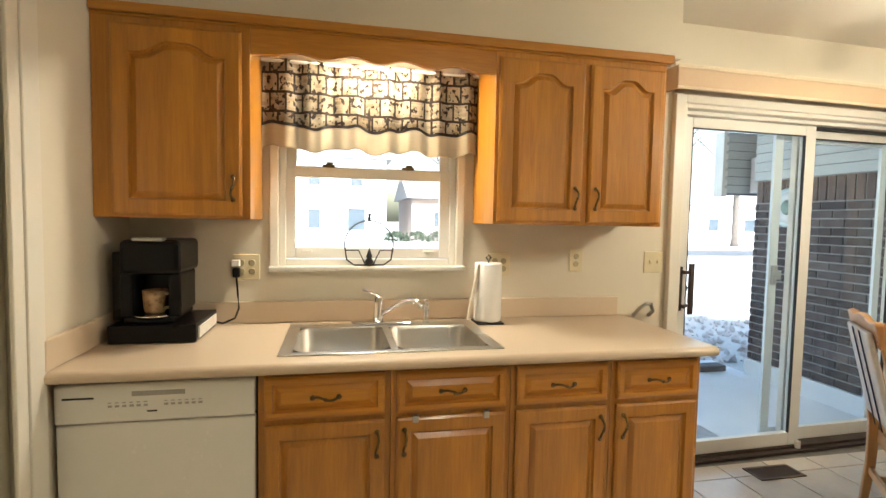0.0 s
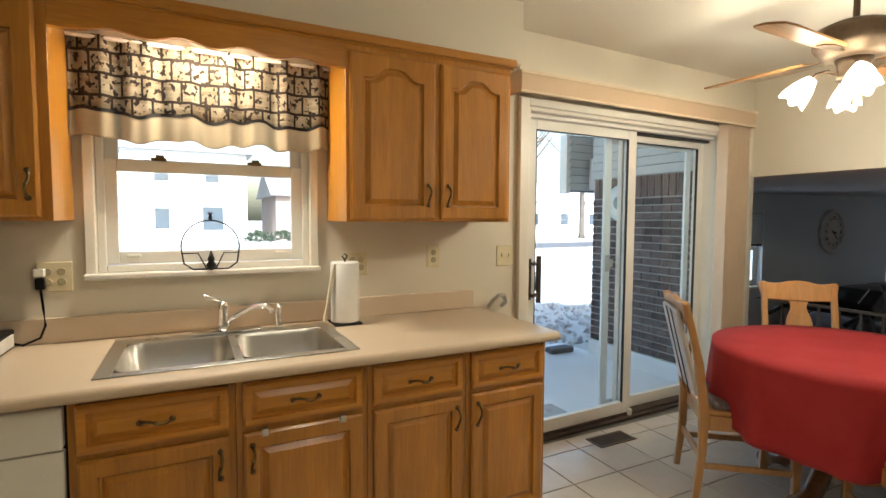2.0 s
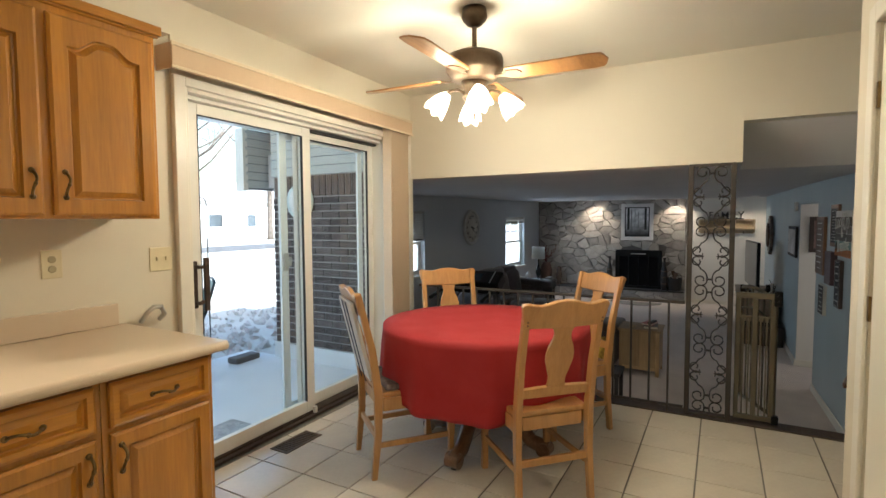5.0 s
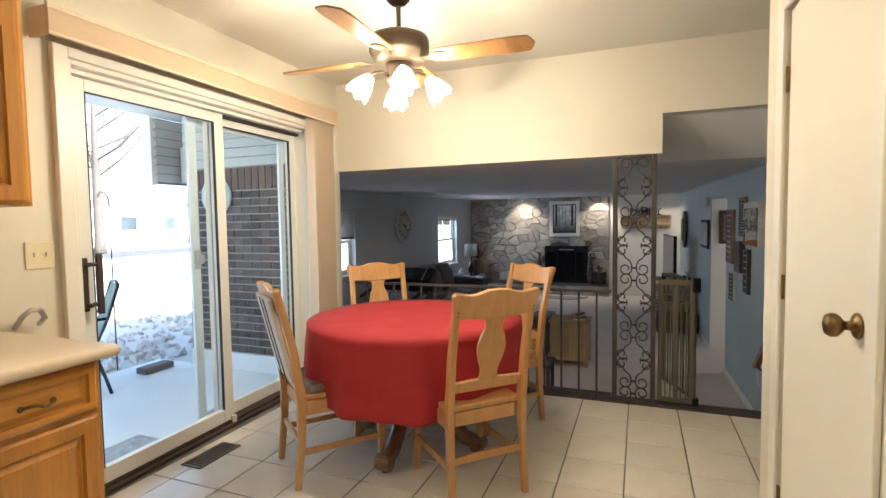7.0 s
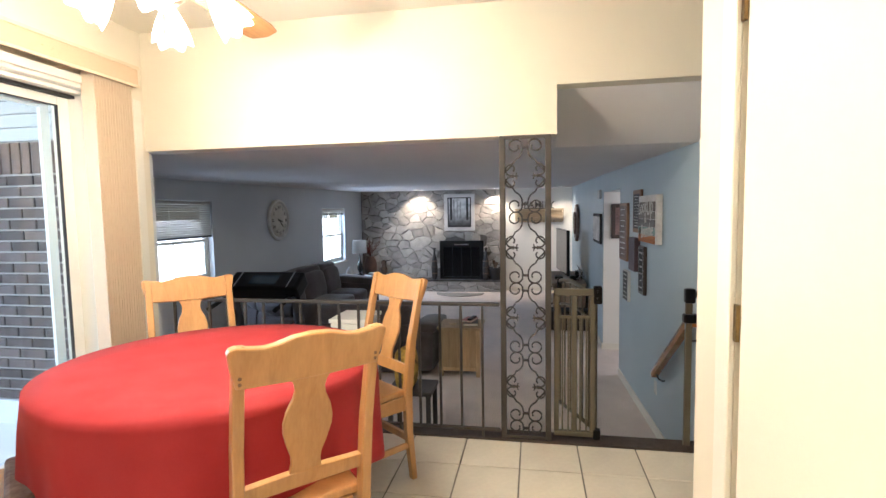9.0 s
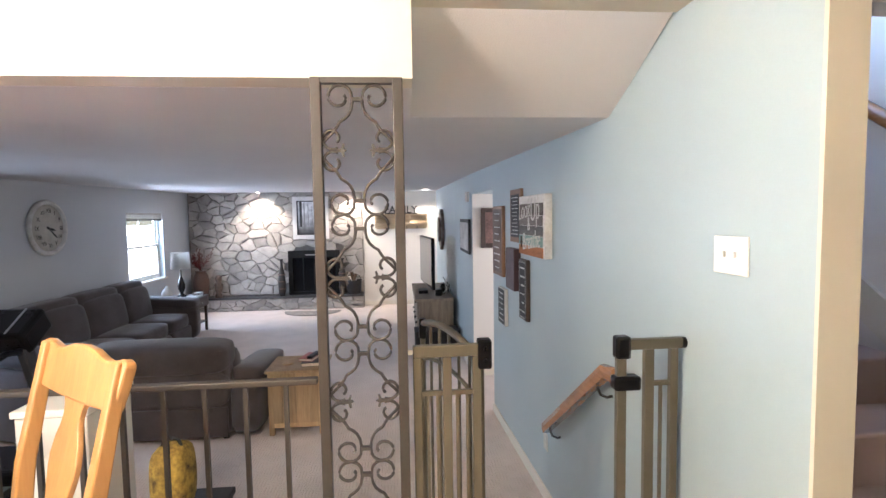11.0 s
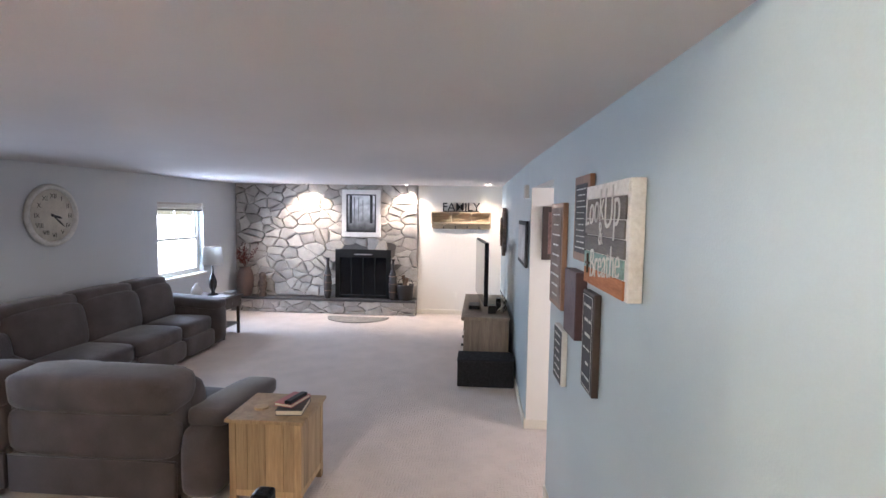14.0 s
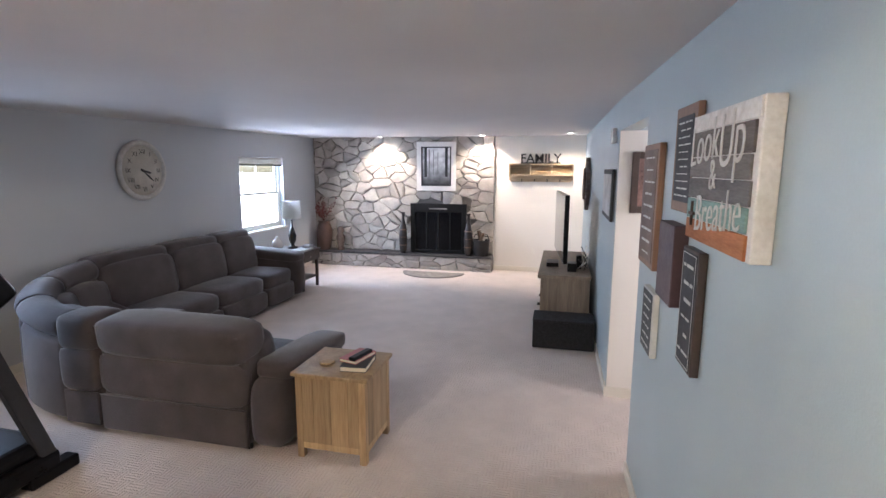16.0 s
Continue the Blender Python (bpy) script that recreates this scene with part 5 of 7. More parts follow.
def handrail():
    h = thing("handrail", (5.0, -0.97, 0.4), "stained wooden handrail on iron brackets beside the lower stairs", "handrail")
    WO = oak("stained_rail", (0.42, 0.20, 0.08), (0.27, 0.11, 0.035), 0, 0.25)
    a, b = Vector((4.59, -0.965, 0.615)), Vector((5.44, -0.945, -0.01))
    d = (b - a).normalized()
    n = Vector((-d.z, 0, d.x))
    bm = bmesh.new()
    prof = [(-0.022, -0.03), (0.022, -0.03), (0.026, 0.0), (0.02, 0.028), (0.0, 0.034), (-0.02, 0.028), (-0.026, 0.0)]
    ra = [bm.verts.new(a + Vector((0, u, 0)) + n * v) for u, v in prof]
    rb = [bm.verts.new(b + Vector((0, u, 0)) + n * v) for u, v in prof]
    # short level piece at the top
    rc = [bm.verts.new(a + Vector((-0.11, u, 0.0 + v * 1.0 + 0.012))) for u, v in prof]
    for p, q in ((rc, ra), (ra, rb)):
        for k in range(7):
            bm.faces.new((p[k], p[(k + 1) % 7], q[(k + 1) % 7], q[k]))
    bm.faces.new(rc[::-1])
    bm.faces.new(rb)
    bmesh.ops.recalc_face_normals(bm, faces=bm.faces)
    part("rail", bm, WO, h)
    for s in (0.12, 0.92):
        p = a.lerp(b, s) - n * 0.03
        part("bracket", tube([p, p + Vector((0, -0.015, -0.04)), p + Vector((0, -0.045, -0.055)), p + Vector((0, -0.072, -0.05))], 0.007, 8), MATTEB, h)


handrail()
s = wall_plate(3.88, 1.18, 0.15, "white double light switch plate on the stair wall", y=0, kind="switch")
for o in s.children:
    o.data.materials[0] = ENAMEL
s.matrix_basis = SW @ pose(3.90, -1.04, 1.18, 0, 0, 180)
o2 = wall_plate(5.9, -0.22, 0.075, "white outlet plate low on the blue wall", y=0)
for o in o2.children:
    o.data.materials[0] = ENAMEL
o2.matrix_basis = SW @ pose(5.62, -1.04, -0.18, 0, 0, 180)
o3 = wall_plate(0, 0, 0.075, "white outlet plate low on the far wall", y=0)
for o in o3.children:
    o.data.materials[0] = ENAMEL
o3.matrix_basis = pose(13.25, -0.02, -0.22, 0, 0, -90)
bm = box(4.8, 7.15, -1.04, -1.026, FF, FF + 0.085, 0.003, m=SW)
prism([(8.24, -0.91), (13.25, -0.87), (13.25, -0.856), (8.24, -0.896)], 0.085, Matrix.Translation((0, 0, FF)), bm)
add_box(bm, 8.221, 8.235, -2.8, -0.897, FF, FF + 0.085, bevel=0.003)
struct("baseboard_blue", bm, TRIM, "cream baseboard along the blue wall")
struct("baseboard_far", boxes((13.236, 13.25, -0.856, 0.70, FF, FF + 0.085), bevel=0.003), TRIM, "cream baseboard at the far wall")
struct("baseboard_north", boxes((4.75, 13.2, 4.236, 4.25, FF, FF + 0.085), bevel=0.003), TRIM, "cream baseboard behind the sofa")
struct("trim_up_stairs", prism([(3.45, 0.12), (3.45, 0.30), (5.6, 1.79), (5.6, 1.61)], 0.015, Matrix(((1, 0, 0, 0), (0, 0, 1, -2.08), (0, 1, 0, 0), (0, 0, 0, 1)))), TRIM, "cream skirt board along the upper stairs")
uh = thing("upper_handrail", (4.0, -2.0, 1.0), "stained wooden handrail on the upper stair wall", "handrail")
part("rail", tube([(3.42, -2.02, 1.02), (5.6, -2.02, 2.54)], 0.03, 10), oak("upper_rail", (0.36, 0.16, 0.06), (0.24, 0.10, 0.03), 0, 0.25), uh)
for x in (3.6, 4.8):
    z = 1.02 + (x - 3.42) * 0.697
    part("bracket", tube([(x, -2.02, z - 0.02), (x, -2.05, z - 0.06), (x, -2.078, z - 0.06)], 0.007), MATTEB, uh)


# ---- family room: windows ----
def family_window(name, x0, x1, z0, z1, label, drop):
    w = thing(name, ((x0 + x1) / 2, 4.25, z0), label, "window")
    tagged(w, kind="structure")
    part("window_frame", ring(x0, x1, z0, z1, 0.04, 4.33, 4.40), VINYL, w)
    zm = (z0 + z1) / 2
    for nm, a, b, y in (("lower_sash", z0 + 0.04, zm + 0.02, 4.335), ("upper_sash", zm - 0.02, z1 - 0.04, 4.365)):
        p = part(nm, ring(x0 + 0.04, x1 - 0.04, a, b, 0.04, y, y + 0.025), VINYL, w)
        part("pane", box(x0 + 0.08, x1 - 0.08, y + 0.010, y + 0.015, a + 0.04, b - 0.04), GLASS, p).visible_shadow = False
        for k in (1,):
            part("muntin", box((x0 + x1) / 2 - 0.008, (x0 + x1) / 2 + 0.008, y + 0.004, y + 0.02, a + 0.04, b - 0.04), VINYL, p)
    part("window_sill", box(x0 - 0.04, x1 + 0.04, 4.215, 4.33, z0 - 0.03, z0 + 0.001, 0.004), TRIM, w)
    bl = thing("window_blind", ((x0 + x1) / 2, 4.28, z1 - 0.05), "taupe pleated blind drawn up in the window", "blind")
    bm = mat("taupe_blind_" + name, (0.40, 0.37, 0.33), 0.7, vary=0.06)
    part("head_rail", box(x0 + 0.01, x1 - 0.01, 4.262, 4.30, z1 - 0.045, z1 - 0.003, 0.003), bm, bl)
    n = max(4, int(drop / 0.028))
    for k in range(n):
        zz = z1 - 0.05 - drop * k / n
        part("pleat", box(x0 + 0.015, x1 - 0.015, 4.266, 4.296, zz - drop / n + 0.003, zz, 0.002), bm, bl)
    part("bottom_rail", box(x0 + 0.012, x1 - 0.012, 4.262, 4.298, z1 - 0.05 - drop - 0.025, z1 - 0.05 - drop, 0.003), MATTEB, bl)


family_window("window_2", 10.86, 12.08, 0.27, 1.44, "white double-hung window above the sofa", 0.06)
family_window("window_3", 6.0, 7.3, 0.48, 1.52, "white double-hung window by the treadmill", 0.40)


# ---- family room: fireplace fittings ----
hearth = struct("hearth_slab", box(12.93, 13.25, 0.70, 4.24, -0.335, -0.295, 0.006), mat("dark_slate", (0.06, 0.058, 0.06), 0.45, vary=0.2, scale=8, fine=80, bump=0.1), "dark slate slab on the raised hearth")


SOOT = mat("soot_black_metal", (0.006, 0.006, 0.006), 0.75, spec=0.25)


def fireplace():
    f = thing("fireplace_insert", (13.18, 1.72, -0.29), "black metal fireplace insert with glass doors", "fireplace")
    y0, y1, z0, z1, x = 1.19, 2.25, -0.292, 0.63, 13.10
    part("surround", boxes((x, x + 0.06, y0, y0 + 0.08, z0, z1), (x, x + 0.06, y1 - 0.08, y1, z0, z1), (x, x + 0.06, y0 + 0.08, y1 - 0.08, z1 - 0.15, z1), (x, x + 0.06, y0 + 0.08, y1 - 0.08, z0, z0 + 0.06), bevel=0.004), SOOT, f)
    part("firebox", box(x + 0.05, x + 0.14, y0 + 0.05, y1 - 0.05, z0 + 0.03, z1 - 0.05), SOOT, f)
    gl = mat("dark_fire_glass", (0.006, 0.006, 0.007), 0.22, spec=0.25, bump=0)
    for k in range(4):
        a = y0 + 0.08 + (y1 - y0 - 0.16) * k / 4
        b = y0 + 0.08 + (y1 - y0 - 0.16) * (k + 1) / 4
        p = part("glass_door", box(x + 0.02, x + 0.03, a + 0.006, b - 0.006, z0 + 0.065, z1 - 0.155), gl, f)
        part("door_frame", boxes((x + 0.012, x + 0.034, a, a + 0.012, z0 + 0.062, z1 - 0.152), (x + 0.012, x + 0.034, b - 0.012, b, z0 + 0.062, z1 - 0.152)), SOOT, p)
    part("vent_bar", box(x - 0.006, x, 1.55, 1.89, z1 - 0.10, z1 - 0.08, 0.003), STEEL, f, "steel vent handle")
    for y, h in ((2.37, 0.78), (1.13, 0.76)):
        v = thing("tall_vase", (12.99, y, -0.294), "tall dark slender vase on the hearth", "vase", "tall vases on the hearth")
        part("body", lathe([(0.055, -0.294), (0.07, -0.2), (0.078, 0.0), (0.06, 0.18), (0.028, 0.32), (0.024, 0.42), (0.04, 0.47)], (13.02, y, 0), 20), mat("dark_ribbed_glaze", (0.03, 0.024, 0.022), 0.35, vary=0.2, scale=15), v)
        for zz in (-0.15, 0.0, 0.14):
            part("band", lathe([(0.074, zz), (0.081, zz + 0.01), (0.074, zz + 0.02)], (13.02, y, 0), 20), mat("brown_band", (0.14, 0.09, 0.06), 0.5), v)
    b = thing("log_bucket", (13.02, 0.90, -0.294), "black metal log bucket with tools on the hearth", "bucket")
    part("bucket", lathe([(0.11, -0.293), (0.135, -0.28), (0.155, -0.02), (0.16, 0.0), (0.145, 0.0), (0.125, -0.26), (0.02, -0.27)], (13.05, 0.90, 0), 20), MATTEB, b)
    part("handle", tube([(13.05, 0.745, -0.01), (13.05, 0.79, 0.09), (13.05, 0.90, 0.13), (13.05, 1.01, 0.09), (13.05, 1.055, -0.01)], 0.006), MATTEB, b)
    part("log", cyl((13.03, 0.86, -0.2), (13.08, 0.95, 0.16), 0.035, seg=10), mat("bark", (0.12, 0.07, 0.04), 0.9, vary=0.3, scale=20, bump=0.3), b)
    part("log", cyl((13.08, 0.98, -0.2), (13.03, 0.86, 0.12), 0.03, seg=10), mat("bark_pale", (0.2, 0.13, 0.08), 0.9, vary=0.3, scale=20, bump=0.3), b)
    # arrangement in the corner
    p = thing("dried_flower_arrangement", (13.02, 3.98, -0.294), "dark urn with dried red flowers on the hearth", "flowers")
    part("urn", lathe([(0.10, -0.293), (0.12, -0.27), (0.15, -0.1), (0.16, 0.05), (0.13, 0.18), (0.10, 0.24), (0.12, 0.27)], (13.03, 3.98, 0), 20), mat("brown_urn", (0.10, 0.055, 0.04), 0.4, vary=0.2), p)
    rnd = random.Random(4)
    red = mat("dried_red_leaves", (0.20, 0.036, 0.032), 0.9, vary=0.4, scale=20)
    for k in range(16):
        a, ln = rnd.uniform(0, 6.28), rnd.uniform(0.2, 0.48)
        tip = Vector((13.03 + 0.11 * math.cos(a) * ln / 0.3, 3.98 + 0.42 * math.sin(a) * ln * 1.3, 0.25 + ln * rnd.uniform(0.6, 1.05)))
        tip.y, tip.x = min(tip.y, 4.2), min(tip.x, 13.09)
        base = Vector((13.03, 3.98, 0.24))
        bm = tube([base, base.lerp(tip, 0.5) + Vector((0, 0, 0.04)), tip], 0.003, 5)
        for q in range(9):
            c = base.lerp(tip, 0.45 + 0.55 * q / 8) + Vector((rnd.uniform(-0.025, 0.025), rnd.uniform(-0.04, 0.04), rnd.uniform(-0.02, 0.04)))
            R = Matrix.Translation(c) @ Euler((rnd.uniform(0, 6), rnd.uniform(0, 6), rnd.uniform(0, 6))).to_matrix().to_4x4()
            prism([(-0.025, 0), (0, -0.011), (0.028, 0), (0, 0.011)], 0.002, R, bm)
        part("stem", bm, red, p)
    fg = thing("small_figurine", (13.0, 3.62, -0.294), "small brown carved figurine on the hearth", "figurine")
    part("figure", lathe([(0.07, -0.294), (0.075, -0.26), (0.05, -0.2), (0.075, -0.12), (0.085, -0.03), (0.05, 0.03), (0.065, 0.09), (0.06, 0.14), (0.02, 0.17)], (13.03, 3.64, 0), 16), mat("carved_brown", (0.12, 0.075, 0.05), 0.6, vary=0.4, scale=18, bump=0.2), fg)
    r = thing("hearth_rug", (12.6, 1.70, FF), "half-round grey and cream hearth rug", "rug")
    pts = [(0.0, 0.56)] + [(-0.50 * math.sin(math.pi * k / 24), 0.56 * math.cos(math.pi * k / 24)) for k in range(1, 24)] + [(0.0, -0.56)]
    part("mat", prism(pts, 0.012, pose(12.72, 1.70, FF + 0.001)), mat("rug_weave", (0.34, 0.31, 0.28), 0.95, vary=0.3, scale=14, bump=0.3), r)
    part("border", prism([(u * 1.0 - 0.0, v) for u, v in pts] + [(u * 0.88, v * 0.88) for u, v in pts[::-1]], 0.003, pose(12.72, 1.70, FF + 0.0135)), mat("rug_border", (0.24, 0.22, 0.2), 0.95, bump=0.3), r)


fireplace()


def framed_picture(name, c, w, h, border, fmat, label, mount=None, depth=0.03, yaw=-90):
    """A picture hung on a wall; c is the middle of its back. Local x runs along the wall, local -y faces out."""
    t = thing(name, (0, 0, 0), label, "picture")
    part("frame", boxes((-w / 2, -w / 2 + border, -depth, 0, -h / 2, h / 2), (w / 2 - border, w / 2, -depth, 0, -h / 2, h / 2), (-w / 2 + border, w / 2 - border, -depth, 0, -h / 2, -h / 2 + border),
                        (-w / 2 + border, w / 2 - border, -depth, 0, h / 2 - border, h / 2), bevel=0.004), fmat, t)
    t.matrix_basis = pose(*c, 0, 0, yaw)
    return t


def local_part(name, bm, material, parent, label=""):
    """A part built in its thing's own axes."""
    keep = parent.matrix_basis.copy()
    parent.matrix_basis = Matrix()
    o = part(name, bm, material, parent, label)
    parent.matrix_basis = keep
    return o


WHF = mat("white_picture_frame", (0.78, 0.76, 0.73), 0.4)
pic = framed_picture("framed_print", (13.165, 1.765, 1.31), 0.735, 0.88, 0.085, WHF, "white framed grey print of a misty forest path", depth=0.035)
local_part("inner_frame", boxes((-0.285, -0.26, -0.03, -0.012, -0.36, 0.36), (0.26, 0.285, -0.03, -0.012, -0.36, 0.36), (-0.26, 0.26, -0.03, -0.012, -0.36, -0.335), (-0.26, 0.26, -0.03, -0.012, 0.335, 0.36)), MATTEB, pic)
mist = bpy.data.materials.new("misty_print")
mist.use_nodes = True
mn, ml = mist.node_tree.nodes, mist.node_tree.links
tcn = mn.new("ShaderNodeTexCoord")
sp = mn.new("ShaderNodeSeparateXYZ")
ml.new(tcn.outputs["Object"], sp.inputs[0])
mr = mn.new("ShaderNodeMapRange")
mr.inputs[1].default_value, mr.inputs[2].default_value = -0.34, 0.12
ml.new(sp.outputs["Z"], mr.inputs[0])
nz = mn.new("ShaderNodeTexNoise")
nz.inputs["Scale"].default_value = 9
ml.new(tcn.outputs["Object"], nz.inputs[0])
mm = mn.new("ShaderNodeMath")
mm.operation = "MULTIPLY"
ml.new(mr.outputs[0], mm.inputs[0])
ml.new(nz.outputs[0], mm.inputs[1])
rp = mn.new("ShaderNodeValToRGB")
rp.color_ramp.elements[0].color, rp.color_ramp.elements[1].color = (0.02, 0.02, 0.02, 1), (0.8, 0.8, 0.8, 1)
rp.color_ramp.elements[1].position = 0.6
ml.new(mm.outputs[0], rp.inputs[0])
ml.new(rp.outputs[0], mn["Principled BSDF"].inputs["Base Color"])
mn["Principled BSDF"].inputs["Roughness"].default_value = 0.3
local_part("print", box(-0.26, 0.26, -0.018, -0.012, -0.335, 0.335), mist, pic)
for x, w, ln in ((-0.2, 0.05, 0.30), (-0.13, 0.02, 0.2), (0.19, 0.05, 0.28), (0.03, 0.012, 0.15), (-0.05, 0.014, 0.18)):
    local_part("printed_tree", box(x - w / 2, x + w / 2, -0.0195, -0.0182, -0.1 - ln * 0.3, 0.334 if w > 0.03 else 0.1 + ln), mat("ink_grey", (0.03, 0.03, 0.03) if w > 0.03 else (0.22, 0.22, 0.22), 0.4), pic)

# shelf with hooks and the word above it
sh = thing("wall_shelf", (13.25, -0.11, 1.07), "pale wooden wall shelf with cubbies and hooks", "shelf")
PW = oak("pale_shelf_wood", (0.52, 0.42, 0.28), (0.36, 0.27, 0.17), 1, 0.55, coat=0.0)
ya, yb = -0.67, 0.44
part("back_board", box(13.225, 13.249, ya, yb, 1.10, 1.40), PW, sh)
for z in (1.385, 1.19):
    part("shelf_board", box(13.10, 13.225, ya, yb, z - 0.012, z + 0.012, 0.003), PW, sh)
for y in (ya + 0.012, ya + 0.37, yb - 0.37, yb - 0.012):
    part("divider", box(13.105, 13.225, y - 0.011, y + 0.011, 1.202, 1.373), PW, sh)
part("hook_rail", box(13.205, 13.224, ya + 0.03, yb - 0.03, 1.08, 1.178, 0.004), PW, sh)
for k in range(4):
    y = ya + 0.22 + 0.22 * k
    part("hook", tube([(13.203, y, 1.13), (13.18, y, 1.125), (13.165, y, 1.10), (13.17, y, 1.085), (13.18, y, 1.09)], 0.008), MATTEB, sh)
sh.location.z -= 0.034


def words(text, size, m, material, parent, extrude=0.002, align="CENTER", shear=0.0, label=""):
    cu = bpy.data.curves.new("lettering", "FONT")
    cu.offset = -0.012 * size if extrude < 0.005 else 0.010 * size
    cu.body, cu.size, cu.extrude, cu.align_x, cu.shear = text, size, extrude, align, shear
    cu.materials.append(material)
    ob = new("lettering", cu)
    ob.parent = parent
    ob.matrix_basis = m
    return tagged(ob, label)


fam = thing("word_sign", (13.16, -0.11, 1.364), "black cut-out word sign standing on the shelf", "sign")
words("FAMILY", 0.215, pose(0, 0, 0.02, 90, 0, -90), MATTEB, fam, 0.012)
part("base_bar", box(13.145, 13.175, -0.45, 0.23, 1.364, 1.386, 0.003), MATTEB, fam)


PFX = (8.30, 9.12)
# ---- family room: signs on the blue wall (they face +y) ----
def wall_board(name, x0, x1, z0, z1, depth, material, label, category="sign"):
    t = thing(name, ((x0 + x1) / 2, -1.04, (z0 + z1) / 2), label, category)
    part("board", box(x0, x1, -1.039, -1.039 + depth, z0, z1, 0.004), material, t)
    return t


def bars(t, x0, x1, z0, z1, y, rows, material, seed):
    """Lines of writing too small to read."""
    r = random.Random(seed)
    for k in range(rows):
        z = z1 - (k + 0.5) * (z1 - z0) / rows
        h = (z1 - z0) / rows * r.uniform(0.11, 0.22)
        w = (x1 - x0) * r.uniform(0.55, 0.95)
        a = (x0 + x1 - w) / 2
        bm = bmesh.new()
        while a < (x0 + x1 + w) / 2 - 0.02:
            b = min((x0 + x1 + w) / 2, a + r.uniform(0.03, 0.09))
            add_box(bm, a, b, y, y + 0.0012, z - h / 2, z + h / 2)
            a = b + 0.015
        part("text_line", bm, material, t)


WHP = mat("chalk_white", (0.62, 0.61, 0.57), 0.7)
DKB = mat("dark_brown_stain", (0.07, 0.045, 0.035), 0.5, vary=0.2, scale=10)
MBR = oak("brown_stained_wood", (0.26, 0.13, 0.065), (0.15, 0.07, 0.035), 2, 0.45)
CHB = mat("chalkboard", (0.03, 0.03, 0.032), 0.7, vary=0.2)
PLM = mat("plum_brown", (0.075, 0.04, 0.045), 0.5, vary=0.15)
# large plank sign
sg = wall_board("plank_sign", 5.49, 6.045, 1.032, 1.44, 0.05, mat("weathered_white_wood", (0.78, 0.76, 0.73), 0.7, vary=0.15, scale=8, bump=0.1, color2=(0.52, 0.49, 0.45)), "weathered wooden plank sign with white script lettering")
greys = [mat("plank_%s" % n, c, 0.75, vary=0.25, scale=8, fine=90, bump=0.15, stretch=(0.3, 1, 2)) for n, c in (("umber", (0.17, 0.145, 0.13)), ("grey", (0.21, 0.19, 0.175)), ("slate", (0.15, 0.14, 0.135)), ("green", (0.20, 0.33, 0.30)), ("orange", (0.46, 0.17, 0.055)))]
cuts = (1.385, 1.303, 1.237, 1.170, 1.102, 1.034)
for k, g in enumerate(greys):
    part("plank", box(5.515 + (0.008 if k % 2 else 0), 6.040, -0.989, -0.981, cuts[k + 1] + 0.0015, cuts[k] - 0.0015, 0.002), g, sg)
part("plank", box(5.495, 6.040, -0.989, -0.983, 1.387, 1.437, 0.002), bpy.data.materials["weathered_white_wood"], sg)
tm = lambda x, z: Matrix.Translation((x - 5.7675, -0.9795 + 1.04, z - 1.236)) @ pose(0, 0, 0, 90, 0, 180) @ pose(0, 0, 0, 0, 0, 6) @ Matrix.Diagonal((1, 1.35, 1, 1))
words("Look", 0.135, tm(5.90, 1.285), WHP, sg, 0.0015, shear=0.2)
words("Up", 0.165, tm(5.66, 1.275), WHP, sg, 0.0015, shear=0.2)
words("&", 0.10, tm(5.79, 1.205), WHP, sg, 0.0015)
words("Breathe", 0.125, tm(5.745, 1.085), WHP, sg, 0.0015, shear=0.2)
rustm = mat("rusty_arrow", (0.10, 0.06, 0.04), 0.7, vary=0.3, scale=20)
part("arrow", boxes((5.965, 5.975, -0.981, -0.974, 1.08, 1.16), (5.945, 5.995, -0.981, -0.974, 1.115, 1.125)), rustm, sg, "small rusty arrow shape")
# framed chalk sign behind it
s2 = wall_board("framed_chalk_sign", 6.12, 6.415, 1.10, 1.505, 0.025, MBR, "brown framed chalkboard sign with small writing")
part("panel", box(6.155, 6.38, -1.0135, -1.011, 1.14, 1.465), CHB, s2)
bars(s2, 6.17, 6.365, 1.15, 1.455, -1.0108, 11, WHP, 2)
s3 = wall_board("tall_wood_sign", 6.67, 7.03, 0.78, 1.388, 0.03, MBR, "tall brown wooden sign with pale writing")
part("panel", box(6.70, 7.0, -1.0085, -1.006, 0.81, 1.36), mat("aged_brown", (0.16, 0.10, 0.07), 0.6, vary=0.3), s3)
bars(s3, 6.72, 6.98, 0.82, 1.35, -1.0058, 9, WHP, 3)
s4 = wall_board("plum_plaque", 6.20, 6.45, 0.728, 1.05, 0.055, PLM, "plain dark plum wooden plaque")
s5 = wall_board("narrow_black_sign", 5.955, 6.15, 0.543, 0.985, 0.03, DKB, "narrow black wooden sign with white script")
part("panel", box(5.967, 6.138, -1.0085, -1.006, 0.555, 0.973), CHB, s5)
part("edge_line", ring(5.972, 6.133, 0.56, 0.968, 0.003, -1.0059, -1.0050, 0), WHP, s5, "thin white painted border")
bars(s5, 5.985, 6.12, 0.575, 0.955, -1.0058, 6, WHP, 5)
s6 = wall_board("small_white_sign", 6.59, 6.82, 0.37, 0.685, 0.03, WHP, "small white wooden sign with dark lettering")
part("panel", box(6.60, 6.81, -1.0085, -1.006, 0.38, 0.675), mat("dark_print_panel", (0.06, 0.06, 0.06), 0.7), s6)
bars(s6, 6.615, 6.795, 0.39, 0.665, -1.0058, 6, WHP, 6)
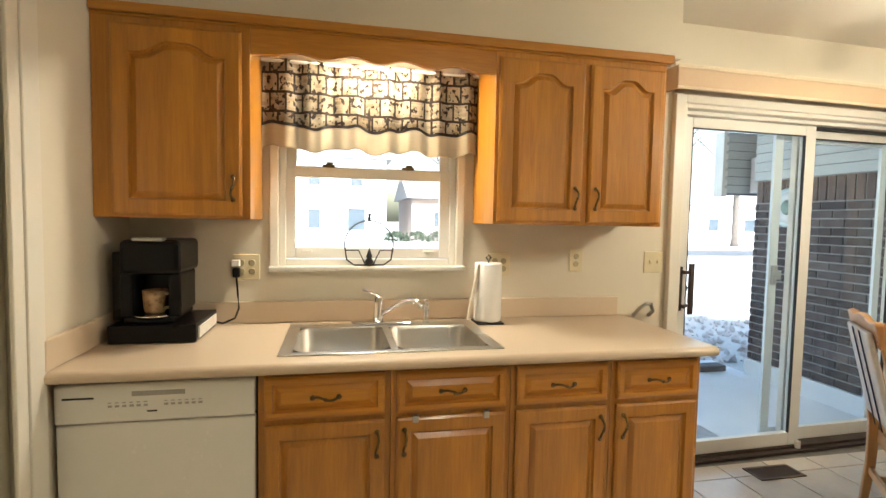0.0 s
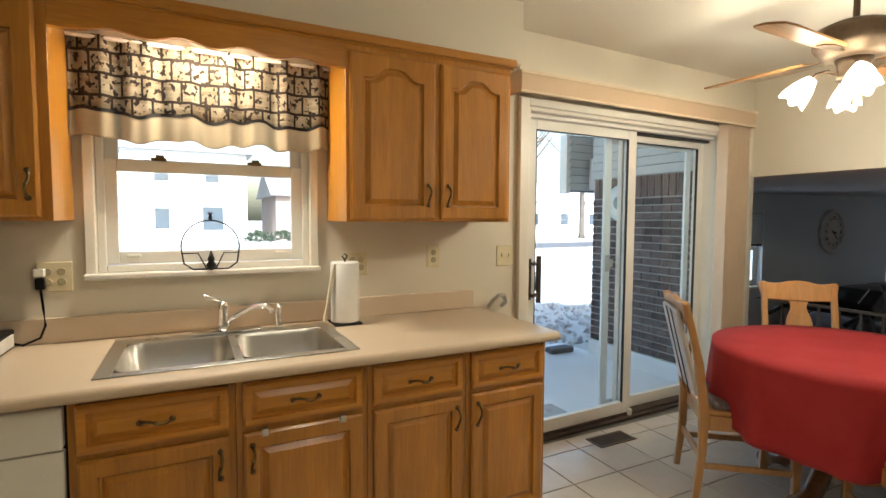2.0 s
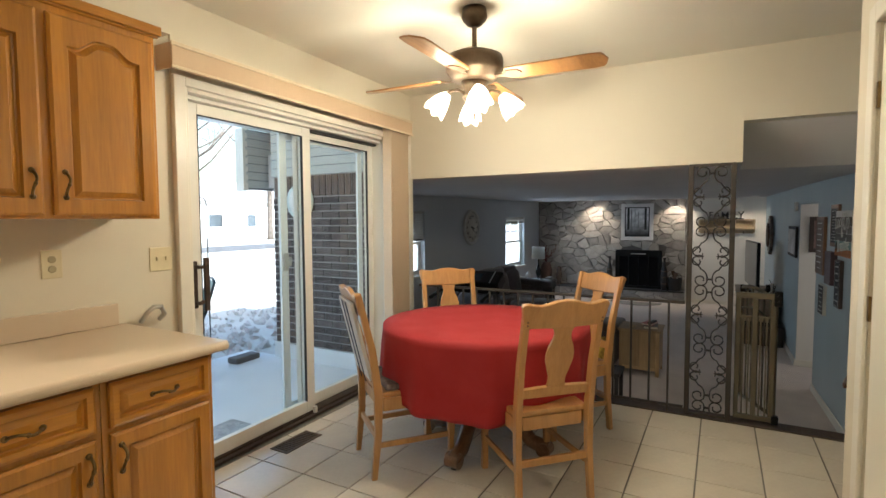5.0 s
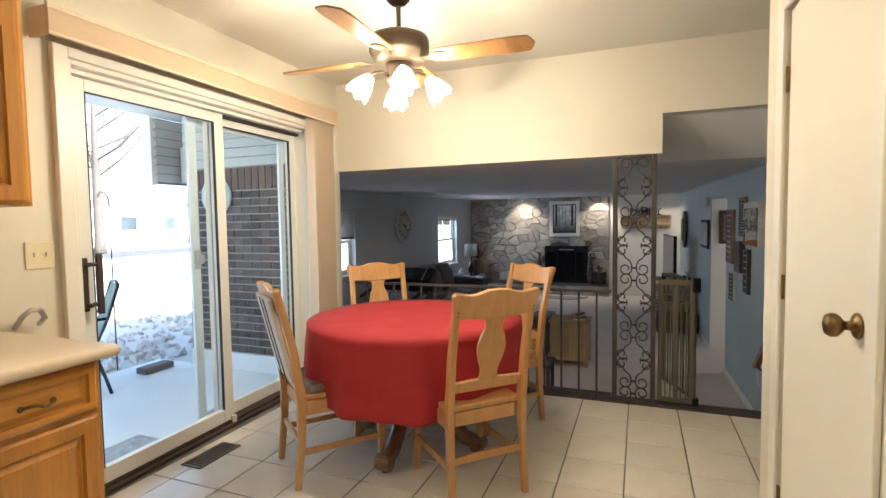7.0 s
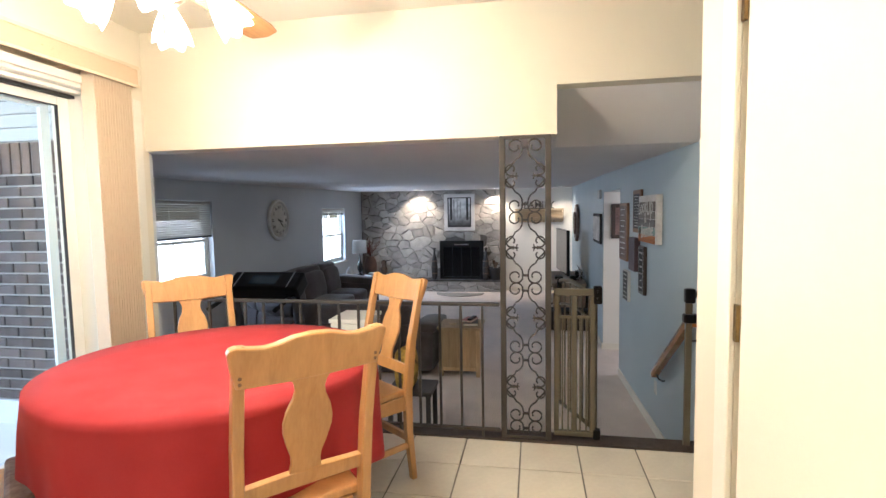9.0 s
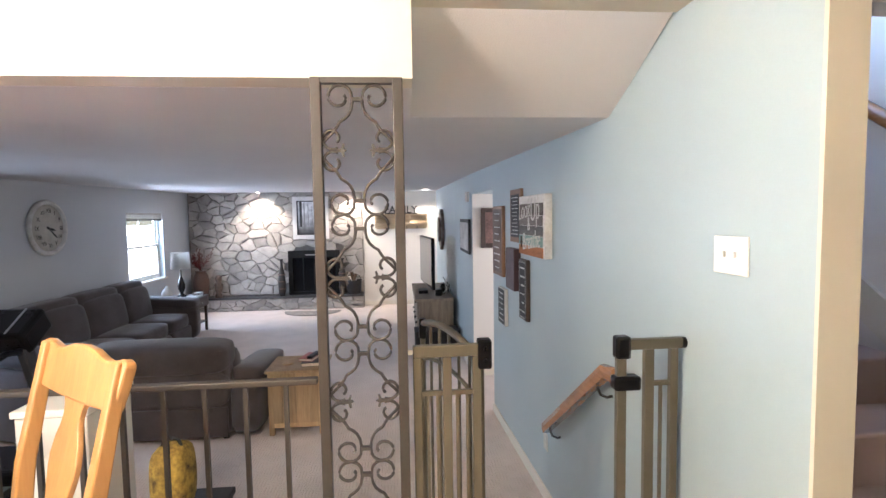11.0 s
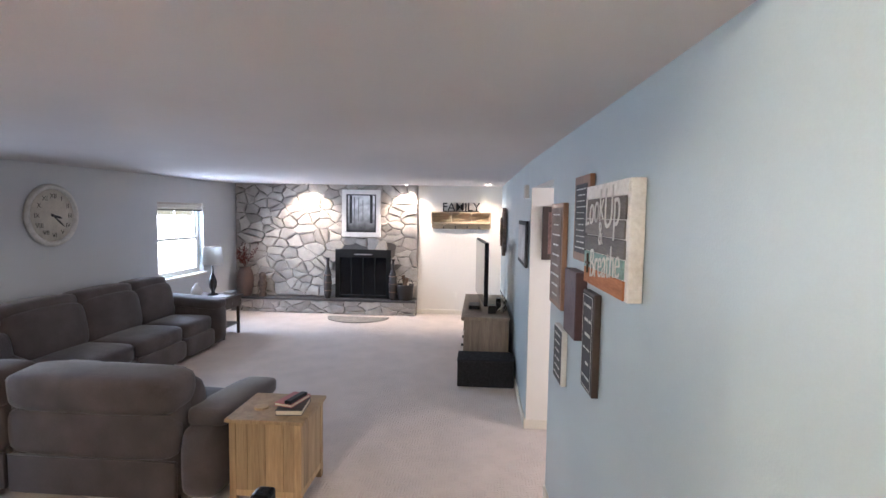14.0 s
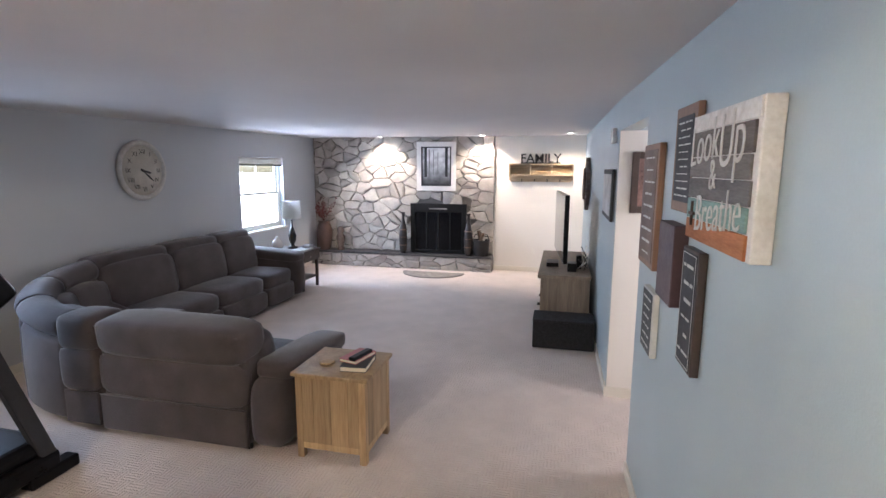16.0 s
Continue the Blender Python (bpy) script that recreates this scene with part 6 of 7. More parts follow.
for o in (sg, s2, s3, s4, s5, s6):
    askew(o, SW)
pf = wall_board("black_photo_frame", PFX[0], PFX[1], 0.85, 1.265, 0.025, MATTEB, "thin black frame with a pale photo", "picture")
part("photo", box(PFX[0] + 0.05, PFX[1] - 0.05, -1.0138, -1.011, 0.89, 1.225), mat("pale_photo", (0.62, 0.60, 0.57), 0.5, vary=0.3, scale=5), pf)
ov = thing("round_wood_plaque", (11.7, -0.86, 1.06), "scalloped brown wooden wall plaque beside the television", "plaque")
pts = [((0.36 + 0.02 * math.cos(14 * t)) * math.cos(t), (0.36 + 0.02 * math.cos(14 * t)) * math.sin(t)) for t in [2 * math.pi * k / 56 for k in range(56)]]
part("disc", prism(pts, 0.05, Matrix(((1, 0, 0, 11.7), (0, 0, 1, -0.868), (0, 1, 0, 1.06), (0, 0, 0, 1)))), mat("carved_taupe", (0.22, 0.16, 0.12), 0.6, vary=0.3, scale=16, bump=0.2), ov)
part("boss", prism([(u * 0.6, v * 0.6) for u, v in pts], 0.03, Matrix(((1, 0, 0, 11.7), (0, 0, 1, -0.818), (0, 1, 0, 1.06), (0, 0, 0, 1)))), mat("carved_brown_boss", (0.15, 0.10, 0.07), 0.6, vary=0.3), ov)
pf.location.y = -0.901
th = thing("door_chime", (8.48, -0.90, 1.53), "small white chime box on the blue wall", "chime")
part("case", box(8.42, 8.54, -0.907, -0.87, 1.47, 1.59, 0.006), ENAMEL, th)
hp = framed_picture("hall_picture", (8.234, -1.22, 1.165), 0.42, 0.46, 0.05, DKB, "dark framed picture in the side hall", yaw=-90)
local_part("print", box(-0.16, 0.16, -0.012, -0.004, -0.18, 0.18), mat("red_brown_print", (0.35, 0.2, 0.17), 0.5, vary=0.4, scale=6), hp)


# ---- family room: clock ----
def wall_clock():
    c = thing("wall_clock", (9.03, 4.24, 1.235), "large round white wall clock with roman numerals", "clock")
    M = pose(9.03, 4.248, 1.235, 90, 0, 0)
    part("rim", lathe([(0.34, 0.0), (0.345, 0.02), (0.335, 0.045), (0.31, 0.05), (0.29, 0.035), (0.285, 0.02)], m=M, seg=56), mat("chipped_white_paint", (0.70, 0.68, 0.63), 0.6, vary=0.15, scale=14, bump=0.1), c)
    part("dial", lathe([(0.29, 0.005), (0.29, 0.022), (0.05, 0.0225)], m=M, seg=56), mat("aged_cream_dial", (0.62, 0.58, 0.49), 0.6, vary=0.15, scale=8), c)
    nums = ["XII", "I", "II", "III", "IV", "V", "VI", "VII", "VIII", "IX", "X", "XI"]
    for k, tx in enumerate(nums):
        a = radians(90 - 30 * k)
        words(tx, 0.075, pose(0.215 * math.cos(a), -0.0325, 0.215 * math.sin(a) - 0.026, 90, 0, 0), CHB, c, 0.001)
    for ang, ln, w in ((-15, 0.13, 0.014), (-40, 0.20, 0.010)):
        part("hand_pointer", prism([(-0.03, -w / 2), (ln * 0.7, -w), (ln, 0), (ln * 0.7, w), (-0.03, w / 2)], 0.003, M @ Matrix.Translation((0, 0, 0.028)) @ pose(0, 0, 0, 0, 0, ang)), CHB, c)
    part("pin", lathe([(0.016, 0.022), (0.016, 0.034), (0.004, 0.036)], m=M, seg=14), CHB, c)


wall_clock()


# ---- family room: sofa ----
SOFA = mat("grey_brown_suede", (0.072, 0.056, 0.054), 0.85, vary=0.12, scale=5, fine=160, bump=0.10, color2=(0.044, 0.034, 0.033), sheen=0.2)


def cushion(w, d, h, soft, m, puff=0.02):
    """A padded block: rounded edges and slightly swollen faces, centred on its base."""
    bm = bmesh.new()
    bmesh.ops.create_cube(bm, size=1.0)
    bmesh.ops.subdivide_edges(bm, edges=bm.edges[:], cuts=7, use_grid_fill=True)
    for v in bm.verts:
        x, y, z = v.co * 2
        n = 7.0
        k = (abs(x) ** n + abs(y) ** n + abs(z) ** n) ** (1 / n)
        s = 1.0 / max(k, 1e-6) * max(abs(x), abs(y), abs(z))
        x, y, z = x * s, y * s, z * s
        bx, by, bz = math.cos(x * 1.5), math.cos(y * 1.5), math.cos(z * 1.5)
        v.co = Vector((x * w / 2 + (puff * by * bz if x > 0.6 else -puff * by * bz if x < -0.6 else 0),
                       y * d / 2 + (puff * bx * bz if y > 0.6 else -puff * bx * bz if y < -0.6 else 0),
                       z * h / 2 + (puff * bx * by if z > 0.6 else -puff * bx * by if z < -0.6 else 0) + h / 2))
    bmesh.ops.transform(bm, matrix=m, verts=bm.verts)
    for f in bm.faces:
        f.smooth = True
    return bm


def sofa():
    s = thing("sectional_sofa", (8.2, 3.2, FF), "grey-brown suede reclining sectional sofa with a curved corner", "sofa")

    def seat_unit(m, w, backh=0.80):
        """m places the unit: local x along its width, local -y faces the room; back at local y 0."""
        part("base", box(-w / 2 + 0.004, w / 2 - 0.004, -0.86, -0.06, 0.04, 0.30, 0.03, m=m, seg=3), SOFA, s, smooth=True)
        part("back_panel", box(-w / 2 + 0.004, w / 2 - 0.004, -0.22, 0.0, 0.05, backh - 0.16, 0.035, m=m @ pose(0, 0, 0, 0, 0, 0), seg=3), SOFA, s, smooth=True)
        part("seat_cushion", cushion(w - 0.012, 0.64, 0.20, 0, m @ pose(0, -0.585, 0.27), 0.02), SOFA, s)
        part("footrest", cushion(w - 0.02, 0.10, 0.24, 0, m @ pose(0, -0.875, 0.05), 0.012), SOFA, s)
        part("lumbar_cushion", cushion(w - 0.014, 0.24, backh - 0.50, 0, m @ pose(0, -0.27, 0.42, -10, 0, 0), 0.03), SOFA, s)
        part("head_cushion", cushion(w - 0.010, 0.31, 0.25, 0, m @ pose(0, -0.110, backh - 0.245, -5, 0, 0), 0.014), SOFA, s)
        # outer back: taut upper panel under the head roll, then a seam and a loose lower flap
        part("outer_back", cushion(w - 0.018, 0.10, backh - 0.535, 0, m @ pose(0, -0.020, 0.300), 0.012), SOFA, s)
        bm = box(-w / 2 + 0.010, w / 2 - 0.014, 0.0, 0.036, 0.045, 0.298, 0.010, m=m, seg=3)
        part("back_flap", bm, SOFA, s, smooth=True)
        part("back_seam", tube([m @ Vector((-w / 2 + 0.012, 0.036, 0.300)), m @ Vector((w / 2 - 0.016, 0.036, 0.300))], 0.004, 6), SOFA, s)
        part("seam_piping", tube([m @ Vector((-w / 2 + 0.03, 0.042, backh - 0.05)), m @ Vector((0, 0.046, backh - 0.045)), m @ Vector((w / 2 - 0.03, 0.042, backh - 0.05))], 0.004, 6), SOFA, s)
        for q in (-w / 2 + 0.06, w / 2 - 0.06):
            part("glide", cyl(m @ Vector((q, -0.06, 0.001)), m @ Vector((q, -0.06, 0.05)), 0.025, seg=10), MATTEB, s)

    # run standing with its back to the railing
    near = lambda y: pose(6.80, y, FF, 0, 0, 90)
    seat_unit(near(1.985), 1.16, 0.84)
    part("console_block", box(-0.15, 0.15, -0.86, 0.0, 0.04, 0.66, 0.03, m=near(2.72), seg=3), SOFA, s, smooth=True)
    part("console_panel", cushion(0.30, 0.09, 0.30, 0, near(2.72) @ pose(0, 0.0, 0.31), 0.012), SOFA, s)
    part("console_flap", box(-0.145, 0.145, 0.012, 0.034, 0.06, 0.30, 0.006, m=near(2.72)), SOFA, s)
    part("console_top", cushion(0.305, 0.30, 0.24, 0, near(2.72) @ pose(0, -0.105, 0.60), 0.02), SOFA, s)
    part("arm", cushion(0.24, 0.98, 0.47, 0, near(1.285) @ pose(0, -0.46, 0.04), 0.02), SOFA, s)
    part("arm_pad", cushion(0.27, 0.90, 0.12, 0, near(1.285) @ pose(0, -0.52, 0.455, 4, 0, 0), 0.02), SOFA, s)
    # curved corner
    cx, cy, R = 7.96, 2.88, 1.16

    def arc_piece(profile, a0, a1, lift=0.0, steps=14):
        """Sweeps a closed profile of (radius, height) round the corner; ends are capped."""
        bm = bmesh.new()
        rings = []
        for k in range(steps + 1):
            u = k / steps
            a = radians(a0 + (a1 - a0) * u)
            g = (180 - math.degrees(a)) / 90 * lift
            rings.append([bm.verts.new((cx + r * math.cos(a), cy + r * math.sin(a), FF + z + (g if z > 0.45 else 0))) for r, z in profile])
        n = len(profile)
        for p, q in zip(rings, rings[1:]):
            for k in range(n):
                bm.faces.new((p[k], p[(k + 1) % n], q[(k + 1) % n], q[k])).smooth = True
        bm.faces.new(rings[0])
        bm.faces.new(rings[-1][::-1])
        bmesh.ops.recalc_face_normals(bm, faces=bm.faces)
        return bm

    shell = [(0.30, 0.05), (R - 0.02, 0.05), (R, 0.08), (R + 0.005, 0.38), (R - 0.005, 0.60), (R - 0.03, 0.655), (R - 0.22, 0.655), (R - 0.30, 0.46), (0.34, 0.44), (0.30, 0.40)]
    roll = [(R + 0.012 - 0.135 + 0.135 * math.cos(t), 0.725 + 0.105 * math.sin(t)) for t in (2 * math.pi * k / 16 for k in range(16))]
    for a0, a1 in ((179.5, 150.5), (149.5, 120.5), (119.5, 90.5)):
        part("corner_shell", arc_piece(shell, a0, a1, 0.14), SOFA, s)
        part("corner_head_roll", arc_piece(roll, a0, a1, 0.14), SOFA, s)
        am = radians((a0 + a1) / 2)
        part("corner_cushion", cushion(0.50, 0.24, 0.34, 0, Matrix.Translation((cx + (R - 0.28) * math.cos(am), cy + (R - 0.28) * math.sin(am), FF + 0.43)) @ pose(0, 0, 0, 0, 0, math.degrees(am) - 90) @ pose(0, 0, 0, -8, 0, 0), 0.03), SOFA, s)
    # run along the wall
    far = lambda x: pose(x, 4.06, FF, 0, 0, 0)
    for x, w in ((8.43, 0.92), (9.32, 0.85), (10.08, 0.66)):
        seat_unit(far(x), w, 0.98)
    part("arm", cushion(0.24, 1.0, 0.58, 0, far(10.52) @ pose(0, -0.47, 0.04), 0.02), SOFA, s)
    part("arm_pad", cushion(0.27, 0.92, 0.13, 0, far(10.52) @ pose(0, -0.50, 0.56, 4, 0, 0), 0.02), SOFA, s)


sofa()


# ---- family room: tables, lamp, television corner, treadmill ----
RUST = oak("rustic_pine", (0.47, 0.33, 0.175), (0.28, 0.175, 0.085), 2, 0.5, grain=0.9, coat=0.05, rand=0.28)


def end_table():
    t = thing("end_table", (7.13, 0.88, FF), "rustic light wood end table cabinet beside the sofa", "end table")
    x0, x1, y0, y1, z1 = 6.835, 7.275, 0.622, 1.095, 0.0
    part("tabletop", box(x0 - 0.02, x1 + 0.02, y0 - 0.02, y1 + 0.02, z1 - 0.025, z1, 0.005), RUST, t)
    for k in range(4):
        y = y0 + (y1 - y0) * k / 4
        part("plank", box(x0 + 0.005, x0 + 0.02, y + 0.001, y + (y1 - y0) / 4 - 0.001, FF + 0.09, z1 - 0.026, 0.002), RUST, t)
        part("plank", box(x1 - 0.02, x1 - 0.005, y + 0.001, y + (y1 - y0) / 4 - 0.001, FF + 0.09, z1 - 0.026, 0.002), RUST, t)
    for y in (y0 + 0.005, y1 - 0.02):
        for k in range(3):
            x = x0 + 0.02 + (x1 - x0 - 0.04) * k / 3
            part("plank", box(x + 0.001, x + (x1 - x0 - 0.04) / 3 - 0.001, y, y + 0.015, FF + 0.09, z1 - 0.026, 0.002), RUST, t)
    for x in (x0, x1 - 0.045):
        for y in (y0, y1 - 0.045):
            part("leg", box(x, x + 0.045, y, y + 0.045, FF + 0.001, z1 - 0.025, 0.003), RUST, t)
    part("base_rail", boxes((x0 + 0.045, x1 - 0.045, y0 + 0.002, y0 + 0.02, FF + 0.07, FF + 0.11), (x0 + 0.002, x0 + 0.02, y0 + 0.045, y1 - 0.045, FF + 0.07, FF + 0.11)), RUST, t)
    cs = thing("coaster", (7.02, 0.97, z1), "round wooden coaster on the end table", "coaster")
    part("disc", lathe([(0.05, z1 + 0.001), (0.05, z1 + 0.010), (0.04, z1 + 0.012)], (7.02, 0.96, 0), 24), RUST, cs)

    def book(x, y, z, w, d, h, ang, col, label):
        b = thing("book", (x, y, z), label, "book", "books on the end table")
        M = pose(x, y, z, 0, 0, ang)
        cm = mat("book_cover", col, 0.5, vary=0.08)
        part("cover", boxes((-w / 2, w / 2, -d / 2, d / 2, 0.001, 0.004), (-w / 2, w / 2, -d / 2, d / 2, h - 0.003, h)), cm, b)
        part("pages", box(-w / 2 + 0.004, w / 2 - 0.004, -d / 2 + 0.004, d / 2 - 0.004, 0.004, h - 0.003), mat("pages_paper", (0.70, 0.63, 0.48), 0.9, vary=0.06, scale=60), b)
        part("spine", box(w / 2 - 0.003, w / 2 + 0.001, -d / 2, d / 2, 0.001, h), cm, b)
        for o in b.children:
            o.data.transform(Matrix.Translation((x, y, z)))
        b.matrix_basis = M
        return b
    book(7.03, 0.745, z1, 0.24, 0.17, 0.034, 6, (0.05, 0.05, 0.055), "thick black and cream paperback on the end table")
    book(7.07, 0.765, z1 + 0.035, 0.22, 0.13, 0.022, -14, (0.45, 0.14, 0.13), "coral pink book lying on another book")
    rm = thing("remote_control", (7.10, 0.73, z1 + 0.058), "dark brown remote control lying on the books", "remote")
    part("body", box(-0.10, 0.10, -0.025, 0.025, z1 + 0.0585, z1 + 0.083, 0.008, m=pose(7.04, 0.73, 0, 0, 0, -14)), BLACK, rm)


end_table()


def side_table_lamp():
    t = thing("side_table", (11.05, 3.55, FF), "dark wooden side table at the sofa's end", "side table")
    DW = mat("dark_wood", (0.055, 0.035, 0.025), 0.4, vary=0.2, scale=8)
    part("tabletop", box(10.78, 11.36, 3.20, 3.88, 0.0, 0.03, 0.005), DW, t)
    part("drawer", box(10.82, 11.32, 3.215, 3.84, -0.14, -0.001, 0.004), DW, t)
    part("knob", cyl((11.0, 3.20, -0.07), (11.0, 3.216, -0.07), 0.014), CHROME, t)
    for x in (10.82, 11.28):
        for y in (3.24, 3.80):
            part("leg", box(x, x + 0.04, y, y + 0.04, FF + 0.001, -0.139, 0.003), DW, t)
    part("lower_shelf", box(10.83, 11.31, 3.25, 3.83, -0.42, -0.40, 0.003), DW, t)
    l = thing("table_lamp", (11.15, 3.58, 0.03), "dark turned table lamp with white drum shade", "lamp")
    part("base", lathe([(0.075, 0.031), (0.08, 0.045), (0.03, 0.065), (0.025, 0.09), (0.055, 0.16), (0.06, 0.23), (0.035, 0.32), (0.015, 0.36), (0.012, 0.50)], (11.15, 3.58, 0), 24), mat("dark_lamp_glaze", (0.02, 0.018, 0.018), 0.2), l)
    bm = bmesh.new()
    n = 32
    a = [bm.verts.new((11.15 + 0.15 * math.cos(2 * math.pi * k / n), 3.58 + 0.15 * math.sin(2 * math.pi * k / n), 0.50)) for k in range(n)]
    b = [bm.verts.new((11.15 + 0.135 * math.cos(2 * math.pi * k / n), 3.58 + 0.135 * math.sin(2 * math.pi * k / n), 0.77)) for k in range(n)]
    for k in range(n):
        bm.faces.new((a[k], a[(k + 1) % n], b[(k + 1) % n], b[k])).smooth = True
    bmesh.ops.solidify(bm, geom=bm.faces[:], thickness=0.003)
    part("shade", bm, cloth_plain("white_linen_shade", (0.70, 0.68, 0.64)), l, "white drum shade")
    v = thing("white_vase", (11.0, 3.72, 0.03), "round white bulb vase on the side table", "vase")
    part("body", lathe([(0.04, 0.031), (0.075, 0.06), (0.085, 0.11), (0.06, 0.17), (0.022, 0.20), (0.028, 0.23)], (10.98, 3.74, 0), 24), mat("white_ceramic", (0.74, 0.73, 0.70), 0.25), v)
    d = thing("paper_stack", (11.05, 3.38, 0.03), "loose papers and a box on the side table", "papers")
    part("sheet", box(10.90, 11.20, 3.26, 3.46, 0.031, 0.045, 0.002), mat("paper_grey", (0.6, 0.6, 0.58), 0.8), d)
    part("small_box", box(11.12, 11.28, 3.28, 3.40, 0.046, 0.085, 0.004), mat("grey_box", (0.3, 0.3, 0.3), 0.5), d)


side_table_lamp()


def tv_corner():
    c = thing("tv_console", (10.5, -0.56, FF), "weathered grey-brown wooden television console with knobs", "console")
    GW = oak("weathered_grey_wood", (0.30, 0.235, 0.175), (0.17, 0.125, 0.09), 2, 0.55, coat=0.0, rand=0.1)
    x0, x1, y0, y1, z1 = 9.70, 11.40, -0.845, -0.30, 0.11
    part("tabletop", box(x0 - 0.03, x1 + 0.03, y0, y1 + 0.03, z1 - 0.035, z1, 0.006), GW, c)
    part("carcass", box(x0 + 0.02, x1 - 0.02, y0 + 0.01, y1 - 0.02, FF + 0.05, z1 - 0.036, 0.004), GW, c)
    for k in range(3):
        y = y0 + 0.01 + 0.167 * k
        part("end_plank", box(x0, x0 + 0.018, y, y + 0.165, FF + 0.002, z1 - 0.037, 0.003), GW, c)
    for k in range(4):
        a = x0 + 0.03 + 0.41 * k
        d = part("drawer_front", box(a + 0.006, a + 0.40, y1 - 0.02, y1 - 0.002, -0.06, z1 - 0.05, 0.004), GW, c)
        part("knob", cyl((a + 0.2, y1 - 0.002, 0.03), (a + 0.2, y1 + 0.028, 0.03), 0.016), MATTEB, d)
        d = part("cabinet_door", box(a + 0.006, a + 0.40, y1 - 0.02, y1 - 0.002, FF + 0.06, -0.07, 0.004), GW, c)
        part("knob", cyl((a + 0.06, y1 - 0.002, -0.25), (a + 0.06, y1 + 0.028, -0.25), 0.016), MATTEB, d)
    t = thing("television", (10.5, -0.5, z1), "flat black television standing on the console", "television")
    M = pose(10.55, -0.50, 0, 0, 0, 5)
    part("screen_case", box(-0.66, 0.66, -0.03, 0.02, 0.20, 0.98, 0.008, m=M), BLACK, t)
    part("screen", box(-0.64, 0.64, 0.0205, 0.023, 0.22, 0.965, m=M), mat("tv_glass", (0.02, 0.02, 0.022), 0.06, bump=0), t)
    part("stand_foot", boxes((-0.66 + 0.08, -0.66 + 0.12, -0.14, 0.13, 0.112, 0.13), (-0.57, -0.555, -0.02, 0.01, 0.13, 0.21)), BLACK, t)
    part("stand_foot", boxes((0.54, 0.58, -0.14, 0.13, 0.112, 0.13), (0.55, 0.565, -0.02, 0.01, 0.13, 0.21)), BLACK, t)
    for n, x, y, w, d, h, lab in (("media_player", 9.98, -0.64, 0.14, 0.10, 0.10, "small black speaker beside the television"), ("cable_box", 10.3, -0.42, 0.26, 0.14, 0.05, "flat black cable box on the console"), ("router", 10.15, -0.72, 0.10, 0.06, 0.16, "upright black router with cables")):
        o = thing(n, (x, y, z1), lab, "electronics")
        part("case", box(x - w / 2, x + w / 2, y - d / 2, y + d / 2, z1 + 0.001, z1 + h, 0.006), BLACK, o)
    cb = thing("loose_cables", (10.2, -0.75, z1), "tangle of black and white cables behind the television", "cables")
    r = random.Random(9)
    for k in range(5):
        pts = [(9.95 + 0.5 * q / 7 + r.uniform(-0.04, 0.04), -0.78 + r.uniform(-0.04, 0.08), z1 + 0.02 + 0.22 * abs(math.sin(q + k)) * r.uniform(0.3, 1)) for q in range(8)]
        part("cable", tube(pts, 0.005, 6), BLACK if k < 3 else ENAMEL, cb)
    b = thing("black_fabric_box", (9.47, -0.56, FF), "low black fabric storage box on the carpet", "box")
    part("body", box(9.24, 9.60, -0.875, -0.255, FF + 0.002, -0.282, 0.012), mat("black_fabric", (0.012, 0.011, 0.012), 0.85, vary=0.2, scale=30, bump=0.15), b)
    part("lid", box(9.235, 9.605, -0.878, -0.25, -0.295, -0.272, 0.008), mat("black_fabric_lid", (0.016, 0.015, 0.016), 0.8, vary=0.2, scale=30, bump=0.15), b)


tv_corner()


def treadmill():
    t = thing("treadmill", (5.77, 2.85, FF), "black folding treadmill standing near the railing", "treadmill")
    DG = mat("charcoal_metal", (0.05, 0.05, 0.055), 0.45, 0.3, vary=0.1)
    part("deck", box(4.70, 6.47, 2.36, 3.14, FF + 0.05, FF + 0.17, 0.03, seg=3), BLACK, t)
    part("belt", box(4.75, 6.03, 2.46, 3.04, FF + 0.171, FF + 0.178), mat("belt_rubber", (0.10, 0.14, 0.17), 0.5, vary=0.1), t, "blue-grey running belt")
    part("motor_hood", box(5.99, 6.45, 2.39, 3.11, FF + 0.16, FF + 0.27, 0.04, seg=3), BLACK, t)
    for y in (2.40, 3.10):
        part("upright", box(-0.045, 0.045, -0.03, 0.03, 0.0, 1.06, 0.012, m=Matrix.Translation((6.44, y, FF + 0.06)) @ pose(0, 0, 0, 0, -18, 0)), DG, t)
        part("foot", box(6.27, 6.57, y - 0.05, y + 0.05, FF + 0.002, FF + 0.08, 0.015), BLACK, t)
        part("handlebar", tube([(6.15, y, 0.46), (5.95, y, 0.48), (5.69, y, 0.42)], 0.022, 8), BLACK, t)
    C = pose(6.17, 2.75, 0.57, 0, -32, 0)
    cn = part("console", box(-0.12, 0.16, -0.40, 0.40, -0.09, 0.09, 0.03, m=C, seg=3), BLACK, t)
    part("screen", box(-0.06, 0.08, -0.15, 0.15, 0.091, 0.094, m=C), mat("console_screen", (0.03, 0.05, 0.07), 0.1, bump=0), cn)
    for y in (-0.30, 0.29):
        part("edge_trim", box(-0.10, 0.14, y, y + 0.012, 0.0905, 0.096, m=C), mat("silver_trim", (0.4, 0.41, 0.42), 0.35, 0.6), cn)


